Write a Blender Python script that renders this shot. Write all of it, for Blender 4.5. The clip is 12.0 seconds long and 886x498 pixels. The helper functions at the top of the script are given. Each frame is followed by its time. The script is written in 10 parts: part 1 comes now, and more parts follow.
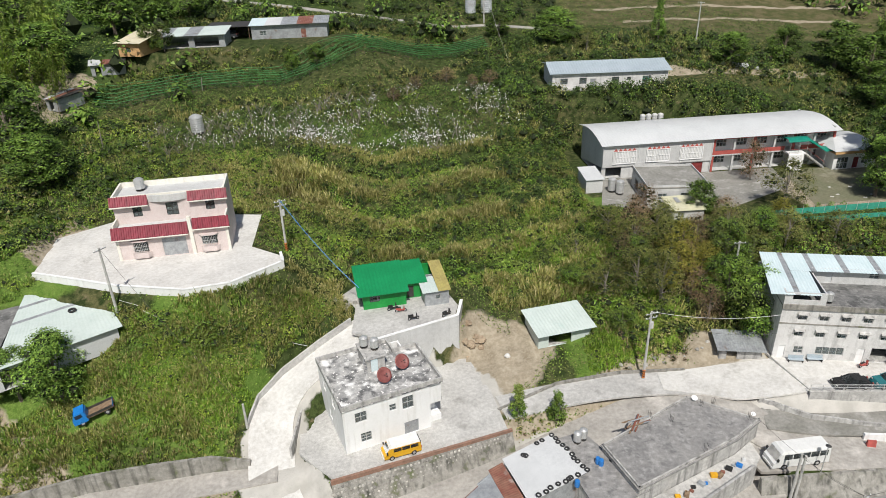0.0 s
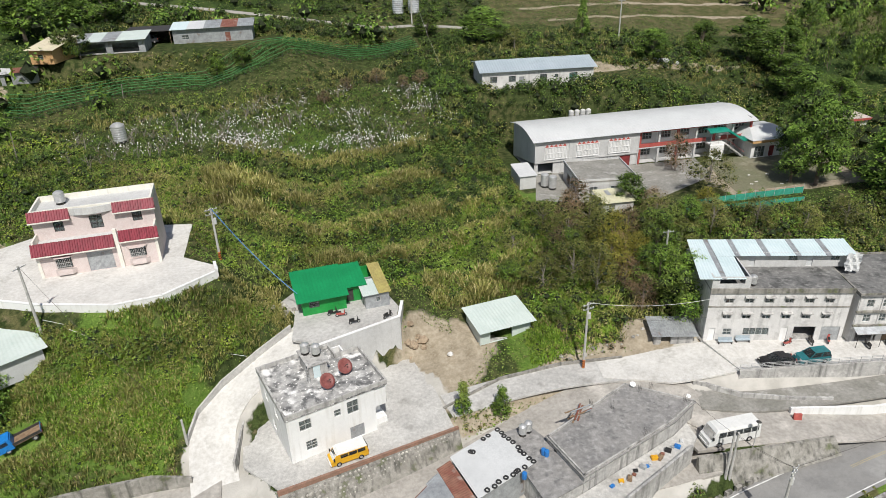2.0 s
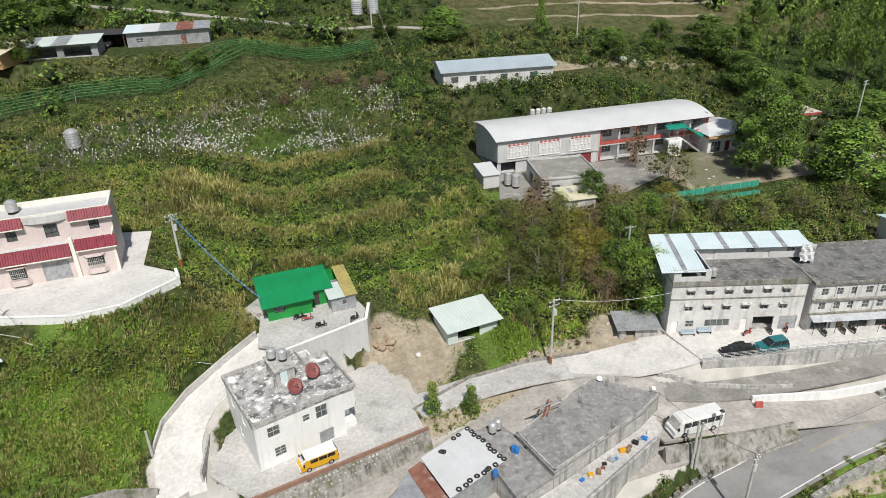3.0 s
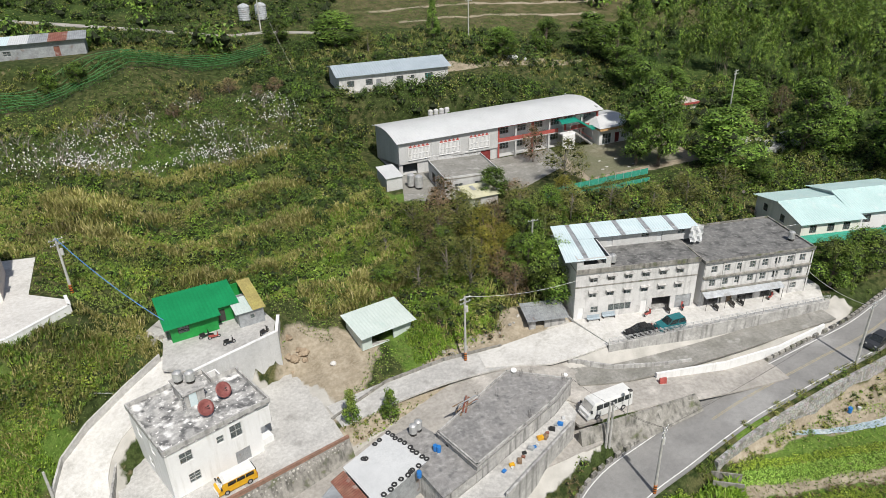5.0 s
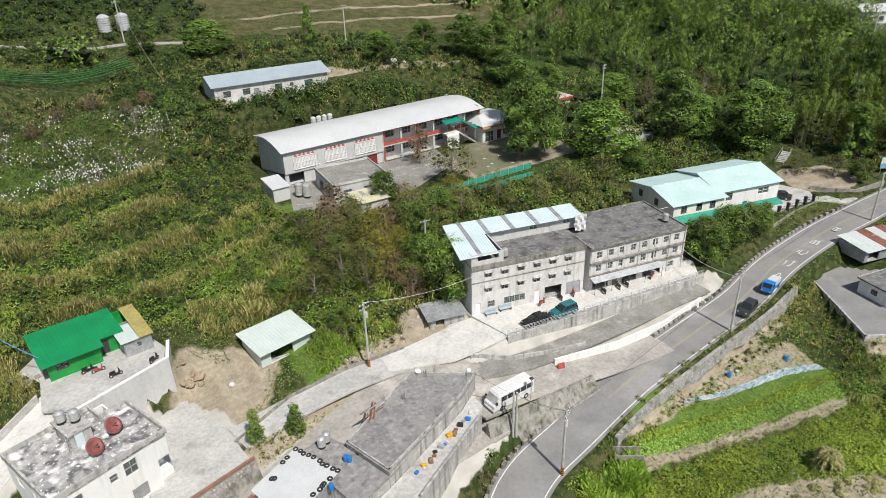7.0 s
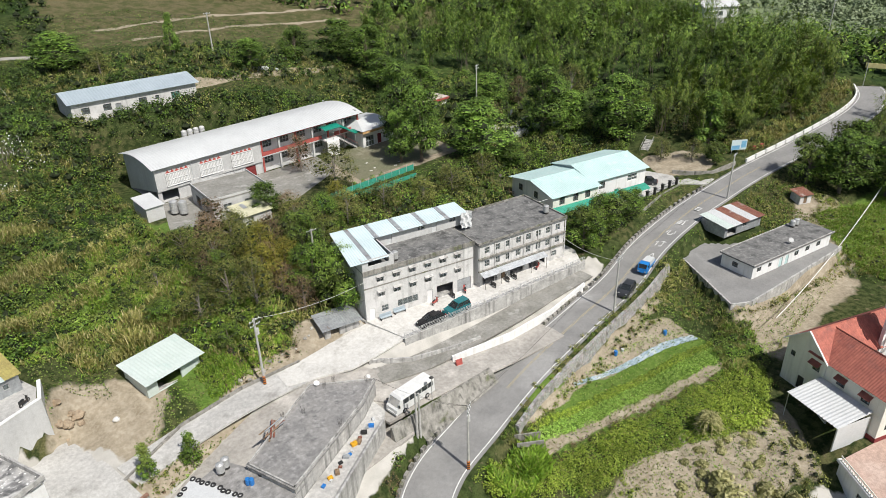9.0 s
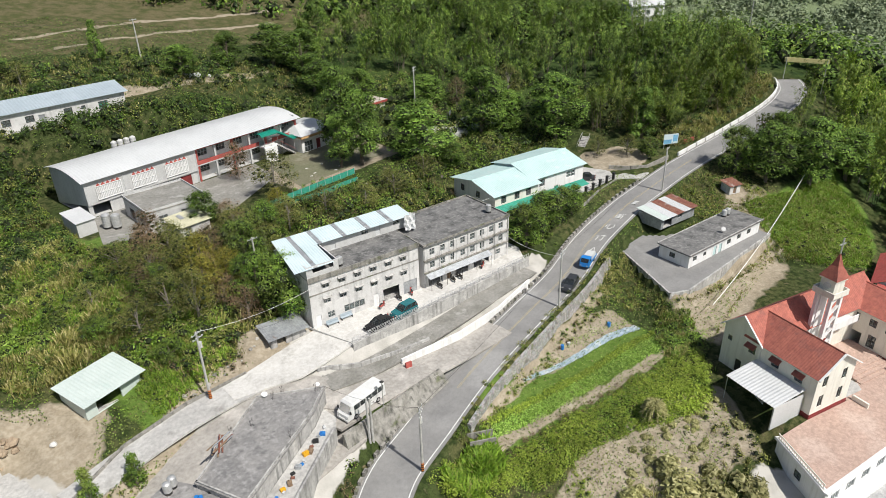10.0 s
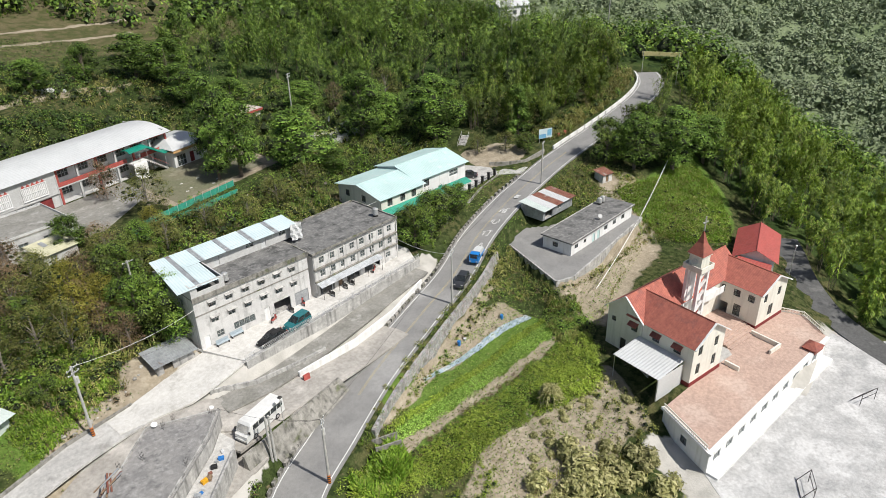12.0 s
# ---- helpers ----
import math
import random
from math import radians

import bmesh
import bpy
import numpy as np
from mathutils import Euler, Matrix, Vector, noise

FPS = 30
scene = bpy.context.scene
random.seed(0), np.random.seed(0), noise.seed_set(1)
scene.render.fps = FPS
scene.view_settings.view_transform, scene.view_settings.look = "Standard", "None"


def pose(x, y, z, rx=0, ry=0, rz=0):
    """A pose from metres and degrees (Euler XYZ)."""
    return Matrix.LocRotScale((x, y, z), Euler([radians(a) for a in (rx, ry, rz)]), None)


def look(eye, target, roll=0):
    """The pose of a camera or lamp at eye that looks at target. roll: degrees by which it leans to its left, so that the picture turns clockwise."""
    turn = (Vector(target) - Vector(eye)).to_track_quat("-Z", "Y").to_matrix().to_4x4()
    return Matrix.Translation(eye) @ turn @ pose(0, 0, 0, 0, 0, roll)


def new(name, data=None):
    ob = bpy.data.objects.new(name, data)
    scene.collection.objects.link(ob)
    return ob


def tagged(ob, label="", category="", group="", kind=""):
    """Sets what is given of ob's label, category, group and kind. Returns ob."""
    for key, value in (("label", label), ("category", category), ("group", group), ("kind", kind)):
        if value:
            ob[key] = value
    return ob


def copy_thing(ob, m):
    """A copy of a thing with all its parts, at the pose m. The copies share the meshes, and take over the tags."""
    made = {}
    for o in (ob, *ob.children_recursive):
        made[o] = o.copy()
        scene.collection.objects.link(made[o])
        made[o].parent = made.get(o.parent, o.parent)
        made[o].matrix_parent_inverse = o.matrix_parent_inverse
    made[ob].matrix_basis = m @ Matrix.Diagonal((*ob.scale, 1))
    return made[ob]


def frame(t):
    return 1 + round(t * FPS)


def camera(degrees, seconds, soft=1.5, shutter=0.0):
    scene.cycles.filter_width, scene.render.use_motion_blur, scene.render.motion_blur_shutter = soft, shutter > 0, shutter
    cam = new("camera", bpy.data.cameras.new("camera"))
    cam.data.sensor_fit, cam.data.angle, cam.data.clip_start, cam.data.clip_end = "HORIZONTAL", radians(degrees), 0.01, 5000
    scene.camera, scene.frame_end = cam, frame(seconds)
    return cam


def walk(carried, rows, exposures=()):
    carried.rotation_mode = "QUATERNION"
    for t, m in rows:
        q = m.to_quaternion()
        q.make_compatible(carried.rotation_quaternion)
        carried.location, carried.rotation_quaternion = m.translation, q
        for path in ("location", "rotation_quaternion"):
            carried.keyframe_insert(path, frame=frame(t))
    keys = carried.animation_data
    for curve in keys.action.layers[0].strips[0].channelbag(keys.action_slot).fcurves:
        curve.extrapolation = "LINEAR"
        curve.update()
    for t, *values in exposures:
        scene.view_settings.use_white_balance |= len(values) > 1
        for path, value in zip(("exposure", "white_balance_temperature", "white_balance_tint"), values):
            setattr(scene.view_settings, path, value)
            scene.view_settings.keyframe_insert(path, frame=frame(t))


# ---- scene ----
# The camera hovers and turns where it is.
cam = camera(66.20, 12.0, soft=0.7)
EYE = (0.0, 0.0, 60.0)
# seconds, yaw, tilt, roll
TURNS = [(0.0, 0.03, 62.88, -1.85), (0.5, -1.20, 62.85, -1.80), (1.0, -2.74, 62.81, -1.78), (1.5, -4.27, 62.76, -1.77), (2.0, -5.81, 62.75, -1.78),
         (2.5, -7.42, 62.72, -1.77), (3.0, -9.08, 62.70, -1.74), (5.0, -17.80, 62.66, -1.76), (5.5, -20.32, 62.64, -1.74), (6.0, -22.79, 62.65, -1.76),
         (6.5, -25.30, 62.65, -1.79), (7.0, -27.79, 62.67, -1.80), (9.0, -38.25, 62.68, -1.63), (9.5, -40.85, 62.72, -1.61), (10.0, -43.49, 62.71, -1.69),
         (10.5, -46.15, 62.70, -1.65), (11.0, -48.76, 62.71, -1.62), (11.5, -51.33, 62.71, -1.55), (12.0, -53.90, 62.70, -1.45)]
walk(cam, [(t, Matrix.Translation(EYE) @ pose(0, 0, 0, 0, 0, yaw) @ pose(0, 0, 0, tilt, 0, 0) @ pose(0, 0, 0, 0, 0, roll)) for t, yaw, tilt, roll in TURNS],
     exposures=[(0.0, -0.06), (4.0, -0.05), (6.5, -0.01), (9.0, 0.07), (12.0, 0.05)])

# World, sun and sky.
SUN_ELEVATION, SUN_AZIMUTH = radians(54), radians(177)
world = bpy.data.worlds.new("sky")
scene.world = world
world.use_nodes = True
wn = world.node_tree.nodes
sky = wn.new("ShaderNodeTexSky")
sky.sky_type, sky.sun_disc = "NISHITA", False
sky.sun_elevation, sky.sun_rotation = SUN_ELEVATION, SUN_AZIMUTH
sky.air_density, sky.dust_density = 1.0, 2.0
wn["Background"].inputs["Strength"].default_value = 0.075
world.node_tree.links.new(sky.outputs[0], wn["Background"].inputs["Color"])
sun = new("sun", bpy.data.lights.new("sun", "SUN"))
sun.data.energy, sun.data.angle, sun.data.color = 4.4, radians(1.0), (1.0, 0.965, 0.905)
SUN_WAY = Vector((math.sin(SUN_AZIMUTH) * math.cos(SUN_ELEVATION), math.cos(SUN_AZIMUTH) * math.cos(SUN_ELEVATION), math.sin(SUN_ELEVATION)))
sun.matrix_world = look(SUN_WAY * 300, (0, 0, 0))

# ---- tools ----
class Geo:
    """Collects the faces of one mesh."""

    def __init__(self):
        self.v, self.f = [], []

    def add(self, pts, faces):
        n = len(self.v)
        self.v += [tuple(p) for p in pts]
        self.f += [tuple(n + i for i in f) for f in faces]
        return self

    def hexa(self, p):
        return self.add(p, [(0, 3, 2, 1), (4, 5, 6, 7), (0, 1, 5, 4), (1, 2, 6, 5), (2, 3, 7, 6), (3, 0, 4, 7)])

    def box(self, x0, x1, y0, y1, z0, z1):
        return self.hexa([(x0, y0, z0), (x1, y0, z0), (x1, y1, z0), (x0, y1, z0), (x0, y0, z1), (x1, y0, z1), (x1, y1, z1), (x0, y1, z1)])

    def prism(self, ring, z0, z1):
        n = len(ring)
        if sum(a[0] * b[1] - b[0] * a[1] for a, b in zip(ring, ring[1:] + ring[:1])) < 0:
            ring = ring[::-1]
        return self.add([(x, y, z0) for x, y in ring] + [(x, y, z1) for x, y in ring],
                        [tuple(range(n))[::-1], tuple(range(n, 2 * n))] + [(i, (i + 1) % n, n + (i + 1) % n, n + i) for i in range(n)])

    def slab(self, corners, thick):
        """A sheet with the given upper corners and a thickness downwards."""
        n = len(corners)
        low = [(x, y, z - thick) for x, y, z in corners]
        return self.add(low + list(corners), [tuple(range(n))[::-1], tuple(range(n, 2 * n))] + [(i, (i + 1) % n, n + (i + 1) % n, n + i) for i in range(n)])

    def cyl(self, x, y, z0, z1, r, n=10, r2=None):
        return self.tube([(x, y, z0), (x, y, z1)], [r, r if r2 is None else r2], n)

    def tube(self, path, radii, n=6):
        path = [Vector(p) for p in path]
        radii = radii if isinstance(radii, (list, tuple)) else [radii] * len(path)
        pts, faces = [], []
        for i, p in enumerate(path):
            way = (path[min(i + 1, len(path) - 1)] - path[max(i - 1, 0)]).normalized()
            a = way.cross(Vector((0, 0, 1)) if abs(way.z) < 0.95 else Vector((1, 0, 0))).normalized()
            b = way.cross(a)
            pts += [p + (a * math.cos(2 * math.pi * k / n) + b * math.sin(2 * math.pi * k / n)) * radii[i] for k in range(n)]
        for i in range(len(path) - 1):
            faces += [(i * n + k, i * n + (k + 1) % n, (i + 1) * n + (k + 1) % n, (i + 1) * n + k) for k in range(n)]
        faces += [tuple(range(n))[::-1], tuple(range((len(path) - 1) * n, len(path) * n))]
        return self.add(pts, faces)

    def ring(self, x, y, z, r, thick, n=14, m=6, tilt=None):
        """A torus, such as a tyre."""
        pts = []
        for i in range(n):
            a = 2 * math.pi * i / n
            for k in range(m):
                b = 2 * math.pi * k / m
                pts.append(Vector(((r + thick * math.cos(b)) * math.cos(a), (r + thick * math.cos(b)) * math.sin(a), thick * math.sin(b))))
        if tilt:
            pts = [tilt @ p for p in pts]
        pts = [p + Vector((x, y, z)) for p in pts]
        return self.add(pts, [(i * m + k, ((i + 1) % n) * m + k, ((i + 1) % n) * m + (k + 1) % m, i * m + (k + 1) % m) for i in range(n) for k in range(m)])

    def data(self, name, material, round_=False):
        me = bpy.data.meshes.new(name)
        me.from_pydata(self.v, [], self.f)
        me.materials.append(material)
        if round_:
            me.polygons.foreach_set("use_smooth", [True] * len(me.polygons))
        me.update()
        return me


def part(name, geo, material, parent=None, label="", m=None, round_=False):
    """One mesh object under a thing or a part."""
    ob = new(name, geo if isinstance(geo, bpy.types.Mesh) else geo.data(name, material, round_))
    ob.parent = parent
    if m is not None:
        ob.matrix_basis = m
    return tagged(ob, label)


def thing(name, m, label, category, group="", kind=""):
    ob = new(name)
    ob.empty_display_size = 0.3
    ob.matrix_basis = m
    return tagged(ob, label, category, group, kind)


def solid(name, geo, material, label, category, kind="", m=None, group="", round_=False):
    return tagged(part(name, geo, material, None, label, m, round_), "", category, group, kind)


SHARED = {}


def shared(key, make):
    if key not in SHARED:
        SHARED[key] = make()
    return SHARED[key]


# ---- materials ----
def mat(name, a, b=None, scale=0.6, rough=0.85, metal=0.0, bump=0.25, fine=9.0, stain=None, stain_scale=0.25, stain_at=0.55, streak=None, vary=0.0, island=0.0, splash=None, spec=0.4, stones=0.0, mottle=0.16):
    """A weathered surface: a and b in large patches, grain, stains, rain streaks, sharp-edged splashes, stonework."""
    m = bpy.data.materials.new(name)
    m.use_nodes = True
    nt, n = m.node_tree, m.node_tree.nodes
    bsdf = n["Principled BSDF"]
    bsdf.inputs["Roughness"].default_value, bsdf.inputs["Metallic"].default_value = rough, metal
    bsdf.inputs["Specular IOR Level"].default_value = spec
    where = n.new("ShaderNodeNewGeometry")

    def link(x, y):
        nt.links.new(x, y)

    def noisy(sc, detail=4, stretch=None):
        t = n.new("ShaderNodeTexNoise")
        t.inputs["Scale"].default_value, t.inputs["Detail"].default_value = sc, detail
        src = where.outputs["Position"]
        if stretch:
            mp = n.new("ShaderNodeMapping")
            mp.inputs["Scale"].default_value = stretch
            link(src, mp.inputs["Vector"])
            src = mp.outputs[0]
        link(src, t.inputs["Vector"])
        return t.outputs[0]

    def ramp(src, lo, hi):
        r = n.new("ShaderNodeMapRange")
        r.inputs[1].default_value, r.inputs[2].default_value = lo, hi
        link(src, r.inputs[0])
        return r.outputs[0]

    def mix(fac, x, y, kind="MIX"):
        k = n.new("ShaderNodeMix")
        k.data_type, k.blend_type = "RGBA", kind
        for sock, val in ((k.inputs[0], fac), (k.inputs[6], x), (k.inputs[7], y)):
            if isinstance(val, (int, float)):
                sock.default_value = val
            elif isinstance(val, tuple):
                sock.default_value = (*val, 1)
            else:
                link(val, sock)
        return k.outputs[2]

    b = b or tuple(c * 0.8 for c in a)
    grain = noisy(fine, 5)
    col = mix(ramp(noisy(scale), 0.35, 0.65), a, b)
    if stain:
        col = mix(ramp(noisy(stain_scale, 8), stain_at, stain_at + 0.12), col, stain)
    if splash:
        col = mix(ramp(noisy(0.6, 12), 0.55, 0.68), col, splash)
        col = mix(ramp(noisy(2.6, 9), 0.6, 0.66), col, splash)
    if stones:
        tex = [n.new("ShaderNodeTexVoronoi") for _ in range(2)]
        tex[1].feature = "DISTANCE_TO_EDGE"
        for t in tex:
            t.inputs["Scale"].default_value = stones
            link(where.outputs["Position"], t.inputs["Vector"])
        col = mix(0.35, col, tex[0].outputs["Color"], "SOFT_LIGHT")
        bw = n.new("ShaderNodeHueSaturation")
        bw.inputs["Saturation"].default_value = 0.35
        link(col, bw.inputs["Color"])
        col = mix(ramp(tex[1].outputs["Distance"], 0.1, 0.02), bw.outputs[0], tuple(c * 0.5 for c in a))
    if streak:
        col = mix(ramp(noisy(1.0, 4, (1.6, 1.6, 0.12)), 0.5, 0.75), col, streak)
    col = mix(0.2, col, ramp(grain, 0.2, 0.8), "OVERLAY")
    col = mix(mottle if bump > 0.1 else 0.06, col, ramp(noisy(2.1, 9), 0.3, 0.7), "OVERLAY")
    for source, amount in ((n.new("ShaderNodeObjectInfo").outputs["Random"] if vary else None, vary), (where.outputs["Random Per Island"] if island else None, island)):
        if source:
            r = n.new("ShaderNodeMapRange")
            r.inputs[3].default_value, r.inputs[4].default_value = 1 - amount, 1 + amount
            link(source, r.inputs[0])
            col = mix(1.0, col, r.outputs[0], "MULTIPLY")
    link(col, bsdf.inputs["Base Color"])
    if bump:
        bp = n.new("ShaderNodeBump")
        bp.inputs["Strength"].default_value, bp.inputs["Distance"].default_value = bump, 0.05
        link(grain, bp.inputs["Height"])
        link(bp.outputs[0], bsdf.inputs["Normal"])
    return m


def leaf_mat(name, dark, mid, light, dry=None, dry_share=0.0, rough=0.55, patch_to=None, patch_by=0.0, tone_range=(0.6, 1.4), tone_scale=0.09):
    """Leaves: each its own green, some light passing through."""
    m = bpy.data.materials.new(name)
    m.use_nodes = True
    nt, n = m.node_tree, m.node_tree.nodes
    bsdf = n["Principled BSDF"]
    bsdf.inputs["Roughness"].default_value = rough
    bsdf.inputs["Specular IOR Level"].default_value = 0.3
    geo, cr = n.new("ShaderNodeNewGeometry"), n.new("ShaderNodeValToRGB")
    stops = [(0.0, dark), (0.45, mid), (1.0 - dry_share * 0.999 - 0.02, light)] + ([(1.0 - dry_share * 0.6, dry), (1.0, dry)] if dry else [])
    ramp = cr.color_ramp
    ramp.elements[0].position, ramp.elements[0].color = stops[0][0], (*stops[0][1], 1)
    ramp.elements[1].position, ramp.elements[1].color = stops[1][0], (*stops[1][1], 1)
    for at, c in stops[2:]:
        ramp.elements.new(at).color = (*c, 1)
    nt.links.new(geo.outputs["Random Per Island"], cr.inputs[0])
    info, patch = n.new("ShaderNodeObjectInfo"), n.new("ShaderNodeTexNoise")
    patch.inputs["Scale"].default_value, patch.inputs["Detail"].default_value = tone_scale, 3
    nt.links.new(geo.outputs["Position"], patch.inputs["Vector"])
    tone = n.new("ShaderNodeMapRange")
    tone.inputs[1].default_value, tone.inputs[2].default_value, tone.inputs[3].default_value, tone.inputs[4].default_value = 0.3, 0.7, *tone_range
    nt.links.new(patch.outputs[0], tone.inputs[0])
    own = n.new("ShaderNodeMapRange")
    own.inputs[3].default_value, own.inputs[4].default_value = 0.75, 1.25
    nt.links.new(info.outputs["Random"], own.inputs[0])
    both = n.new("ShaderNodeMath")
    both.operation = "MULTIPLY"
    nt.links.new(tone.outputs[0], both.inputs[0])
    nt.links.new(own.outputs[0], both.inputs[1])
    mul = n.new("ShaderNodeMix")
    mul.data_type, mul.blend_type = "RGBA", "MULTIPLY"
    mul.inputs[0].default_value = 1.0
    own_green = cr.outputs[0]
    if patch_to:
        spread, share, turn = n.new("ShaderNodeTexNoise"), n.new("ShaderNodeMapRange"), n.new("ShaderNodeMix")
        spread.inputs["Scale"].default_value, spread.inputs["Detail"].default_value, spread.inputs["Roughness"].default_value = 0.16, 6, 0.7
        nt.links.new(geo.outputs["Position"], spread.inputs["Vector"])
        share.inputs[1].default_value, share.inputs[2].default_value, share.inputs[4].default_value = 0.47, 0.62, patch_by
        nt.links.new(spread.outputs[0], share.inputs[0])
        turn.data_type = "RGBA"
        turn.inputs[7].default_value = (*patch_to, 1)
        nt.links.new(share.outputs[0], turn.inputs[0])
        nt.links.new(own_green, turn.inputs[6])
        own_green = turn.outputs[2]
    nt.links.new(own_green, mul.inputs[6])
    nt.links.new(both.outputs[0], mul.inputs[7])
    nt.links.new(mul.outputs[2], bsdf.inputs["Base Color"])
    tr, ms = n.new("ShaderNodeBsdfTranslucent"), n.new("ShaderNodeMixShader")
    nt.links.new(mul.outputs[2], tr.inputs["Color"])
    ms.inputs[0].default_value = 0.22
    nt.links.new(bsdf.outputs[0], ms.inputs[1])
    nt.links.new(tr.outputs[0], ms.inputs[2])
    nt.links.new(ms.outputs[0], n["Material Output"].inputs["Surface"])
    return m


def glass_mat(name, tint):
    m = bpy.data.materials.new(name)
    m.use_nodes = True
    b = m.node_tree.nodes["Principled BSDF"]
    b.inputs["Base Color"].default_value = (*tint, 1)
    b.inputs["Roughness"].default_value, b.inputs["Transmission Weight"].default_value = 0.05, 0.8
    return m


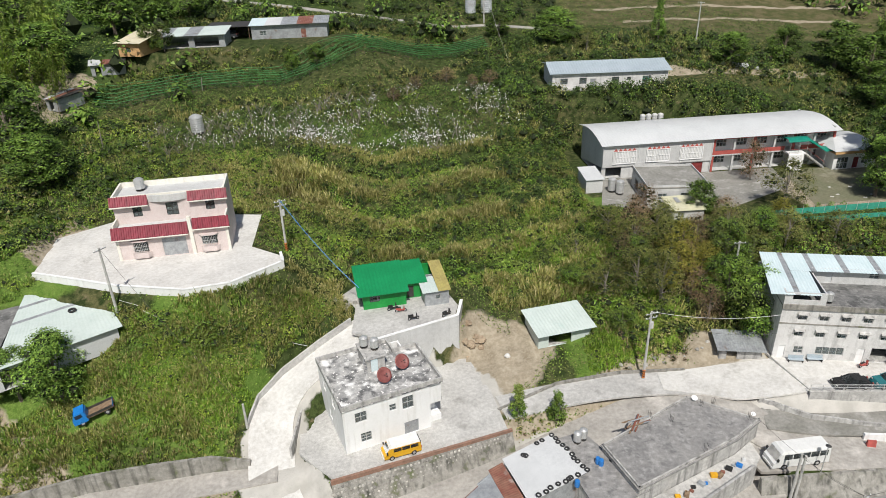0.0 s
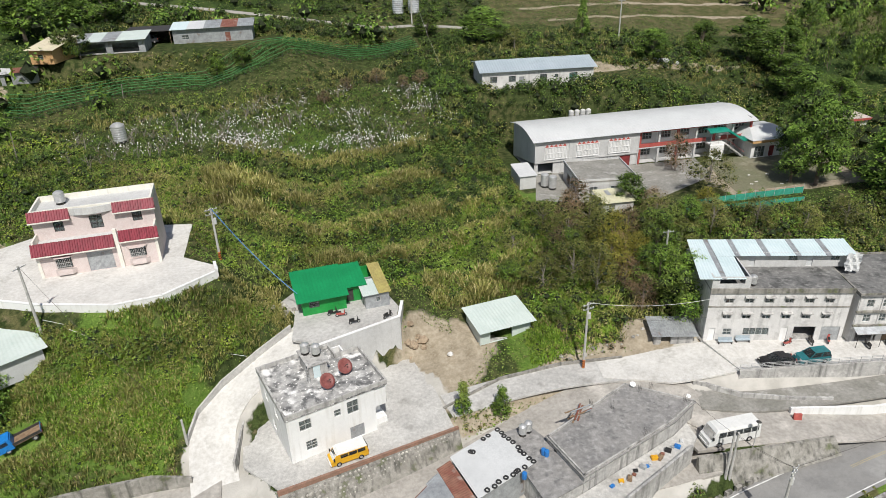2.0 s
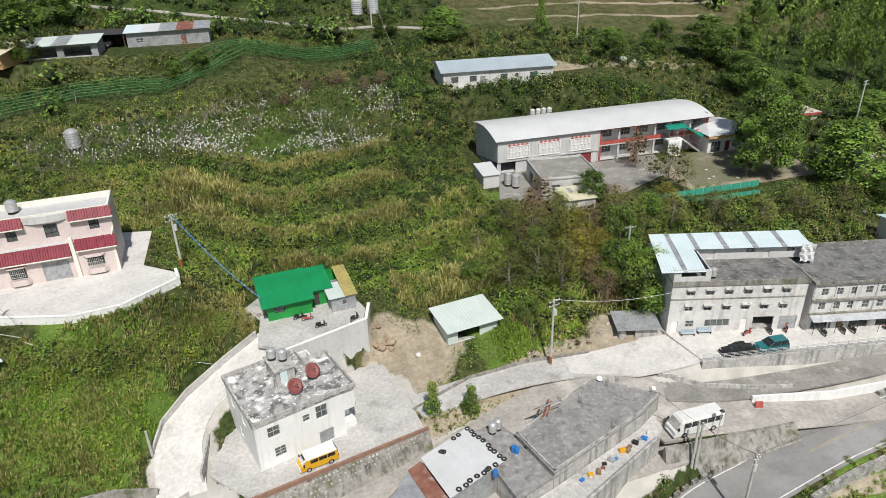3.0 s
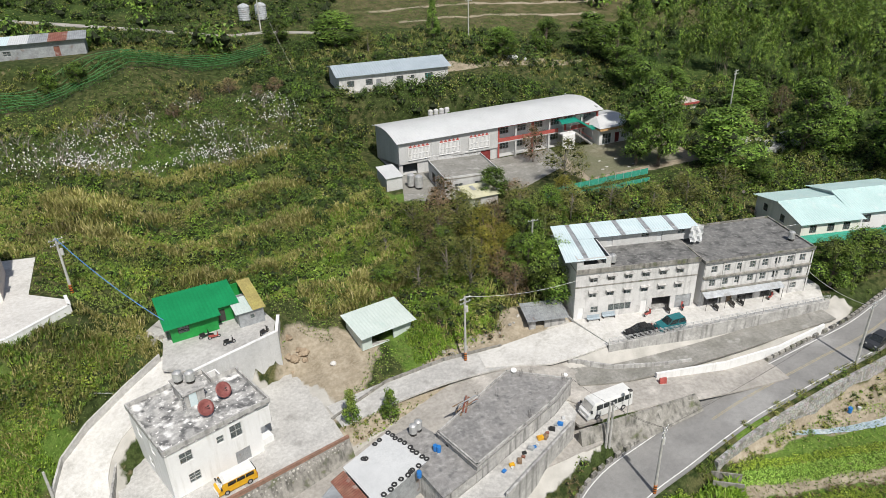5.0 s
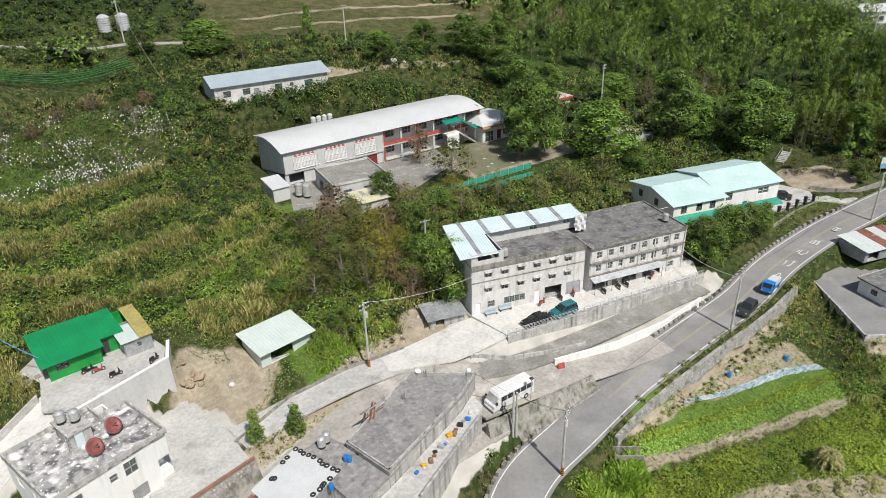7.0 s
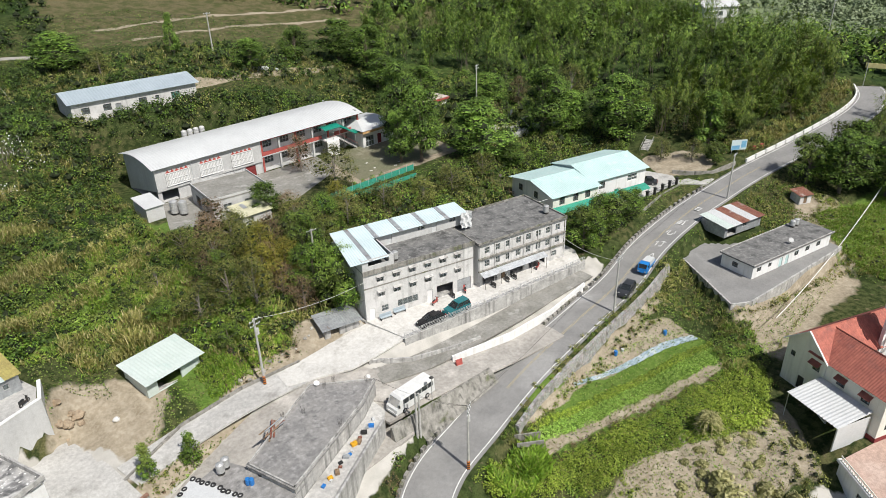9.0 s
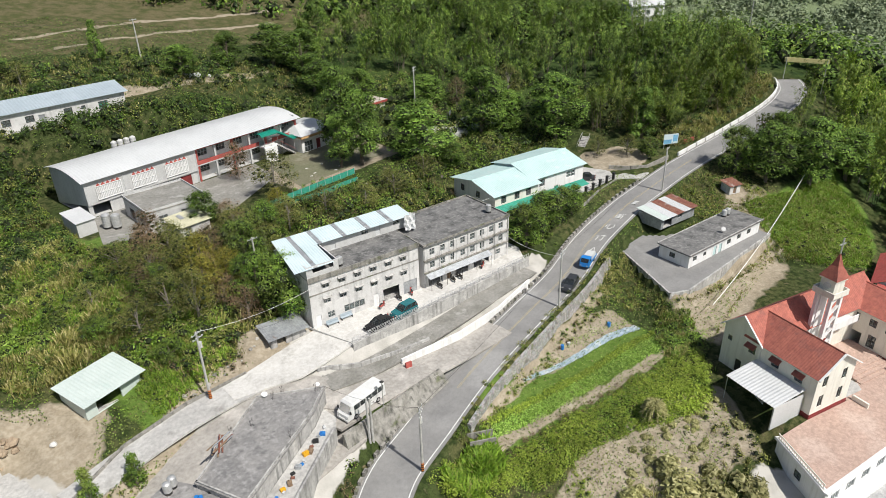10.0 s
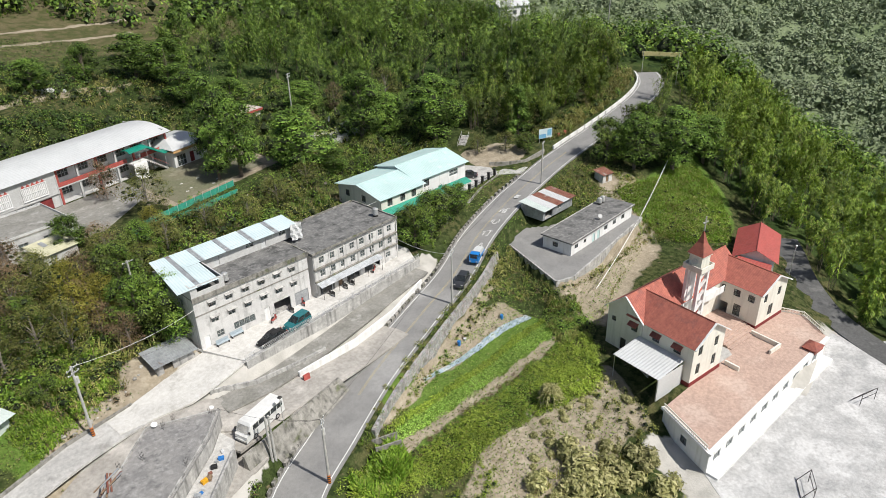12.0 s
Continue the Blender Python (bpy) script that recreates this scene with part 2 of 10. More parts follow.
M = {
    # Dark asphalt, its colour also lowered for the bamboo's shade on the lane.
    "dark_shaded_asphalt": mat("dark_shaded_asphalt", (0.12, 0.12, 0.118), (0.09, 0.09, 0.089), 0.3, 0.9, stain=(0.17, 0.168, 0.162), stain_scale=0.3),
    "asphalt": mat("asphalt", (0.275, 0.27, 0.26), (0.225, 0.222, 0.216), 0.25, 0.9, stain=(0.32, 0.315, 0.305), stain_scale=0.12, fine=14, mottle=0.07),
    "old_asphalt": mat("old_asphalt", (0.42, 0.395, 0.36), (0.34, 0.32, 0.29), 0.3, 0.9, stain=(0.52, 0.49, 0.45), stain_scale=0.2, fine=14),
    "concrete_way": mat("concrete_way", (0.53, 0.52, 0.495), (0.43, 0.42, 0.4), 0.25, 0.9, stain=(0.33, 0.32, 0.3), stain_scale=0.3, stain_at=0.58),
    "pale_concrete": mat("pale_concrete", (0.66, 0.645, 0.61), (0.56, 0.545, 0.515), 0.3, 0.9, stain=(0.48, 0.465, 0.43), stain_scale=0.35, stain_at=0.6),
    "yard_concrete": mat("yard_concrete", (0.3, 0.29, 0.265), (0.22, 0.215, 0.19), 0.3, 0.9, stain=(0.38, 0.37, 0.345), stain_scale=0.5, stain_at=0.58),
    "court": mat("court", (0.52, 0.515, 0.505), (0.38, 0.38, 0.375), 0.35, 0.85, stain=(0.62, 0.615, 0.605), stain_scale=0.2, stain_at=0.5, streak=(0.44, 0.435, 0.425)),
    "old_concrete": mat("old_concrete", (0.48, 0.47, 0.45), (0.37, 0.36, 0.345), 0.5, 0.9, streak=(0.16, 0.157, 0.15), stain=(0.58, 0.57, 0.545), stain_scale=0.6),
    "dark_roof": mat("dark_roof", (0.2, 0.197, 0.19), (0.125, 0.125, 0.122), 0.5, 0.9, stain=(0.08, 0.08, 0.078), stain_scale=0.5, stain_at=0.56, streak=(0.28, 0.275, 0.265)),
    "stained_roof": mat("stained_roof", (0.5, 0.49, 0.47), (0.26, 0.26, 0.255), 0.8, 0.9, stain=(0.13, 0.13, 0.13), stain_scale=0.7, stain_at=0.5, splash=(0.82, 0.81, 0.79)),
    "rubble_wall": mat("rubble_wall", (0.42, 0.395, 0.35), (0.29, 0.27, 0.235), 0.8, 0.95, stain=(0.15, 0.155, 0.09), stain_scale=0.9, stain_at=0.57, bump=0.8, fine=3.0, stones=2.6),
    "yard_soil": mat("yard_soil", (0.2, 0.185, 0.125), (0.155, 0.16, 0.095), 0.25, 0.95, stain=(0.25, 0.235, 0.17), stain_scale=0.35, bump=0.5),
    "roof_slab": mat("roof_slab", (0.3, 0.29, 0.278), (0.22, 0.215, 0.21), 0.35, 0.9, stain=(0.17, 0.168, 0.165), stain_scale=0.9, stain_at=0.54, streak=(0.36, 0.35, 0.34)),
    "mossy_wall": mat("mossy_wall", (0.34, 0.325, 0.295), (0.22, 0.21, 0.185), 0.7, 0.95, streak=(0.07, 0.07, 0.06), stain=(0.13, 0.145, 0.075), stain_scale=0.7, stain_at=0.58),
    "white_wall": mat("white_wall", (0.82, 0.82, 0.81), (0.77, 0.77, 0.76), 0.5, 0.8, streak=(0.66, 0.65, 0.62), bump=0.1),
    "cream_wall": mat("cream_wall", (0.8, 0.78, 0.7), (0.74, 0.715, 0.64), 0.4, 0.8, streak=(0.64, 0.62, 0.55), bump=0.1),
    "grey_wall": mat("grey_wall", (0.68, 0.67, 0.655), (0.58, 0.57, 0.555), 0.4, 0.85, streak=(0.4, 0.395, 0.385), stain=(0.5, 0.49, 0.475), stain_scale=0.9, bump=0.1),
    "pale_grey_wall": mat("pale_grey_wall", (0.58, 0.58, 0.57), (0.52, 0.52, 0.51), 0.3, 0.7, streak=(0.48, 0.48, 0.47), bump=0.05),
    "pink_wall": mat("pink_wall", (0.66, 0.57, 0.545), (0.6, 0.52, 0.495), 0.6, 0.75, bump=0.1),
    "orange_wall": mat("orange_wall", (0.58, 0.36, 0.17), (0.52, 0.32, 0.15), 0.5, 0.8),
    "maroon": mat("maroon", (0.23, 0.035, 0.035), (0.18, 0.03, 0.03), 0.8, 0.7),
    "red_trim": mat("red_trim", (0.44, 0.1, 0.085), (0.38, 0.09, 0.075), 0.8, 0.6),
    "plum_tile": mat("plum_tile", (0.27, 0.045, 0.065), (0.21, 0.035, 0.05), 1.2, 0.45, vary=0.2, bump=0.1),
    "red_tile": mat("red_tile", (0.38, 0.125, 0.09), (0.31, 0.1, 0.075), 0.9, 0.75, vary=0.18, stain=(0.27, 0.1, 0.08), stain_scale=0.6),
    "red_sheet": mat("red_sheet", (0.44, 0.1, 0.085), (0.38, 0.09, 0.075), 0.5, 0.5),
    "terracotta": mat("terracotta", (0.5, 0.36, 0.295), (0.455, 0.325, 0.265), 0.3, 0.8, stain=(0.54, 0.41, 0.345), stain_scale=0.15),
    "white_sheet": mat("white_sheet", (0.62, 0.63, 0.63), (0.56, 0.57, 0.57), 0.2, 0.5, bump=0.05, stain=(0.55, 0.56, 0.56), stain_scale=0.3, stain_at=0.6),
    "mint_sheet": mat("mint_sheet", (0.6, 0.67, 0.63), (0.54, 0.61, 0.57), 0.3, 0.5, bump=0.05, stain=(0.5, 0.6, 0.56), stain_scale=0.5, stain_at=0.62),
    "aqua_sheet": mat("aqua_sheet", (0.53, 0.7, 0.68), (0.47, 0.63, 0.615), 0.3, 0.5, bump=0.05, stain=(0.58, 0.7, 0.68), stain_scale=0.6),
    "blue_grey_sheet": mat("blue_grey_sheet", (0.4, 0.46, 0.5), (0.35, 0.41, 0.45), 0.25, 0.5, bump=0.05),
    "pale_blue_sheet": mat("pale_blue_sheet", (0.62, 0.72, 0.74), (0.56, 0.67, 0.69), 0.3, 0.5, bump=0.05),
    "green_sheet": mat("green_sheet", (0.012, 0.26, 0.09), (0.01, 0.22, 0.075), 0.3, 0.4, bump=0.05),
    "green_wall": mat("green_wall", (0.02, 0.3, 0.06), (0.015, 0.24, 0.05), 0.5, 0.5, bump=0.05),
    "teal_net": mat("teal_net", (0.05, 0.34, 0.24), (0.04, 0.28, 0.2), 0.7, 0.8),
    "rust_sheet": mat("rust_sheet", (0.2, 0.07, 0.05), (0.26, 0.13, 0.09), 0.7, 0.7, stain=(0.4, 0.36, 0.33), stain_scale=0.5, stain_at=0.6),
    "grey_sheet": mat("grey_sheet", (0.42, 0.44, 0.45), (0.32, 0.33, 0.34), 0.6, 0.55, metal=0.3, stain=(0.25, 0.17, 0.12), stain_scale=0.6, stain_at=0.63),
    "steel_sheet": mat("steel_sheet", (0.5, 0.52, 0.54), (0.42, 0.44, 0.46), 0.5, 0.5, stain=(0.36, 0.36, 0.36), stain_scale=0.8),
    "steel": mat("steel", (0.62, 0.62, 0.61), (0.52, 0.52, 0.51), 1.5, 0.35, metal=0.45, bump=0.05),
    "dark_metal": mat("dark_metal", (0.06, 0.06, 0.06), (0.09, 0.08, 0.07), 1.5, 0.6, metal=0.4),
    "pole": mat("pole", (0.5, 0.49, 0.46), (0.43, 0.42, 0.4), 0.6, 0.85),
    "black": mat("black", (0.02, 0.02, 0.02), (0.03, 0.03, 0.03), 2, 0.6),
    "rubber": mat("rubber", (0.025, 0.025, 0.027), (0.04, 0.04, 0.04), 3, 0.85),
    "yellow": mat("yellow", (0.7, 0.38, 0.02), (0.65, 0.34, 0.02), 2, 0.5),
    "orange": mat("orange", (0.7, 0.2, 0.03), (0.62, 0.17, 0.03), 2, 0.5),
    "van_yellow": mat("van_yellow", (0.75, 0.42, 0.03), (0.7, 0.38, 0.03), 2, 0.3, bump=0),
    "van_white": mat("van_white", (0.75, 0.75, 0.73), (0.7, 0.7, 0.68), 1.5, 0.35, bump=0),
    "car_black": mat("car_black", (0.012, 0.013, 0.016), (0.02, 0.02, 0.022), 2, 0.2, bump=0),
    "car_teal": mat("car_teal", (0.02, 0.16, 0.18), (0.02, 0.14, 0.16), 2, 0.25, bump=0),
    "car_grey": mat("car_grey", (0.035, 0.04, 0.045), (0.05, 0.05, 0.055), 2, 0.3, bump=0),
    "truck_blue": mat("truck_blue", (0.02, 0.22, 0.62), (0.02, 0.19, 0.55), 2, 0.35, bump=0),
    "blue_plastic": mat("blue_plastic", (0.03, 0.2, 0.55), (0.03, 0.17, 0.48), 2, 0.4, bump=0),
    "wood": mat("wood", (0.2, 0.13, 0.08), (0.28, 0.2, 0.13), 2, 0.85),
    "bark": mat("bark", (0.13, 0.1, 0.075), (0.2, 0.17, 0.14), 1.5, 0.95, bump=0.6),
    "pale_bark": mat("pale_bark", (0.3, 0.27, 0.24), (0.22, 0.19, 0.17), 1.5, 0.95, bump=0.6),
    # Near-black colour of the clumps' hulls, painted shade inside the bushes.
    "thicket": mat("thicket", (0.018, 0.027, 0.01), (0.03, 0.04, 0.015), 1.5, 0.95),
    # Hulls of the far woods, with haze painted into their colour.
    "hazed_thicket": mat("hazed_thicket", (0.19, 0.24, 0.135), (0.22, 0.265, 0.155), 0.3, 0.95),
    "soil": mat("soil", (0.3, 0.23, 0.16), (0.38, 0.3, 0.21), 0.4, 0.95, stain=(0.24, 0.18, 0.12), stain_scale=0.5, bump=0.6),
    "stone": mat("stone", (0.3, 0.285, 0.26), (0.42, 0.4, 0.36), 0.9, 0.9, vary=0.35, bump=0.5),
    "marking": mat("marking", (0.72, 0.72, 0.7), (0.6, 0.6, 0.58), 1.2, 0.8, stain=(0.42, 0.42, 0.41), stain_scale=1.3, stain_at=0.6, bump=0.05),
    "yellow_marking": mat("yellow_marking", (0.45, 0.38, 0.22), (0.36, 0.32, 0.22), 1.2, 0.8, stain=(0.3, 0.27, 0.22), stain_scale=1.3, bump=0.05),
    "paper_bag": mat("paper_bag", (0.85, 0.85, 0.83), (0.8, 0.8, 0.78), 3, 0.8, bump=0),
    "glass": glass_mat("glass", (0.45, 0.52, 0.52)),
    "car_glass": glass_mat("car_glass", (0.12, 0.14, 0.15)),
}
LEAF = {
    "tree": leaf_mat("tree_leaves", (0.05, 0.1, 0.018), (0.13, 0.23, 0.038), (0.27, 0.4, 0.068), tone_range=(0.55, 1.4), tone_scale=0.2),
    "deep": leaf_mat("deep_leaves", (0.026, 0.055, 0.012), (0.066, 0.122, 0.024), (0.15, 0.23, 0.045), tone_range=(0.5, 1.45), tone_scale=0.2),
    "lime": leaf_mat("lime_grass", (0.1, 0.19, 0.02), (0.2, 0.34, 0.036), (0.32, 0.46, 0.06), (0.36, 0.33, 0.13), 0.05, tone_range=(0.7, 1.25)),
    "bright": leaf_mat("bright_leaves", (0.045, 0.095, 0.015), (0.115, 0.21, 0.03), (0.24, 0.36, 0.05), patch_to=(0.2, 0.19, 0.06), patch_by=0.5, tone_range=(0.45, 1.5), tone_scale=0.15),
    "bamboo": leaf_mat("bamboo_leaves", (0.055, 0.1, 0.014), (0.14, 0.215, 0.028), (0.28, 0.37, 0.05), (0.3, 0.28, 0.09), 0.05, tone_range=(0.4, 1.5), tone_scale=0.12),
    "grove": leaf_mat("grove_leaves", (0.03, 0.06, 0.011), (0.09, 0.155, 0.024), (0.24, 0.34, 0.052), (0.26, 0.25, 0.09), 0.04, tone_range=(0.3, 1.6), tone_scale=0.17),
    "olive": leaf_mat("olive_leaves", (0.075, 0.095, 0.02), (0.175, 0.2, 0.045), (0.3, 0.31, 0.08), (0.36, 0.31, 0.15), 0.14),
    "grass": leaf_mat("grass_blades", (0.075, 0.135, 0.022), (0.16, 0.265, 0.04), (0.27, 0.4, 0.065), (0.36, 0.33, 0.14), 0.08, patch_to=(0.27, 0.235, 0.1), patch_by=0.65),
    "dry": leaf_mat("dry_grass", (0.12, 0.13, 0.032), (0.25, 0.245, 0.07), (0.38, 0.345, 0.125), (0.5, 0.44, 0.22), 0.14),
    "yellow": leaf_mat("yellow_leaves", (0.13, 0.14, 0.02), (0.25, 0.235, 0.035), (0.38, 0.34, 0.06)),
    "brown": leaf_mat("brown_leaves", (0.12, 0.075, 0.04), (0.21, 0.14, 0.08), (0.3, 0.22, 0.13)),
    "crop": leaf_mat("crop_leaves", (0.13, 0.24, 0.035), (0.25, 0.4, 0.065), (0.4, 0.55, 0.14)),
}

# ---- the lie of the land ----
# Spot heights of the open slopes: x, y, z.
SPOTS_HILL = [(-13, 97, 8.5), (0, 100, 7.5), (12, 104, 7.5), (28, 92, 4.5), (33, 82, 2.5), (-12, 118, 13), (10, 126, 12.5), (-10, 140, 16.5), (14, 142, 15.5),
              (-48, 130, 20), (-30, 150, 21.5), (0, 168, 22.5), (-70, 145, 22), (-40, 170, 25), (5, 190, 26), (-62, 165, 29), (-22, 185, 31)]
SPOTS_WEST = [(-75, 110, 21), (-60, 95, 17.5), (-65, 82, 14), (-90, 95, 19), (-110, 150, 30), (-44, 66, 4.5), (-62, 66, 6), (-48, 74, 9.3), (-38, 63.5, 2.2), (-30, 68, 3), (-38, 72, 8),
              (-60, 45, -5), (-33, 76, 9), (-22, 80, 7), (-17, 87, 7)]
SPOTS_NORTH = [(35, 165, 24), (60, 178, 27), (75, 150, 18), (100, 150, 16), (60, 210, 30), (110, 200, 25), (0, 230, 36), (-80, 220, 42), (110, 118, 9),
               (95, 105, 8.5), (60, 98, 9), (40, 100, 8), (90, 96, 6.5), (130, 95, 5.5)]
SPOTS_EAST = [(150, 110, 9), (180, 150, 15), (220, 130, 14), (252, 150, 15.5), (260, 200, 24), (180, 220, 28), (165, 85, 8.5), (200, 92, 15), (235, 60, 10),
              (165, 44, -0.5), (150, 20, -9), (128, 2, -12), (93.4, 46.2, -4.2), (94.6, 49, -4.0), (96.6, 41.6, -4.4), (100.5, 41.0, -4.3), (106, 40.4, -4.0), (99.2, 54.2, -3.0), (190, 25, -10), (230, 20, -20), (200, -20, -30), (150, -30, -24), (140, 38, -3)]
SPOTS_SOUTH = [(53, 47, -5), (88, 40, -5), (92, 52, -3.6), (70, 51, -4.4), (85, 32, -6), (51, 37, -7), (73, 32, -6.5), (80, 23, -7), (62, 22, -9), (40, 30, -9),
               (0, 40, -7), (-30, 35, -8), (0, 0, -16), (60, -30, -14), (-60, 0, -18), (100, -50, -20), (12, 80, 1.6), (16, 86, 2.6), (5, 76, 0.8), (-2, 52, -4)]
# Ways: centre line x, y, z and half width.
MAIN_ROAD = [(16, 10, -9.5), (21, 26, -8), (26.6, 38.6, -6.5), (32.2, 46.2, -5), (37.8, 50.2, -4), (46.3, 52.6, -2.9), (58, 55.4, -1.2), (73, 58, 0), (86, 60.4, 0.5),
             (100, 64.6, 1.2), (115, 67.2, 2), (126, 68, 2.7), (142, 68.3, 4), (162, 65.8, 6.8), (179, 63.3, 10.3), (190, 64.5, 11.8), (196.5, 67.4, 12.5), (199.4, 69.6, 12.8)]
JUNCTION = [(68, 59.6, -0.3), (60, 59.9, -0.4), (53, 60.3, -0.25), (46, 60.9, 0), (41, 62.7, 0.15), (37.6, 66.5, 0.5), (35.4, 71, 0.85)]
BUS_LANE = [(36, 72.6, 0.95), (33, 73.4, 0.9), (24, 73.6, 0.6), (16, 72.6, 0.3), (7, 70.4, 0)]
LOW_LANE = [(34, 72, 0.85), (27, 70, 0.1), (18, 66.6, -1.2), (7, 61.6, -2.5), (-4, 57.0, -3.4), (-14, 52.5, -3.9)]
GREEN_LANE = [(-12, 49, -4.2), (-16.5, 53, -3.3), (-20.5, 58, -2), (-22.3, 64.5, -0.4), (-22.7, 69, 1.2), (-21, 73.5, 2.6), (-16, 78, 4.6), (-11, 81.8, 6.3)]
WEST_LANE = [(-21, 62, -1), (-28, 61, -1.6), (-42, 59, -2.6), (-62, 54, -4)]
CHURCH_LANE = [(150, 17.5, -7.4), (143, 14.6, -7.2), (137, 12.4, -7.2), (131, 9.4, -7.5), (125, 4.8, -8.4), (119.5, -2, -9.1), (114, -10, -9.2)]
HILL_TRACK = [(-75, 212, 37.5), (-45, 207, 34.5), (-24, 203, 32), (-9.7, 200.5, 30.2), (4, 197.8, 28.6), (13, 200, 28.3), (21, 199.8, 27.8), (30, 198, 27.2)]
RAMP = [(40, 66.4, 0.4), (46, 65.2, 0.3), (52, 64.9, 0.4), (60, 65.0, 0.5), (68, 65.3, 0.7), (76, 65.8, 1.0), (83, 65.9, 1.4)]
APRON_RAMP = [(29, 73.9, 0.8), (34, 73.6, 0.95), (38, 73.2, 1.2), (42, 73.0, 1.7), (48.2, 73.0, 2.5)]
WAYS = [(RAMP, 2.2), (APRON_RAMP, 3.4), (JUNCTION, 3.1), (MAIN_ROAD, 3.6), (BUS_LANE, 2.2), (LOW_LANE, 2.8), (GREEN_LANE, 2.8), (WEST_LANE, 2.4), (HILL_TRACK, 1.8), (CHURCH_LANE, 2.0)]
# Verge on top of the wall above the vegetable field.
FIELD_LEDGE = [(50, 49.8, -2.5), (58, 51.8, -1.3), (73, 54.4, -0.1), (86, 56.6, 0.4), (97, 59.4, 1.0)]
# Level terraces: outline, height, width of the bank round them.
PADS = {
    "pink": ([(-58.6, 84.2), (-44.2, 79.6), (-34.4, 77.9), (-28.8, 79.4), (-22.6, 85.2), (-23.2, 88.4), (-28.8, 92), (-30, 104), (-51, 106), (-61, 97)], 14.3, 2.0),
    "green": ([(-13.4, 79.4), (-9.2, 77.4), (1.5, 82.2), (2.2, 86), (-1, 94), (-12, 96), (-16, 90), (-13.5, 86)], 6.5, 1.2),
    "white": ([(-19.6, 69.5), (-18.6, 63), (-13.6, 58.3), (-3, 61.8), (7.6, 66.2), (6, 74), (3.2, 81.9), (1.6, 81.5), (-9.4, 76.6), (-17, 74)], 0.0, 0.5),
    "apron": ([(46.4, 68.6), (84, 66.8), (87, 71), (87.5, 85), (49, 92), (43.5, 80)], 2.5, 0.8),
    "school": ([(27, 112), (35, 108), (54, 106.6), (80, 107.6), (92, 111), (97, 141), (78, 144), (27, 143)], 10.0, 2.5),
    "hall": ([(91, 81), (97, 98), (123, 93), (125, 80), (113, 75)], 4.0, 1.5),
    "forecourt": ([(112.8, 75), (123.8, 75.2), (127.5, 79), (125.2, 86), (117, 87)], 4.0, 0.6),
    "house": ([(104.4, 60.4), (95.6, 45.2), (99, 43.4), (130, 42.6), (132, 51), (116, 57), (111, 62)], -0.8, 0.3),
    "church": ([(90, 35), (83, 17), (86, 8), (108, 3), (122, 10), (134, 20), (128, 40), (110, 38)], -5.5, 1.5),
    "court": ([(74, 12), (78, 17), (86, 12), (108, 3.5), (122, 4), (122, -45), (66, -45), (60, -2)], -9.2, 1.5),
    "grey": ([(22, 147), (52, 147), (62, 150), (62, 160), (22, 160)], 22.0, 2.0),
    "bus": ([(36, 57.5), (52, 57.6), (53, 60.8), (38, 63)], 0.0, 0.4),
    "low": ([(6, 50), (38.6, 55.5), (38.6, 65), (30.5, 69), (17, 63), (3, 58)], -1.6, 0.8),
    "farm": ([(-76, 157), (-20, 166), (-20, 177), (-76, 172)], 31.0, 3.0),
}


# Lips of the old terraces on the slope.
TERRACES = [[(-14.6, 98.6), (-1.6, 96.4), (14, 101.8), (25, 106.5)], [(-24, 106), (-10.3, 102.4), (2.9, 106.5), (15.4, 110.6), (25, 113)],
            [(-25, 116), (-12, 111), (4, 118.5), (24, 127)], [(-30, 130), (-12.4, 123.6), (4.8, 130.8), (22, 140)]]


def band(line, lo, hi):
    """The outline of a strip along a line, between two offsets to its left."""
    sides = [[], []]
    for i, p in enumerate(line):
        a, b = line[max(i - 1, 0)], line[min(i + 1, len(line) - 1)]
        size = math.hypot(b[0] - a[0], b[1] - a[1])
        for side, off in zip(sides, (lo, hi)):
            side.append((p[0] - (b[1] - a[1]) / size * off, p[1] + (b[0] - a[0]) / size * off))
    return sides[0] + sides[1][::-1]


def smooth(t):
    t = np.clip(t, 0, 1)
    return t * t * (3 - 2 * t)


def way_near(way, x, y):
    """Distance to a way's centre line and its height there."""
    best, high = np.full(np.shape(x), 1e9), np.zeros(np.shape(x))
    for a, b in zip(way, way[1:]):
        dx, dy = b[0] - a[0], b[1] - a[1]
        t = np.clip(((x - a[0]) * dx + (y - a[1]) * dy) / (dx * dx + dy * dy), 0, 1)
        d = np.hypot(x - a[0] - t * dx, y - a[1] - t * dy)
        near = d < best
        best, high = np.where(near, d, best), np.where(near, a[2] + t * (b[2] - a[2]), high)
    return best, high


def inside_by(ring, x, y):
    """How far outside a ring a place lies; 0 within it."""
    odd, best = np.zeros(np.shape(x), bool), np.full(np.shape(x), 1e9)
    for (ax, ay), (bx, by) in zip(ring, ring[1:] + ring[:1]):
        dx, dy = bx - ax, by - ay
        t = np.clip(((x - ax) * dx + (y - ay) * dy) / (dx * dx + dy * dy), 0, 1)
        best = np.minimum(best, np.hypot(x - ax - t * dx, y - ay - t * dy))
        if dy:
            odd ^= ((ay > y) != (by > y)) & (x < ax + (y - ay) / dy * dx)
    return np.where(odd, 0.0, best)


def dense(way, step=6.0):
    out = []
    for a, b in zip(way, way[1:]):
        n = max(1, int(math.hypot(b[0] - a[0], b[1] - a[1]) / step))
        out += [tuple(a[i] + (b[i] - a[i]) * k / n for i in range(3)) for k in range(n)]
    return out + [way[-1][:3]]


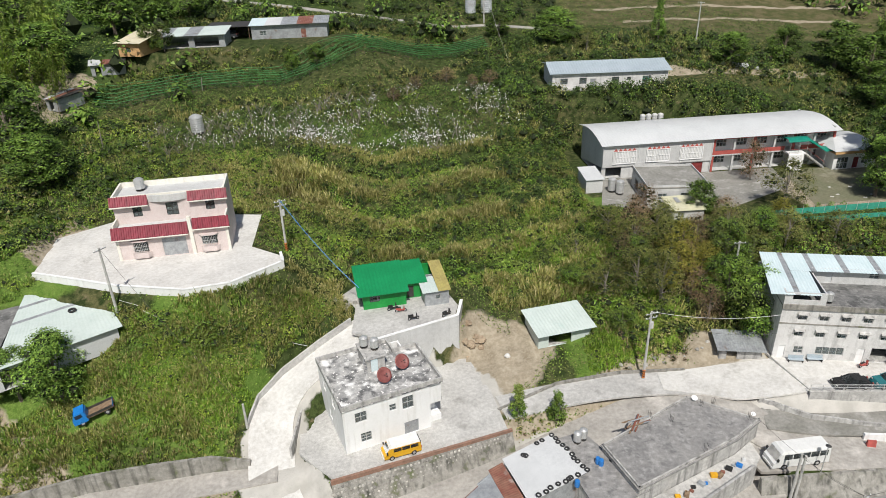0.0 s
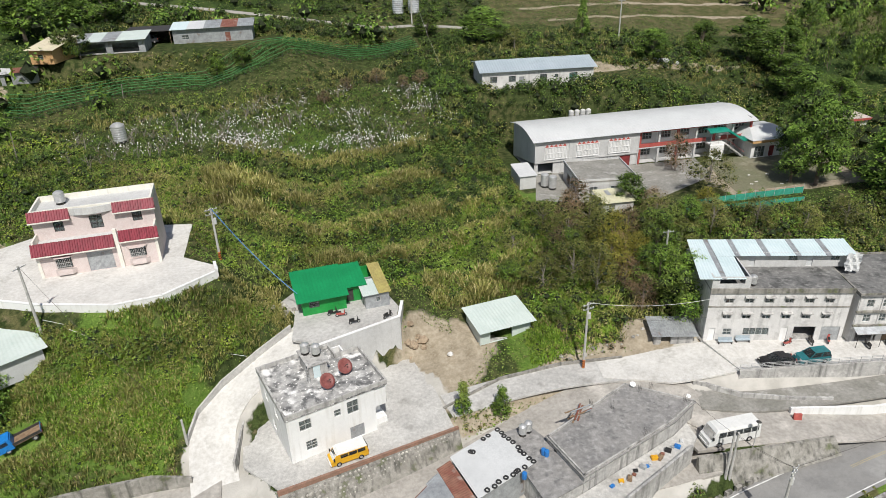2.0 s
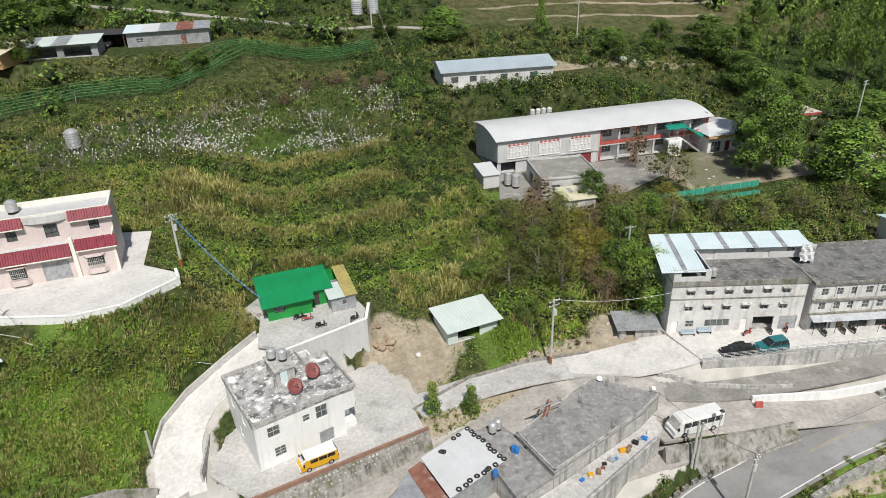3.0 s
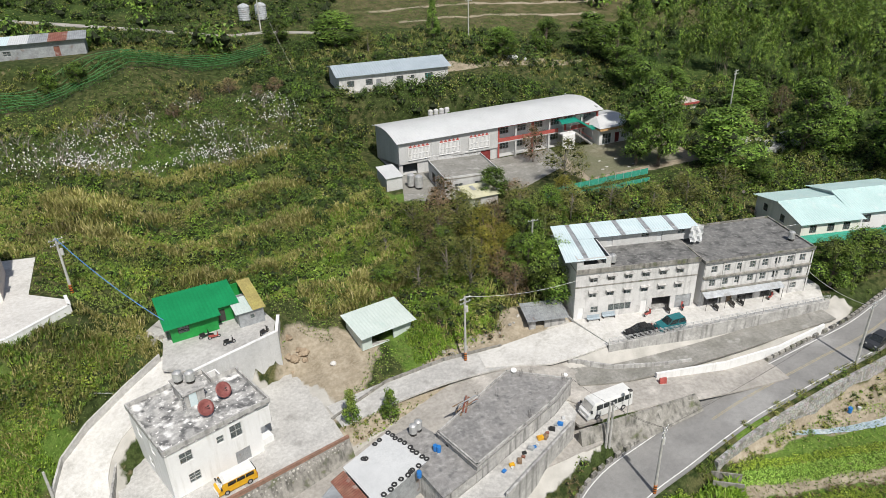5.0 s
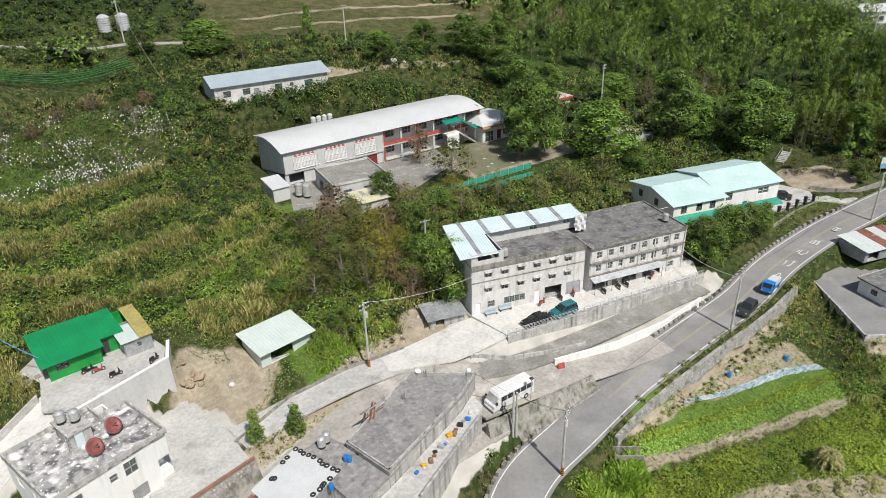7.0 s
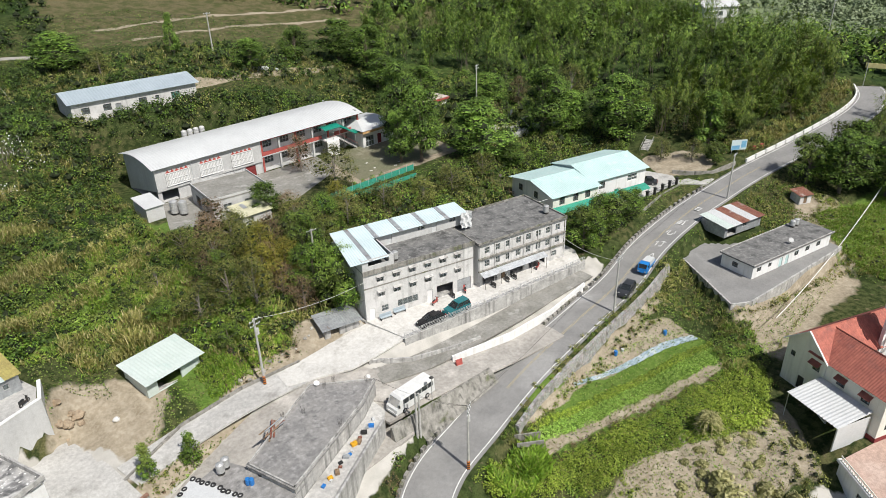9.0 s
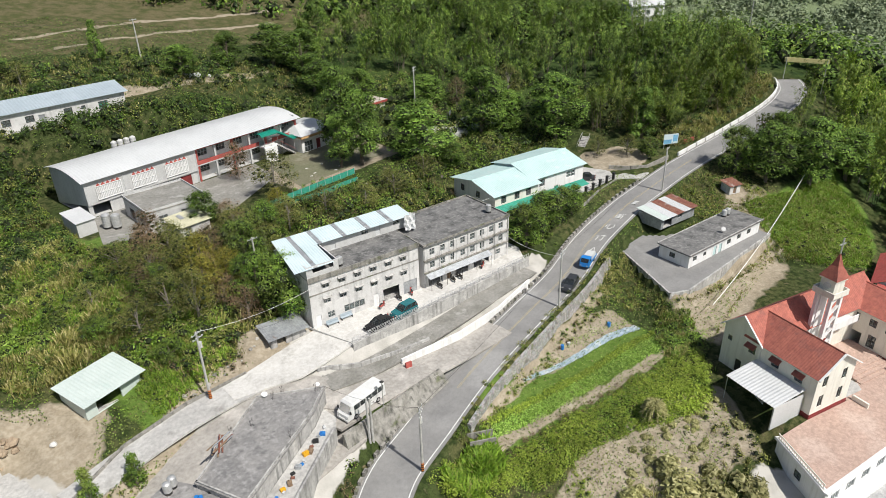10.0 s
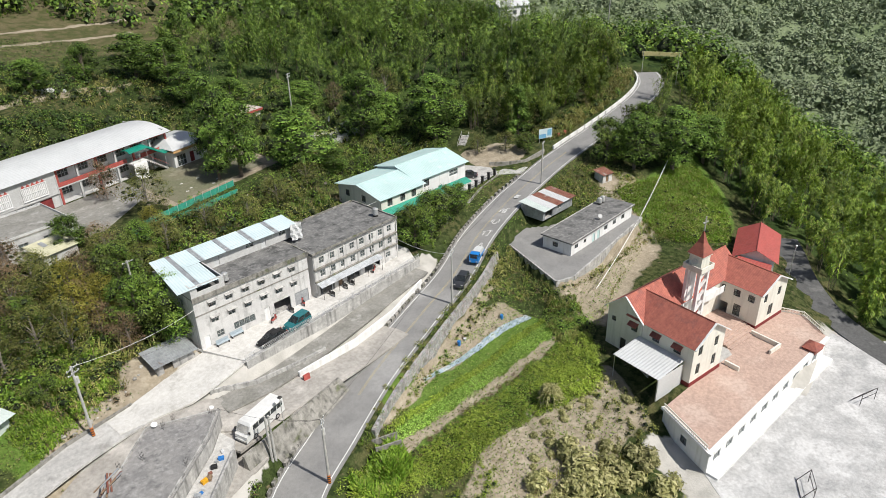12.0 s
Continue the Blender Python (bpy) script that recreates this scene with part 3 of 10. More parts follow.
def middle(ring):
    return sum(p[0] for p in ring) / len(ring), sum(p[1] for p in ring) / len(ring)


KNOTS = np.array(SPOTS_HILL + SPOTS_WEST + SPOTS_NORTH + SPOTS_EAST + SPOTS_SOUTH + [p for way, _ in WAYS for p in dense(way, 9)]
                 + [(*p, z) for ring, z, _ in PADS.values() for p in ring + [middle(ring)]], float)
KERNEL = np.sqrt(((KNOTS[:, None, :2] - KNOTS[None, :, :2]) ** 2).sum(-1) + 9.0)
PLANE = np.c_[np.ones(len(KNOTS)), KNOTS[:, :2]]
SYSTEM = np.block([[KERNEL - 0.9 * np.eye(len(KNOTS)), PLANE], [PLANE.T, np.zeros((3, 3))]])
WEIGHTS = np.linalg.solve(SYSTEM, np.r_[KNOTS[:, 2], 0, 0, 0])


def far_land(x, y):
    """Valley and mountains beyond the village."""
    r = np.hypot(x - 40, y - 70)
    east = smooth((x - 60) / 200) * smooth((260 - y) / 260)
    hollow = -75 * east * smooth((r - 120) / 220)
    rise = np.maximum(0, r - 330) * (0.16 + 0.2 * east) + 14 * np.sin(x / 71 + 1.3) * np.sin(y / 57) * smooth((r - 250) / 300)
    north = 55 * smooth((y - 150) / 260)
    return hollow + rise + north - 18 * smooth((40 - y) / 120) * (1 - east)


def ground(x, y, fine=True):
    """Height of the land at x, y (arrays or numbers)."""
    x, y = np.asarray(x, float), np.asarray(y, float)
    shape, x, y = np.broadcast(x, y).shape, *[v.ravel() for v in np.broadcast_arrays(x, y)]
    z = np.empty(len(x))
    for k in range(0, len(x), 20000):
        s = slice(k, k + 20000)
        z[s] = np.sqrt((x[s, None] - KNOTS[:, 0]) ** 2 + (y[s, None] - KNOTS[:, 1]) ** 2 + 9.0) @ WEIGHTS[:-3] + WEIGHTS[-3] + WEIGHTS[-2] * x[s] + WEIGHTS[-1] * y[s]
    out = smooth((np.hypot(x - 60, y - 80) - 170) / 110)
    z = z * (1 - out) + far_land(x, y) * out
    for line in TERRACES:
        near, high = way_near([(*p, 0.0) for p in line], x, y)
        up = np.where(inside_by(band(line, -9, 0), x, y) > 0, 1.0, -1.0)
        z = z + 1.35 * np.tanh(up * near / 0.8) * np.exp(-(near / 3.6) ** 2)
    z += 0.25 * np.sin(x * 0.43 + 1) * np.sin(y * 0.37) + 0.12 * np.sin(x * 1.1 + y * 0.7) * np.sin(y * 1.3 - x * 0.4)
    for ring, high, bank in PADS.values():
        k = 1 - smooth(inside_by(ring, x, y) / bank)
        z = z * (1 - k) + high * k
    for way, half in WAYS:
        d, high = way_near(way, x, y)
        k = 1 - smooth((d - half - 0.3) / 1.6)
        z = z * (1 - k) + (high - 0.12) * k
    d, high = way_near(FIELD_LEDGE, x, y)
    k = 1 - smooth((d - 0.75) / 0.35)
    z = z * (1 - k) + high * k
    return z.reshape(shape) if shape else float(z[0])


# ==== mesh of the land ====
def steps(lo, hi, step, far):
    """Coordinates dense from lo to hi, ever wider out to far."""
    mid = list(np.arange(lo, hi + 0.01, step))
    for sign, start in ((1, hi), (-1, lo)):
        s, d, more = start, step, []
        while abs(s) < far:
            d *= 1.13
            s += sign * d
            more.append(s)
        mid = mid + more if sign > 0 else more[::-1] + mid
    return np.array(mid)


COVER = {  # outlines of bare or lush ground; woods lie all round
    # far and haze go by distance alone and carry the painted haze.
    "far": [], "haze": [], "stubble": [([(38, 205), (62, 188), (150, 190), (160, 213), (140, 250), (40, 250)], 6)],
    "wood": [([(95, 150), (140, 118), (170, 90), (206, 90), (230, 165), (150, 200)], 6), ([(150, 8), (125, -14), (200, -40), (250, 10), (220, 58), (176, 40)], 6), ([(-72, 120), (-110, 120), (-110, 200), (-84, 200)], 8)],
    "bare": [([(1, 70), (6, 71), (11, 76), (14, 81), (11, 84), (5, 85), (2.5, 80)], 4.0), ([(20, 74.8), (33, 75.5), (44, 79), (44, 84), (36, 80), (24, 77.5)], 1.0),
             ([(50, 34), (60, 26), (78, 22), (84, 30), (73, 34.5), (58, 36)], 2.0), ([(50, 46.2), (61, 44.6), (73.4, 42.5), (85.7, 40.5), (85.5, 39.4), (73.2, 41.3), (61, 43.4), (50, 44.9)], 0.5), ([(52, 49.4), (64, 51), (73, 52.6), (82, 54), (92, 56.6), (92, 55), (82, 52.8), (73, 51.4), (64, 49.8), (53, 48.6)], 0.5), ([(62, 51.6), (72, 52.4), (79, 53), (88, 51.6), (88, 47), (78, 48.6), (66, 50)], 0.8), ([(66, 108.5), (92, 112), (94, 128), (72, 126), (64, 120)], 2.0),
             ([(34, 76), (42, 76.5), (42, 82), (34, 80)], 1), ([(5, 63), (14, 66.5), (24, 70.5), (30, 72), (22, 72), (12, 70), (4, 66)], 1.0), ([(52, 196), (90, 202), (120, 203), (120, 204), (90, 203), (52, 197)], 0.8), ([(46, 209), (80, 213), (130, 214), (130, 215), (80, 214), (46, 210)], 0.8), ([(34, 75.6), (46, 70), (46, 82), (36, 80)], 1), ([(-30, 59), (-26, 58.6), (-26, 62), (-30, 61)], 1),
             ([(-86, 130), (-78, 134), (-76, 150), (-86, 150)], 3), ([(54, 159.5), (62, 160.5), (84, 162), (94, 165), (84, 165), (62, 163.6), (54, 162)], 1.0), ([(-45, 60), (-58, 60), (-56, 66), (-50, 63)], 2),
             ([(96, 37), (112, 39), (126, 39), (126, 42), (97, 43)], 5), ([(130, 41), (134, 46), (146, 52), (142, 56), (133, 52)], 3), ([(126, 80), (134, 75.5), (141, 77), (139, 84), (130, 88)], 1.5), ([(35, 77.6), (40, 78), (40.6, 82.6), (35.4, 81.8)], 1), ([(-64, 92), (-52, 84), (-50, 90), (-60, 102)], 2)],
    "paved": [([(38, 59), (52, 60), (66, 60.4), (82, 63), (88, 66), (86, 68), (60, 68.4), (47, 70), (44, 77), (36, 76), (33, 70)], 0.8), ([(-24, 56), (-14, 49), (0, 55), (8, 60), (8, 66), (-3, 61.5), (-14, 58), (-18, 63), (-19, 70), (-15, 77), (-22, 74), (-26, 66)], 0.7),
              ([(-14, 48), (20, 48), (38, 56), (38, 72), (20, 70), (4, 64), (-14, 56)], 0.8), ([(-17, 73), (-5, 75), (4, 72), (8, 70), (6, 76), (3, 79), (-12, 80.5), (-18, 76)], 1.2), ([(74, 20), (64, 4), (86, 2), (112, -2), (120, 4), (116, 7), (86, 14)], 1.0)],
    "lush": [([(20, 76), (30, 80), (34, 92), (22, 96), (18, 88)], 4), ([(12, 100), (30, 96), (34, 112), (18, 118)], 6), ([(-70, 80), (-52, 84), (-60, 100), (-80, 98)], 6),
             ([(-42, 66), (-30, 66), (-26, 74), (-36, 78)], 5), ([(54, 44), (88, 38), (88, 46), (56, 52)], 2), ([(-24, 131), (-6, 131), (-8, 138), (-26, 138)], 6),
             ([(130, 43), (140, 50), (150, 47), (170, 46), (160, 35), (150, 30), (138, 28)], 4), ([(-62, 60), (-44, 62), (-44, 74), (-60, 72)], 5)],
}
gx, gy = steps(-92, 212, 0.92, 2600), steps(30, 215, 0.92, 2600)
GX, GY = np.meshgrid(gx, gy)
GZ = ground(GX, GY)
land = bpy.data.meshes.new("ground")
count = GX.size
land.vertices.add(count)
land.vertices.foreach_set("co", np.stack([GX, GY, GZ], -1).ravel())
rows_, cols_ = GX.shape
idx = np.arange(count).reshape(rows_, cols_)
quads = np.stack([idx[:-1, :-1], idx[:-1, 1:], idx[1:, 1:], idx[1:, :-1]], -1).reshape(-1, 4)
land.loops.add(quads.size)
land.polygons.add(len(quads))
land.loops.foreach_set("vertex_index", quads.ravel().astype(np.int32))
land.polygons.foreach_set("loop_start", np.arange(0, quads.size, 4, dtype=np.int32))
land.polygons.foreach_set("use_smooth", np.ones(len(quads), bool))
land.update(calc_edges=True)
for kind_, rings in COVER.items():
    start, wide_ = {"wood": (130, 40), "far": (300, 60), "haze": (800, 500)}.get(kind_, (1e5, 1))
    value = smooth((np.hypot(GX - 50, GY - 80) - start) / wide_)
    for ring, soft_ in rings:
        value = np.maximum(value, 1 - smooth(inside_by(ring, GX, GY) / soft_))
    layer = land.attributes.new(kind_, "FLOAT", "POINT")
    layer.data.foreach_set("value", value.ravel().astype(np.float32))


def ground_mat():
    m = bpy.data.materials.new("hillside")
    m.use_nodes = True
    nt, n = m.node_tree, m.node_tree.nodes
    bsdf = n["Principled BSDF"]
    bsdf.inputs["Roughness"].default_value, bsdf.inputs["Specular IOR Level"].default_value = 0.95, 0.1
    pos = n.new("ShaderNodeNewGeometry").outputs["Position"]

    def noisy(sc, detail=6):
        t = n.new("ShaderNodeTexNoise")
        t.inputs["Scale"].default_value, t.inputs["Detail"].default_value = sc, detail
        nt.links.new(pos, t.inputs["Vector"])
        return t.outputs[0]

    def ramp(src, lo, hi):
        r = n.new("ShaderNodeMapRange")
        r.inputs[1].default_value, r.inputs[2].default_value = lo, hi
        nt.links.new(src, r.inputs[0])
        return r.outputs[0]

    def mix(fac, x, y, kind="MIX"):
        k = n.new("ShaderNodeMix")
        k.data_type, k.blend_type = "RGBA", kind
        for sock, val in ((k.inputs[0], fac), (k.inputs[6], x), (k.inputs[7], y)):
            if isinstance(val, (int, float)):
                sock.default_value = val
            elif isinstance(val, tuple):
                sock.default_value = (*val, 1)
            else:
                nt.links.new(val, sock)
        return k.outputs[2]

    def masked(name, noise_):
        a = n.new("ShaderNodeAttribute")
        a.attribute_name = name
        add = n.new("ShaderNodeMath")
        nt.links.new(a.outputs["Fac"], add.inputs[0])
        nt.links.new(noise_, add.inputs[1])
        return ramp(add.outputs[0], 0.9, 1.15)

    col = mix(ramp(noisy(0.06), 0.4, 0.6), (0.055, 0.075, 0.024), (0.1, 0.098, 0.042))
    col = mix(ramp(noisy(0.9), 0.42, 0.6), col, (0.028, 0.042, 0.013))
    col = mix(ramp(noisy(0.7), 0.62, 0.72), col, (0.155, 0.13, 0.075))
    # Woodland floor, its colour darkened to stand in for shade between the trees.
    col = mix(masked("wood", noisy(0.02)), col, mix(ramp(noisy(0.16, 9), 0.42, 0.6), (0.025, 0.045, 0.014), (0.06, 0.09, 0.025)))
    col = mix(masked("lush", noisy(0.4)), col, mix(ramp(noisy(1.1), 0.4, 0.6), (0.09, 0.155, 0.028), (0.125, 0.19, 0.04)))
    col = mix(masked("stubble", noisy(0.25)), col, mix(ramp(noisy(0.35, 8), 0.42, 0.6), (0.13, 0.113, 0.06), (0.075, 0.082, 0.032)))
    # Haze painted into the distant ground, paler and then bluer.
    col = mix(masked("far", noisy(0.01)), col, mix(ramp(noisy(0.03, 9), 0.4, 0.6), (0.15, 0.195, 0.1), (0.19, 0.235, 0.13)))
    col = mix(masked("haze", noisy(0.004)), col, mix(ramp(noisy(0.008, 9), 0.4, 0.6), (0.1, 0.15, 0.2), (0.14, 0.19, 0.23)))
    col = mix(0.4, col, ramp(noisy(5), 0.25, 0.75), "OVERLAY")
    col = mix(masked("bare", noisy(0.5)), col, mix(ramp(noisy(0.5), 0.35, 0.7), mix(ramp(noisy(1.7), 0.4, 0.6), (0.33, 0.28, 0.205), (0.43, 0.375, 0.29)), mix(ramp(noisy(3.0), 0.45, 0.6), (0.24, 0.2, 0.14), (0.31, 0.27, 0.205))))
    col = mix(masked("paved", noisy(0.8)), col, mix(ramp(noisy(0.4), 0.4, 0.65), (0.52, 0.5, 0.46), (0.4, 0.385, 0.35)))
    nt.links.new(col, bsdf.inputs["Base Color"])
    bp = n.new("ShaderNodeBump")
    bp.inputs["Strength"].default_value, bp.inputs["Distance"].default_value = 0.5, 0.15
    nt.links.new(noisy(3.5), bp.inputs["Height"])
    nt.links.new(bp.outputs[0], bsdf.inputs["Normal"])
    return m


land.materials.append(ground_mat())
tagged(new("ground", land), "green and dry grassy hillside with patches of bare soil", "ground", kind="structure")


def smooth_way(way, n=6):
    """A way's centre line rounded off."""
    p = [Vector(q[:3]) for q in way]
    p = [2 * p[0] - p[1]] + p + [2 * p[-1] - p[-2]]
    out = []
    for i in range(1, len(p) - 2):
        for k in range(n):
            t = k / n
            out.append(0.5 * (2 * p[i] + (p[i + 1] - p[i - 1]) * t + (2 * p[i - 1] - 5 * p[i] + 4 * p[i + 1] - p[i + 2]) * t * t + (3 * p[i] - p[i - 1] - 3 * p[i + 1] + p[i + 2]) * t ** 3))
    return out + [p[-2]]


def strip(path, left, right, lift, thick=0.25, follow=True):
    """A ribbon along a path, between two offsets to its left, that lies on the land."""
    g, rows = Geo(), []
    for i, p in enumerate(path):
        d = (path[min(i + 1, len(path) - 1)] - path[max(i - 1, 0)]).to_2d().normalized()
        nrm = Vector((-d.y, d.x))
        lo_, hi_ = (left(i) if callable(left) else left), (right(i) if callable(right) else right)
        n = max(1, int(abs(lo_ - hi_) / 1.3))
        row = []
        for k in range(n + 1):
            q = p.to_2d() + nrm * (lo_ + (hi_ - lo_) * k / n)
            row.append((q.x, q.y, p.z + lift))
        rows.append(row)
    m = min(len(r) for r in rows)
    pts = [q for r in rows for q in (r[:m - 1] + [r[-1]])] + [(q[0], q[1], q[2] - thick) for r in rows for q in (r[0], r[-1])]
    base = len(rows) * m
    faces = [(i * m + k, i * m + k + 1, (i + 1) * m + k + 1, (i + 1) * m + k) for i in range(len(rows) - 1) for k in range(m - 1)]
    for i in range(len(rows) - 1):
        faces.append((i * m, (i + 1) * m, base + 2 * (i + 1), base + 2 * i))
        faces.append(((i + 1) * m + m - 1, i * m + m - 1, base + 2 * i + 1, base + 2 * (i + 1) + 1))
    return g.add(pts, faces)


main_path = smooth_way(MAIN_ROAD)
solid("road", strip(main_path, 3.5, -3.5, 0.06), M["asphalt"], "grey asphalt mountain road with worn markings", "road", "structure")
solid("road_junction", strip(smooth_way(JUNCTION), 3.1, -3.1, 0.05), M["old_asphalt"], "worn grey asphalt junction beside the minibus", "road", "structure")
solid("road_lane_bus", strip(smooth_way(BUS_LANE), 2.4, -2.4, 0.045), M["concrete_way"], "pale concrete lane at the foot of the slope", "road", "structure")
solid("road_lane_low", strip(smooth_way(LOW_LANE), 2.8, -2.8, 0.04), M["old_asphalt"], "narrow worn lane below the stone wall", "road", "structure")
solid("road_lane_green", strip(smooth_way(GREEN_LANE), 2.8, -2.8, 0.05), M["pale_concrete"], "steep concrete lane up to the green house", "road", "structure")
solid("road_lane_west", strip(smooth_way(WEST_LANE), 2.3, -2.3, 0.045), M["old_asphalt"], "patched asphalt lane along a low wall", "road", "structure")
solid("road_lane_church", strip(smooth_way(CHURCH_LANE), 2.6, -2.6, 0.05), M["dark_shaded_asphalt"], "dark narrow lane between the church and the bamboo, shade painted in", "road", "structure")
solid("road_track", strip(smooth_way(HILL_TRACK), 1.7, -1.7, 0.05), M["old_asphalt"], "narrow grey track across the upper slope", "road", "structure")


def pad(name, key, material, label, shrink=0.97, lift=0.04):
    ring, z, _ = PADS[key]
    cx, cy = middle(ring)
    return solid(name, Geo().prism([(cx + (x - cx) * shrink, cy + (y - cy) * shrink) for x, y in ring], z - 0.3, z + lift), material, label, "pavement", "structure")


pad("pavement_pink", "pink", M["pale_concrete"], "pale sunlit concrete forecourt of the pink house", 0.99)
pad("pavement_green", "green", M["concrete_way"], "concrete terrace in front of the green house", 0.97)
pad("pavement_apron", "apron", M["pale_concrete"], "pale concrete apron in front of the apartments", 0.98)
pad("pavement_church", "court", M["court"], "large pale concrete court below the church", 0.99)
pad("pavement_house", "house", M["asphalt"], "concrete yard round the flat-roofed house", 0.98)
pad("pavement_white", "white", M["concrete_way"], "grey concrete yard round the white house", 0.99)
pad("pavement_low", "low", M["old_asphalt"], "grey yard round the low houses", 0.98)
pad("pavement_hall", "hall", M["concrete_way"], "concrete terrace under the hall", 0.95)
solid("pavement_bus", Geo().prism([(36, 57.8), (51.5, 57.8), (52.5, 60.6), (40, 63), (38, 66), (35, 62)], -0.3, 0.07), M["old_asphalt"], "worn asphalt lay-by under the minibus", "pavement", "structure")

# ---- parts of houses ----
def facade_mesh(length, height, holes, thick):
    """A wall standing on x, its outer face at y = 0, with openings (x, z, width, height)."""
    cuts = lambda end, k: sorted({0.0, float(end), *[round(float(v), 4) for h in holes for v in (h[k], h[k] + h[k + 2])]})
    xs, zs = cuts(length, 0), cuts(height, 1)
    solid_at = lambda i, k: 0 <= i < len(xs) - 1 and 0 <= k < len(zs) - 1 and not any(h[0] < (xs[i] + xs[i + 1]) / 2 < h[0] + h[2] and h[1] < (zs[k] + zs[k + 1]) / 2 < h[1] + h[3] for h in holes)
    n, m = len(xs), len(zs)
    pts = [(x, y, z) for y in (0, thick) for z in zs for x in xs]
    at = lambda i, k, back: back * n * m + k * n + i
    faces = []
    for i in range(n - 1):
        for k in range(m - 1):
            if not solid_at(i, k):
                continue
            a, b, c, d = (i, k), (i + 1, k), (i + 1, k + 1), (i, k + 1)
            faces += [tuple(at(*p, 0) for p in (a, b, c, d)), tuple(at(*p, 1) for p in (d, c, b, a))]
            for p, q, ni, nk in ((a, b, i, k - 1), (b, c, i + 1, k), (c, d, i, k + 1), (d, a, i - 1, k)):
                if not solid_at(ni, nk):
                    faces.append((at(*q, 0), at(*p, 0), at(*p, 1), at(*q, 1)))
    used = sorted({v for f in faces for v in f})
    new_at = {v: i for i, v in enumerate(used)}
    return Geo().add([pts[v] for v in used], [tuple(new_at[v] for v in f) for f in faces])


def window(parent, m, w, h, bars=1, cross=1, rim="steel", depth=0.14, glass="glass"):
    """A framed window set into its opening: frame with bars, and a pane."""
    def frame_mesh():
        t, wide, high = 0.06, (w - 0.06) / (bars + 1), (h - 0.06) / (cross + 1)
        holes = [(t + wide * i, t + high * k, wide - t, high - t) for i in range(bars + 1) for k in range(cross + 1)]
        g = facade_mesh(w, h, holes, 0.08)
        g.v = [(x, y + depth - 0.05, z) for x, y, z in g.v]
        return g.data("window", M[rim])
    ob = part("window", shared(("wf", w, h, bars, cross, rim, depth), frame_mesh), None, parent, m=m)
    part("pane", shared(("wp", w, h, depth, glass), lambda: Geo().box(0.03, w - 0.03, depth + 0.005, depth + 0.02, 0.03, h - 0.03).data("pane", M[glass])), None, ob)
    return ob


def door(parent, m, w, h, material="wood", depth=0.12):
    def mesh():
        g = Geo().box(0, w, depth, depth + 0.06, 0, h)
        for k in range(2):
            g.box(w * 0.12, w * 0.88, depth - 0.02, depth, h * (0.08 + 0.46 * k), h * (0.46 + 0.46 * k))
        return g.data("door", M[material])
    return part("door", shared(("door", w, h, material, depth), mesh), None, parent, m=m)


def shutter(parent, m, w, h, material="grey_sheet", depth=0.1):
    def mesh():
        n = int(h / 0.07)
        pts = [(x, depth + 0.02 * (k % 2), h * k / n) for k in range(n + 1) for x in (0, w)] + [(w, depth + 0.08, 0), (0, depth + 0.08, 0), (w, depth + 0.08, h), (0, depth + 0.08, h)]
        m_ = 2 * n + 2
        faces = [(2 * k, 2 * k + 1, 2 * k + 3, 2 * k + 2) for k in range(n)] + [(m_ + 1, m_, 1, 0), (m_ - 2, m_ - 1, m_ + 2, m_ + 3), (m_, m_ + 1, m_ + 3, m_ + 2)]
        return Geo().add(pts, faces).data("shutter", M[material])
    return part("shutter", shared(("shutter", w, h, material, depth), mesh), None, parent, m=m)


SIDES = {"front": lambda l, d, t: (pose(0, 0, 0), l), "right": lambda l, d, t: (pose(l, t, 0, 0, 0, 90), d - 2 * t),
         "back": lambda l, d, t: (pose(l, d, 0, 0, 0, 180), l), "left": lambda l, d, t: (pose(0, d - t, 0, 0, 0, -90), d - 2 * t)}


def shell(parent, length, depth, height, material, at=None, thick=0.22, floors=1, base=0.0, **openings):
    """Four walls with openings (x, z, width, height, kind) and floor slabs between them."""
    at = at if at is not None else Matrix()
    for side, place in SIDES.items():
        m, long = place(length, depth, thick)
        holes = openings.get(side, [])
        wall = part("wall", facade_mesh(long, height, holes, thick), M[material], parent, m=at @ m)
        for x, z, w, h, kind in holes:
            spot = Matrix.Translation((x, 0, z))
            if kind == "shutter":
                shutter(wall, spot, w, h)
            elif kind.startswith("door"):
                door(wall, spot, w, h, kind[5:] or "wood")
            elif kind != "open":
                bars, cross = int(kind[1]), int(kind[2])
                window(wall, spot, w, h, bars, cross, kind[4:] or "steel")
    for k in range(floors):
        part("floor_slab", Geo().box(thick, length - thick, thick, depth - thick, height * k / floors, height * k / floors + 0.12), M["old_concrete"], parent, m=at)


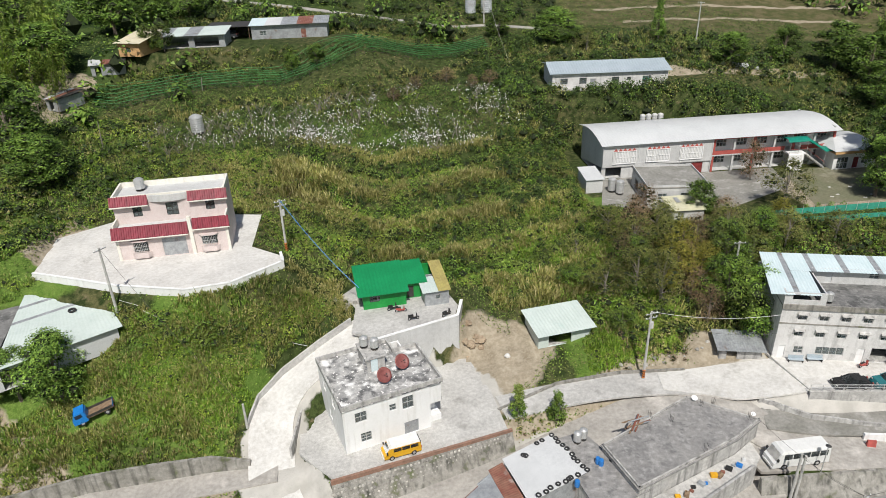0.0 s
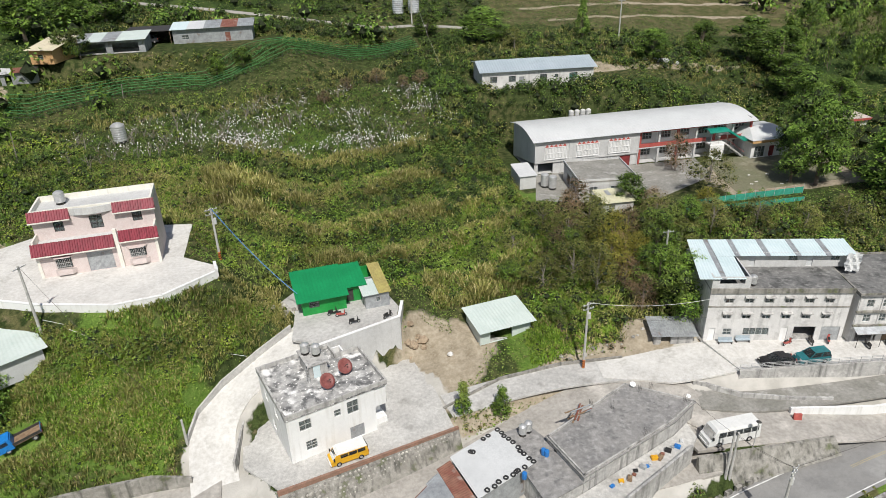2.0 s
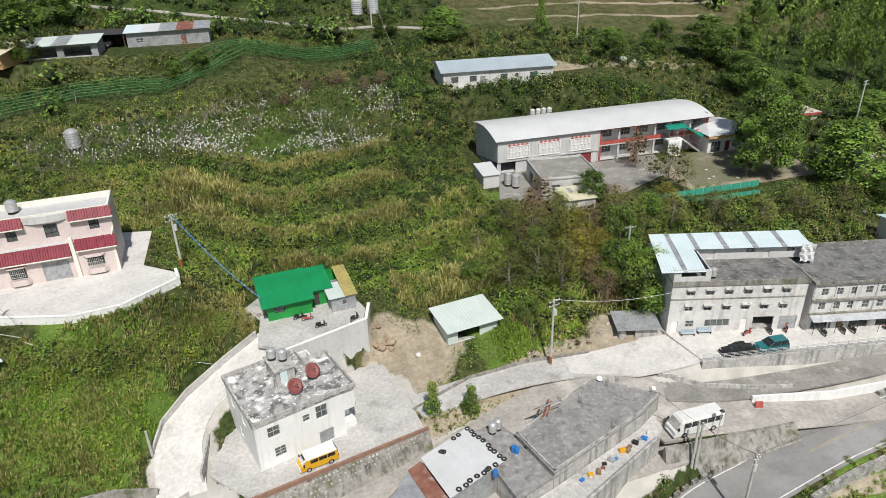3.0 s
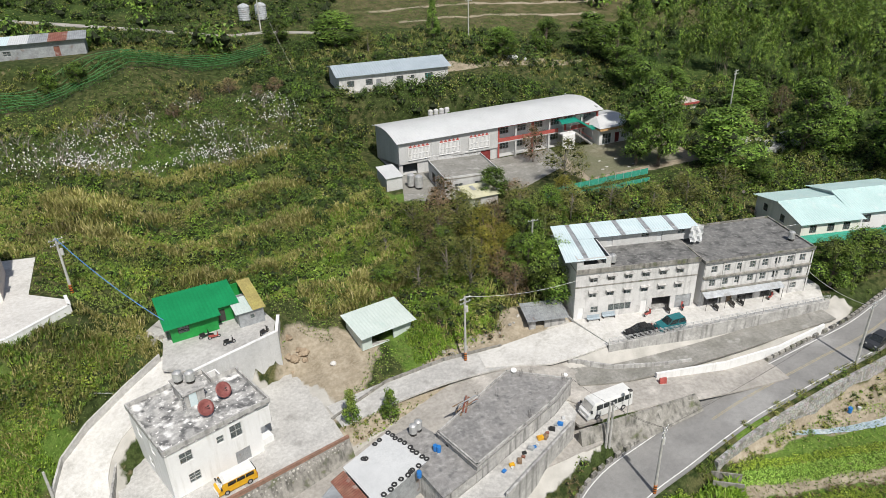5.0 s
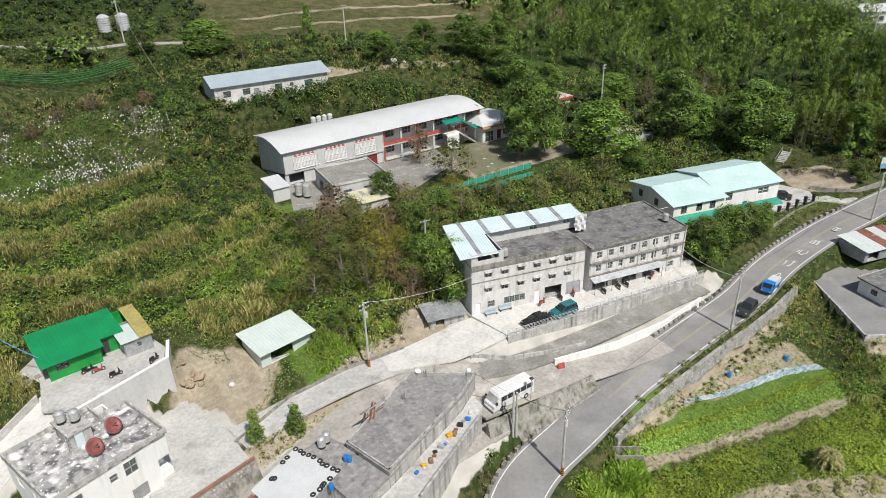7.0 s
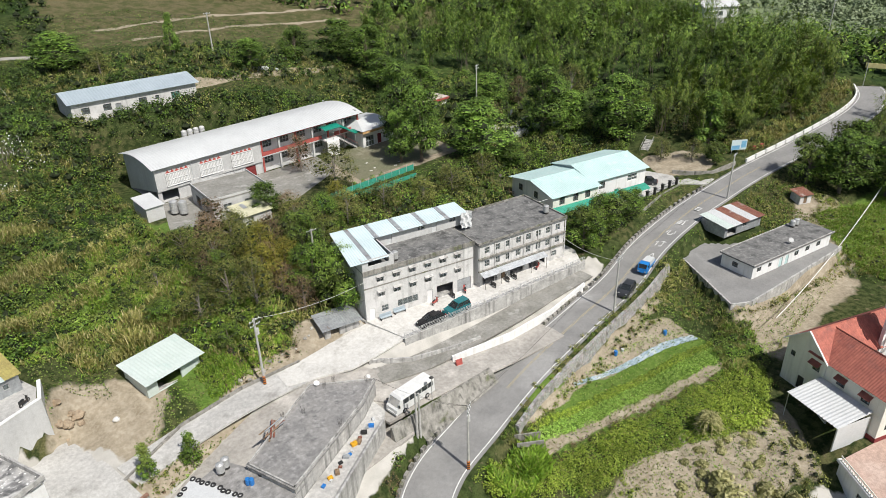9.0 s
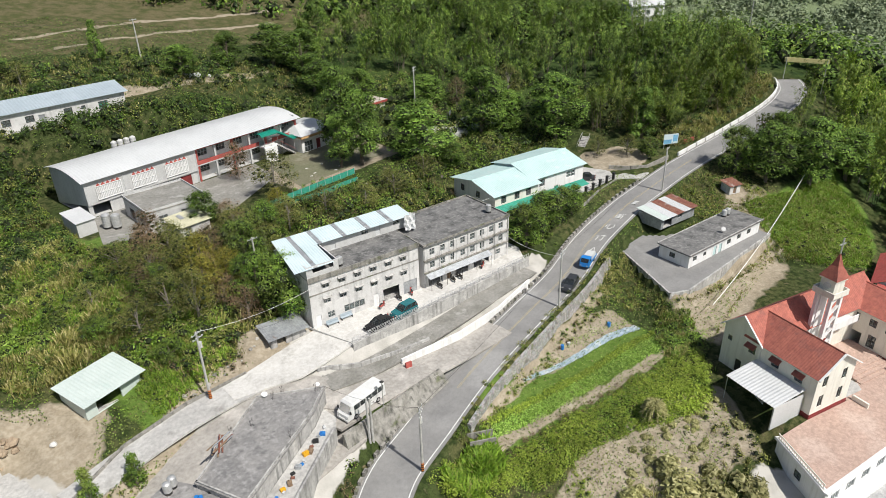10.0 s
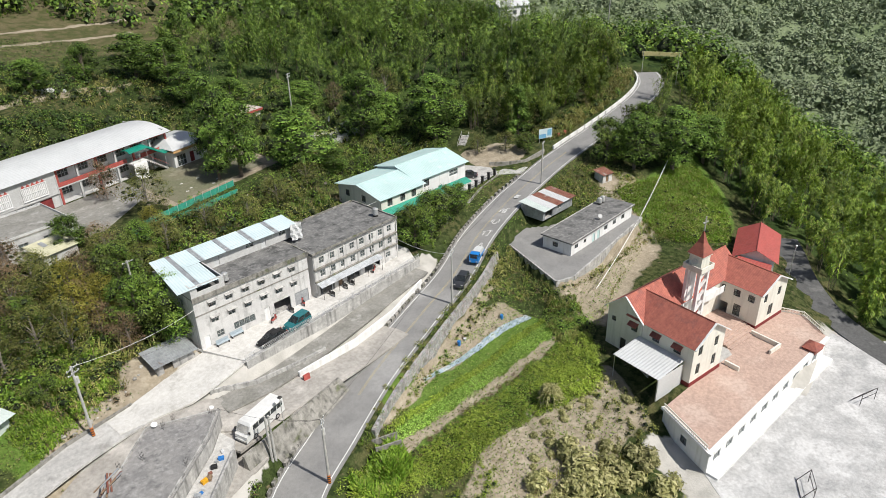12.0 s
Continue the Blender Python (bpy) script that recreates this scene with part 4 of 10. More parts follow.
def corrugated(corners, wave=0.35, rise=0.045, thick=0.03, along=True):
    """A ribbed metal sheet between four upper corners (a, b along the eave; c, d along the ridge)."""
    a, b, c, d = [Vector(p) for p in corners]
    n = max(2, int((b - a).length / wave) * 2)
    g, pts = Geo(), []
    for k in range(n + 1):
        t = k / n
        up = Vector((0, 0, rise if k % 2 else 0))
        lo, hi = a.lerp(b, t) + up, d.lerp(c, t) + up
        pts += [lo, hi, lo - Vector((0, 0, thick)), hi - Vector((0, 0, thick))]
    faces = []
    for k in range(n):
        i, j = 4 * k, 4 * k + 4
        faces += [(i, j, j + 1, i + 1), (i + 2, i + 3, j + 3, j + 2), (i, i + 2, j + 2, j), (i + 1, j + 1, j + 3, i + 3)]
    faces += [(0, 1, 3, 2), (4 * n, 4 * n + 2, 4 * n + 3, 4 * n + 1)]
    return g.add(pts, faces)


def parapet(parent, length, depth, z, high, material, thick=0.18, at=None, name="parapet"):
    g = Geo().box(0, length, 0, thick, z, z + high).box(0, length, depth - thick, depth, z, z + high)
    g.box(0, thick, thick, depth - thick, z, z + high).box(length - thick, length, thick, depth - thick, z, z + high)
    return part(name, g, M[material], parent, m=at)


def steel_tank(m, label="ribbed stainless steel water tank", r=0.55, h=1.3, legs=0.35, name="water_tank", material="steel"):
    th = thing(name, m, label, "tank")
    g, n = Geo(), 7
    ring = [r * (1.0 if k % 2 else 0.95) for k in range(2 * n + 1)]
    g.tube([(0, 0, legs + h * k / (2 * n)) for k in range(2 * n + 1)], ring, 14)
    part("drum", g, M[material], th)
    part("dome", Geo().tube([(0, 0, legs + h), (0, 0, legs + h + r * 0.3), (0, 0, legs + h + r * 0.4)], [r * 0.96, r * 0.5, r * 0.15], 14), M[material], th)
    part("stand", Geo().cyl(0, 0, 0, 0.06, r * 0.9, 8).box(-r * 0.6, -r * 0.5, -r * 0.6, -r * 0.5, 0, legs).box(r * 0.5, r * 0.6, -r * 0.6, -r * 0.5, 0, legs)
         .box(-r * 0.6, -r * 0.5, r * 0.5, r * 0.6, 0, legs).box(r * 0.5, r * 0.6, r * 0.5, r * 0.6, 0, legs), M["dark_metal"], th)
    return th


def tile_band(parent, x0, x1, y0, y1, z0, z1, at=None, pitch=0.32):
    """A sloping band of barrel tiles, eave at y0, z0; every tile column a piece."""
    band = part("tile_band", Geo().add([(x0, y0, z0), (x1, y0, z0), (x1, y1, z1), (x0, y1, z1), (x0, y0, z0 - 0.14), (x1, y0, z0 - 0.14), (x1, y1, z0 - 0.14), (x0, y1, z0 - 0.14)],
                                       [(0, 1, 2, 3), (4, 7, 6, 5), (0, 4, 5, 1), (1, 5, 6, 2), (2, 6, 7, 3), (3, 7, 4, 0)]), M["plum_tile"], parent, m=at)
    n = int((x1 - x0) / pitch)
    key = ("barrel", round(y1 - y0, 2), round(z1 - z0, 2))
    mesh = shared(key, lambda: Geo().tube([(0, 0, 0), (0, (y1 - y0) / 2, (z1 - z0) / 2), (0, y1 - y0, z1 - z0)], [0.1, 0.085, 0.095], 6).data("tile", M["plum_tile"]))
    for k in range(n):
        part("tile", mesh, None, band, m=Matrix.Translation((x0 + (x1 - x0) * (k + 0.5) / n, y0, z0 + 0.02)))
    part("fascia", Geo().box(x0 - 0.03, x1 + 0.03, y0 - 0.05, y0 - 0.005, z0 - 0.2, z0 - 0.02), M["cream_wall"], band)
    return band


def gable_roof(parent, x0, x1, y0, y1, eave, ridge, material, at=None, over=0.4, ridge_at=0.5, sheet=True, ends=None, name="roof", wave=0.5):
    """Two slopes with the ridge along x, and the gable ends below them."""
    ym = y0 + (y1 - y0) * ridge_at
    xa, xb, ya, yb = x0 - over, x1 + over, y0 - over, y1 + over
    fall = (ridge - eave) * over / max(ym - y0, 0.1)
    f = corrugated([(xa, ya, eave - fall), (xb, ya, eave - fall), (xb, ym, ridge), (xa, ym, ridge)], wave)
    g = corrugated([(xb, yb, eave - fall), (xa, yb, eave - fall), (xa, ym, ridge), (xb, ym, ridge)], wave)
    f.add(g.v, g.f)
    roof = part(name, f, M[material], parent, m=at)
    part("ridge_cap", Geo().tube([(xa, ym, ridge + 0.05), (xb, ym, ridge + 0.05)], 0.09, 6), M[material], roof)
    if ends:
        for x in (x0, x1 - 0.2):
            part("gable", Geo().add([(x, y0, eave), (x, y1, eave), (x, ym, ridge - 0.06), (x + 0.2, y0, eave), (x + 0.2, y1, eave), (x + 0.2, ym, ridge - 0.06)],
                                    [(0, 2, 1), (3, 4, 5), (0, 1, 4, 3), (1, 2, 5, 4), (2, 0, 3, 5)]), M[ends], parent, m=at)
    return roof


def row(x0, step, n, z, w, h, kind):
    return [(x0 + step * k, z, w, h, kind) for k in range(n)]


# ---- the pink house ----
def pink_house():
    th = thing("house", pose(-47.4, 88.7, 14.34, 0, 0, 9.7), "two-storey pink house with plum tile bands and cream parapets", "house")
    L, D, F = 15.9, 8.6, 4.5
    shell(th, L, D, F, "pink_wall", front=[(2.3, 1.1, 2.0, 1.6, "w32_dark_metal"), (6.3, 0.05, 3.4, 2.9, "shutter"), (11.9, 1.3, 2.2, 1.6, "w32_dark_metal")])
    up = pose(0, 2.6, F)
    shell(th, L, D - 2.6, 3.5, "pink_wall", at=up, front=[(2.6, 1.1, 1.3, 1.5, "w11_dark_metal"), (7.3, 0.9, 1.7, 2.0, "w12_dark_metal"), (12.9, 1.2, 1.3, 1.5, "w11_dark_metal")])
    part("roof", Geo().box(0, L, 2.6, D, 8.0, 8.2).box(0.1, L - 0.1, 0.1, 2.58, F, F + 0.1), M["pale_grey_wall"], th, "pale grey flat roof and balcony floor")
    parapet(th, L, D - 2.6, 8.2, 0.75, "cream_wall", 0.28, at=pose(0, 2.6, 0))
    part("balcony_wall", Geo().box(0, 0.25, 0, 2.6, F, F + 1.1), M["cream_wall"], th)
    part("balcony_wall", Geo().box(L - 0.25, L, 0, 2.6, F, F + 1.1), M["cream_wall"], th)
    part("pillar", Geo().box(10.4, 10.9, -0.35, 0.2, 0, F + 1.5), M["cream_wall"], th)
    tile_band(th, -0.3, 10.3, -0.75, 0.05, 3.6, 5.2)
    tile_band(th, 11.0, L + 0.3, -0.55, 0.05, 4.1, 5.6)
    tile_band(th, -0.3, 5.0, 1.9, 2.62, 7.6, 8.9)
    tile_band(th, 10.6, L + 0.3, 1.9, 2.62, 7.6, 8.9)
    g, n = Geo(), 12
    for k in range(n):
        a, b = -1 + 2 * k / n, -1 + 2 * (k + 1) / n
        g.hexa([(7.8 + 2.7 * a, 2.0 + 0.55 * a * a, 7.8), (7.8 + 2.7 * b, 2.0 + 0.55 * b * b, 7.8), (7.8 + 2.7 * b, 2.25 + 0.55 * b * b, 7.8), (7.8 + 2.7 * a, 2.25 + 0.55 * a * a, 7.8),
                (7.8 + 2.7 * a, 2.0 + 0.55 * a * a, 8.8), (7.8 + 2.7 * b, 2.0 + 0.55 * b * b, 8.8), (7.8 + 2.7 * b, 2.25 + 0.55 * b * b, 8.8), (7.8 + 2.7 * a, 2.25 + 0.55 * a * a, 8.8)])
    part("curved_parapet", g, M["pale_grey_wall"], th)
    for x in (1.9, 11.6):
        bay = part("bay_window", Geo().prism([(x, 0), (x + 0.5, -0.6), (x + 2.3, -0.6), (x + 2.8, 0)], 0.3, 1.1), M["pink_wall"], th)
        part("bay_roof", Geo().prism([(x - 0.05, 0), (x + 0.45, -0.7), (x + 2.35, -0.7), (x + 2.85, 0)], 2.9, 3.05), M["pink_wall"], bay)
        g = Geo()
        for k in range(9):
            g.cyl(x + 0.5 + 1.8 * k / 8, -0.58, 1.1, 2.7, 0.025, 4)
        g.box(x + 0.45, x + 2.35, -0.61, -0.55, 1.6, 1.65).box(x + 0.45, x + 2.35, -0.61, -0.55, 2.1, 2.15)
        part("grille", g, M["steel"], bay)
    for x in (0.0, L - 0.4):
        part("corner_pillar", Geo().box(x, x + 0.4, -0.12, -0.002, 0, 4.0), M["cream_wall"], th)
    steel_tank(pose(-47.4, 88.7, 14.34, 0, 0, 9.7) @ pose(3.3, 6.6, 8.2), r=0.75, h=1.4)


pink_house()


def ring_wall(name, pts, z0, high, thick, material, label, category="wall", cap=None):
    """A wall along a line of x, y, with its foot at z0 (or per point) and a coping."""
    th = thing(name, pose(0, 0, 0), label, category, kind="structure")
    n = len(pts)
    foot = z0 if isinstance(z0, (list, tuple)) else [z0] * n
    tops = high if isinstance(high, (list, tuple)) else [high] * n
    for i in range(n - 1):
        (ax, ay), (bx, by) = pts[i], pts[i + 1]
        d = Vector((bx - ax, by - ay)).normalized()
        nx, ny = -d.y * thick, d.x * thick
        part("wall_section", Geo().hexa([(ax, ay, foot[i]), (bx, by, foot[i + 1]), (bx + nx, by + ny, foot[i + 1]), (ax + nx, ay + ny, foot[i]),
                                         (ax, ay, tops[i]), (bx, by, tops[i + 1]), (bx + nx, by + ny, tops[i + 1]), (ax + nx, ay + ny, tops[i])]), M[material], th)
        if cap:
            o = Vector((-d.y, d.x)) * 0.05
            part("coping", Geo().hexa([(ax - o.x, ay - o.y, tops[i]), (bx - o.x, by - o.y, tops[i + 1]), (bx + nx + o.x, by + ny + o.y, tops[i + 1]), (ax + nx + o.x, ay + ny + o.y, tops[i]),
                                       (ax - o.x, ay - o.y, tops[i] + 0.1), (bx - o.x, by - o.y, tops[i + 1] + 0.1), (bx + nx + o.x, by + ny + o.y, tops[i + 1] + 0.1), (ax + nx + o.x, ay + ny + o.y, tops[i] + 0.1)]), M[cap], th)
    return th


ring_wall("wall_forecourt", [(-57.6, 83.8), (-51.2, 81.8), (-44.2, 79.5), (-34.4, 77.8), (-28.7, 79.3), (-22.6, 85.1), (-23.5, 88)], 11.5, 15.3, 0.3, "white_wall", "white-painted wall round the forecourt above the slope", cap="white_wall")


# ---- the white house with the stained flat roof ----
def white_house():
    base = pose(-12.6, 62.7, 0.04, 0, 0, 23.8)
    th = thing("house", base, "two-storey white house with a stained flat roof", "house")
    L, D, Ht = 12.9, 10.9, 6.6
    shell(th, L - 1.6, D, Ht, "white_wall", floors=2, front=[(1.5, 4.3, 1.5, 1.5, "w11_steel"), (2.0, 1.1, 1.4, 1.4, "w12_steel"), (5.9, 4.5, 0.9, 1.0, "w01_steel"), (7.6, 4.1, 1.5, 1.9, "w11_steel"), (7.7, 0.1, 1.9, 1.9, "shutter")],
          left=[(2, 4.2, 1.2, 1.3, "w11_steel"), (6, 4.2, 1.2, 1.3, "w11_steel"), (4, 1, 1.2, 1.3, "w11_steel")])
    part("upper_bay", Geo().box(L - 1.6, L, 0.2, D - 2.6, 3.5, Ht), M["white_wall"], th)
    part("roof", Geo().box(-0.15, L + 0.15, -0.15, D - 2.5, Ht, Ht + 0.22).box(-0.15, L - 3.2, D - 2.5, D + 0.15, Ht, Ht + 0.22), M["stained_roof"], th, "flat roof blotched white, grey and black")
    z = Ht + 0.22
    part("parapet", Geo().box(-0.15, L + 0.15, -0.15, 0.08, z, z + 0.55).box(-0.15, 0.08, 0.08, D - 0.08, z, z + 0.55).box(-0.15, L - 3.2, D - 0.08, D + 0.15, z, z + 0.55)
         .box(L - 0.08, L + 0.15, 0.08, D - 2.7, z, z + 0.6).box(L - 3.2, L + 0.15, D - 2.7, D - 2.5, z, z + 0.6).box(L - 3.4, L - 3.2, D - 2.7, D + 0.15, z, z + 0.6), M["old_concrete"], th, "blackened concrete parapet")
    head = part("stair_head", Geo().box(5.2, 7.6, 5.6, 9.4, z, z + 1.9).box(5.0, 7.8, 5.4, 9.6, z + 1.9, z + 2.05), M["old_concrete"], th)
    door(head, pose(5.7, 5.52, z), 0.9, 1.8, "pale_blue_sheet", 0)
    part("ladder", Geo().tube([(4.6, 5.2, z), (4.9, 5.9, z + 2.3)], 0.035, 4).tube([(5.0, 5.1, z), (5.25, 5.8, z + 2.3)], 0.035, 4)
         .box(4.65, 5.1, 5.3, 5.36, z + 0.4, z + 0.45).box(4.7, 5.15, 5.42, 5.48, z + 0.8, z + 0.85).box(4.75, 5.2, 5.55, 5.61, z + 1.2, z + 1.25).box(4.8, 5.25, 5.7, 5.76, z + 1.6, z + 1.65), M["steel"], head)
    part("side_porch", Geo().box(L - 1.6, L - 0.1, 2.2, 3.0, 0, 3.5).box(L - 1.6, L + 0.2, 0.8, 5.0, 0, 0.9), M["white_wall"], th)
    for x, y in ((5.8, 8.4), (6.9, 7.4)):
        steel_tank(base @ pose(x, y, z + 2.05), r=0.58, h=1.1)
    for x, y, tilt in ((6.4, 2.9, 50), (9.4, 4.5, 48)):
        dish = thing("satellite_dish", base @ pose(x, y, z), "rust-red satellite dish on the flat roof", "satellite dish", "roof dishes")
        part("mast", Geo().cyl(0, 0, 0, 1.0, 0.06, 6), M["dark_metal"], dish)
        g, rings = Geo(), []
        for k in range(5):
            r = 1.0 * k / 4
            rings.append([(r * math.cos(a), r * math.sin(a), 0.28 * r * r) for a in [2 * math.pi * i / 18 for i in range(18)]])
        g.add([p for r in rings for p in r] + [(p[0], p[1], p[2] - 0.05) for r in rings for p in r],
              [(k * 18 + i, k * 18 + (i + 1) % 18, (k + 1) * 18 + (i + 1) % 18, (k + 1) * 18 + i) for k in range(4) for i in range(18)]
              + [(90 + k * 18 + i, 90 + (k + 1) * 18 + i, 90 + (k + 1) * 18 + (i + 1) % 18, 90 + k * 18 + (i + 1) % 18) for k in range(4) for i in range(18)]
              + [(72 + i, 72 + (i + 1) % 18, 162 + (i + 1) % 18, 162 + i) for i in range(18)])
        part("dish", g, mat("dish_red", (0.2, 0.06, 0.055), (0.25, 0.09, 0.08), 1.5, 0.5), dish, "rust-red dish", m=pose(0, 0, 1.05, tilt, 0, 15), round_=True)
        part("feed_arm", Geo().tube([(0, 0, 0.1), (0, 0, 0.95)], 0.03, 5).box(-0.08, 0.08, -0.08, 0.08, 0.9, 1.05), M["dark_metal"], dish, m=pose(0, 0, 1.05, tilt, 0, 15))


white_house()


# ---- the apartment row above the road ----
def apartments():
    base = pose(44.9, 76.3, 2.5, 0, 0, -9)
    th = thing("apartment_house", base, "three-storey weathered grey apartment house with a tin-roofed top floor", "house")
    L, D, Ht = 19.3, 12.5, 8.2
    wins = [w for z in (3.6, 6.2) for w in row(2.2, 2.72, 6, z, 1.15, 1.0, "w11_steel")]
    shell(th, L, D, Ht, "grey_wall", floors=3, front=wins + [(0.6, 0.05, 0.9, 2.0, "door_white_wall"), (2.6, 0.9, 1.2, 1.1, "w11_steel"), (5.4, 0.9, 3.6, 1.2, "w30_steel"), (10.6, 0.05, 1.0, 2.1, "door_white_wall"), (12.4, 0.05, 3.0, 2.3, "open"), (16.2, 0.05, 2.6, 2.3, "shutter")],
          left=[(3, 3.6, 1.1, 1.0, "w11_steel"), (8, 3.6, 1.1, 1.0, "w11_steel"), (3, 6.2, 1.1, 1.0, "w11_steel"), (8, 6.2, 1.1, 1.0, "w11_steel")])
    part("roof", Geo().box(0, L, 0, D, Ht, Ht + 0.2), M["dark_roof"], th, "blackened flat roof")
    part("cornice", Geo().box(-0.1, L + 0.1, -0.25, -0.002, Ht - 0.25, Ht + 0.45).box(-0.05, L, -0.06, -0.002, 5.55, 5.75), M["mossy_wall"], th, "blackened concrete cornice")
    aw = shared("awning", lambda: Geo().slab([(-0.15, -0.5, 0), (1.3, -0.5, 0), (1.3, 0, 0.12), (-0.15, 0, 0.12)], 0.06).data("awning", M["old_concrete"]))
    for x, z, *_ in wins:
        part("awning", aw, None, th, m=Matrix.Translation((x, -0.002, z + 1.12)))
    attic = part("attic", facade_mesh(17.2, 2.3, [(2.0, 0.1, 0.9, 1.9, ""), (7.6, 1.0, 1.3, 1.0, ""), (10.2, 0.1, 0.9, 1.9, ""), (13.6, 1.0, 1.3, 1.0, "")], 0.2), M["pale_grey_wall"], th, "pale plastered attic storey", m=Matrix.Translation((5.2, 6.6, Ht + 0.2)))
    for x in (2.0, 10.2):
        door(attic, Matrix.Translation((x, 0, 0.1)), 0.9, 1.9, "white_sheet")
    for x in (7.6, 13.6):
        window(attic, Matrix.Translation((x, 0, 1.0)), 1.3, 1.0)
    arm = part("attic_wing", facade_mesh(5.2, 2.0, [(1.0, 0.9, 3.4, 0.8, "")], 0.2), M["pale_grey_wall"], th, m=Matrix.Translation((0, 0, Ht + 0.2)))
    part("attic_side", Geo().box(0, 0.2, 0.2, 10.0, Ht + 0.2, Ht + 2.2), M["pale_grey_wall"], th)
    part("attic_side", Geo().box(5.0, 5.2, 0.2, 6.6, Ht + 0.2, Ht + 2.1), M["pale_grey_wall"], th)
    part("attic_side", Geo().box(0.2, 22.4, 9.8, 10.0, Ht + 0.2, Ht + 2.4), M["pale_grey_wall"], th)
    part("attic_side", Geo().box(22.2, 22.4, 6.8, 9.8, Ht + 0.2, Ht + 2.3), M["pale_grey_wall"], th)
    top, R0, R1 = Ht + 2.4, 5.8, 10.3
    for k in range(4):
        x = 5.6 + 4.3 * k
        part("roof_sheet", corrugated([(x, R0, top), (x + 3.5, R0, top), (x + 3.5, R1, top + 0.45), (x, R1, top + 0.45)], 0.4), M["pale_blue_sheet"], th, "pale blue ribbed roof sheet")
        part("roof_strip", corrugated([(x - 0.75, R0, top - 0.02), (x, R0, top - 0.02), (x, R1, top + 0.43), (x - 0.75, R1, top + 0.43)], 0.35), M["grey_sheet"], th, "clear grey roof strip")
    part("roof_sheet", corrugated([(-1.9, -0.3, top - 0.35), (1.1, -0.3, top - 0.35), (1.4, R1, top + 0.45), (-0.9, R1, top + 0.45)], 0.4), M["pale_blue_sheet"], th)
    part("roof_sheet", corrugated([(1.8, -0.3, top - 0.35), (4.4, -0.3, top - 0.35), (4.6, 5.75, top - 0.03), (2.1, 5.75, top - 0.03)], 0.4), M["pale_blue_sheet"], th)
    part("roof_sheet", corrugated([(2.1, R0, top - 0.02), (4.85, R0, top - 0.02), (4.85, R1, top + 0.43), (2.1, R1, top + 0.43)], 0.4), M["pale_blue_sheet"], th)
    part("roof_strip", corrugated([(1.1, -0.3, top - 0.37), (1.8, -0.3, top - 0.37), (2.1, R1, top + 0.42), (1.4, R1, top + 0.42)], 0.35), M["grey_sheet"], th)
    g = Geo()
    rnd = random.Random(4)
    pts = [[(20.3 + 0.3 * i + 0.1 * math.sin(1.7 * k), 5.6 + 0.22 * math.sin(1.9 * i + 0.6 * k) - 0.06 * (8 - k) + rnd.uniform(-0.05, 0.05), Ht + 0.25 + 0.32 * k) for i in range(8)] for k in range(9)]
    g.add([p for r_ in pts for p in r_] + [(p[0], p[1] + 0.05, p[2]) for r_ in pts for p in r_],
          [(k * 8 + i, k * 8 + i + 1, k * 8 + i + 9, k * 8 + i + 8) for k in range(8) for i in range(7)] + [(72 + k * 8 + i, 72 + k * 8 + i + 8, 72 + k * 8 + i + 9, 72 + k * 8 + i + 1) for k in range(8) for i in range(7)])
    solid("tarpaulin", g, M["white_sheet"], "crumpled white tarpaulin hanging at the attic's end", "tarpaulin", m=base)
    steel_tank(base @ pose(6.0, 1.3, Ht + 0.2), r=0.5, h=1.1)
    # second block
    base2 = pose(64.7, 72.8, 2.5, 0, 0, -6.2)
    th = thing("apartment_house", base2, "three-storey grey concrete block with a black flat roof", "house")
    L, D, Ht = 18.3, 11.5, 7.6
    wins = [w for z in (3.35, 5.75) for w in row(1.2, 2.16, 8, z, 1.0, 1.15, "w11_steel")]
    shell(th, L, D, Ht, "grey_wall", floors=3, front=wins + [(0.8, 0.05, 3.0, 2.0, "open"), (4.6, 0.05, 1.0, 2.0, "door_wood"), (6.4, 0.05, 3.2, 2.0, "open"), (10.6, 0.05, 3.6, 2.0, "open"), (15.4, 0.9, 1.4, 1.0, "w11_steel")],
          right=[(2, 3.4, 1.1, 1.0, "w11_steel"), (5, 3.4, 1.1, 1.0, "w11_steel"), (2, 5.8, 1.1, 1.0, "w11_steel"), (5, 5.8, 1.1, 1.0, "w11_steel")])
    part("roof", Geo().box(-0.2, L + 0.3, -0.35, D, Ht, Ht + 0.25), M["dark_roof"], th, "blackened flat roof")
    part("parapet", Geo().box(-0.2, L + 0.3, -0.35, -0.2, Ht + 0.25, Ht + 0.55).box(-0.2, 0, -0.2, D, Ht + 0.25, Ht + 0.5).box(L + 0.1, L + 0.3, -0.2, D, Ht + 0.25, Ht + 0.5).box(-0.2, L + 0.3, D - 0.1, D + 0.1, Ht + 0.25, Ht + 0.5), M["mossy_wall"], th, "blackened roof parapet")
    part("string_course", Geo().box(-0.1, L + 0.1, -0.35, -0.002, 4.95, 5.22), M["mossy_wall"], th, "blackened concrete ledge")
    part("string_course", Geo().box(-0.1, L + 0.1, -0.35, -0.002, 2.75, 2.95), M["mossy_wall"], th, "blackened concrete ledge")
    g = Geo()
    for k in range(7):
        g.box(0.1 + 3.05 * k, 0.3 + 3.05 * k, -0.12, -0.002, 0, Ht)
    part("pilaster", g, M["grey_wall"], th)
    part("awning", corrugated([(0.0, -1.6, 2.3), (13.6, -1.6, 2.3), (13.6, -0.37, 2.72), (0.0, -0.37, 2.72)], 0.3), M["steel_sheet"], th, "long pale grey sheet awning")
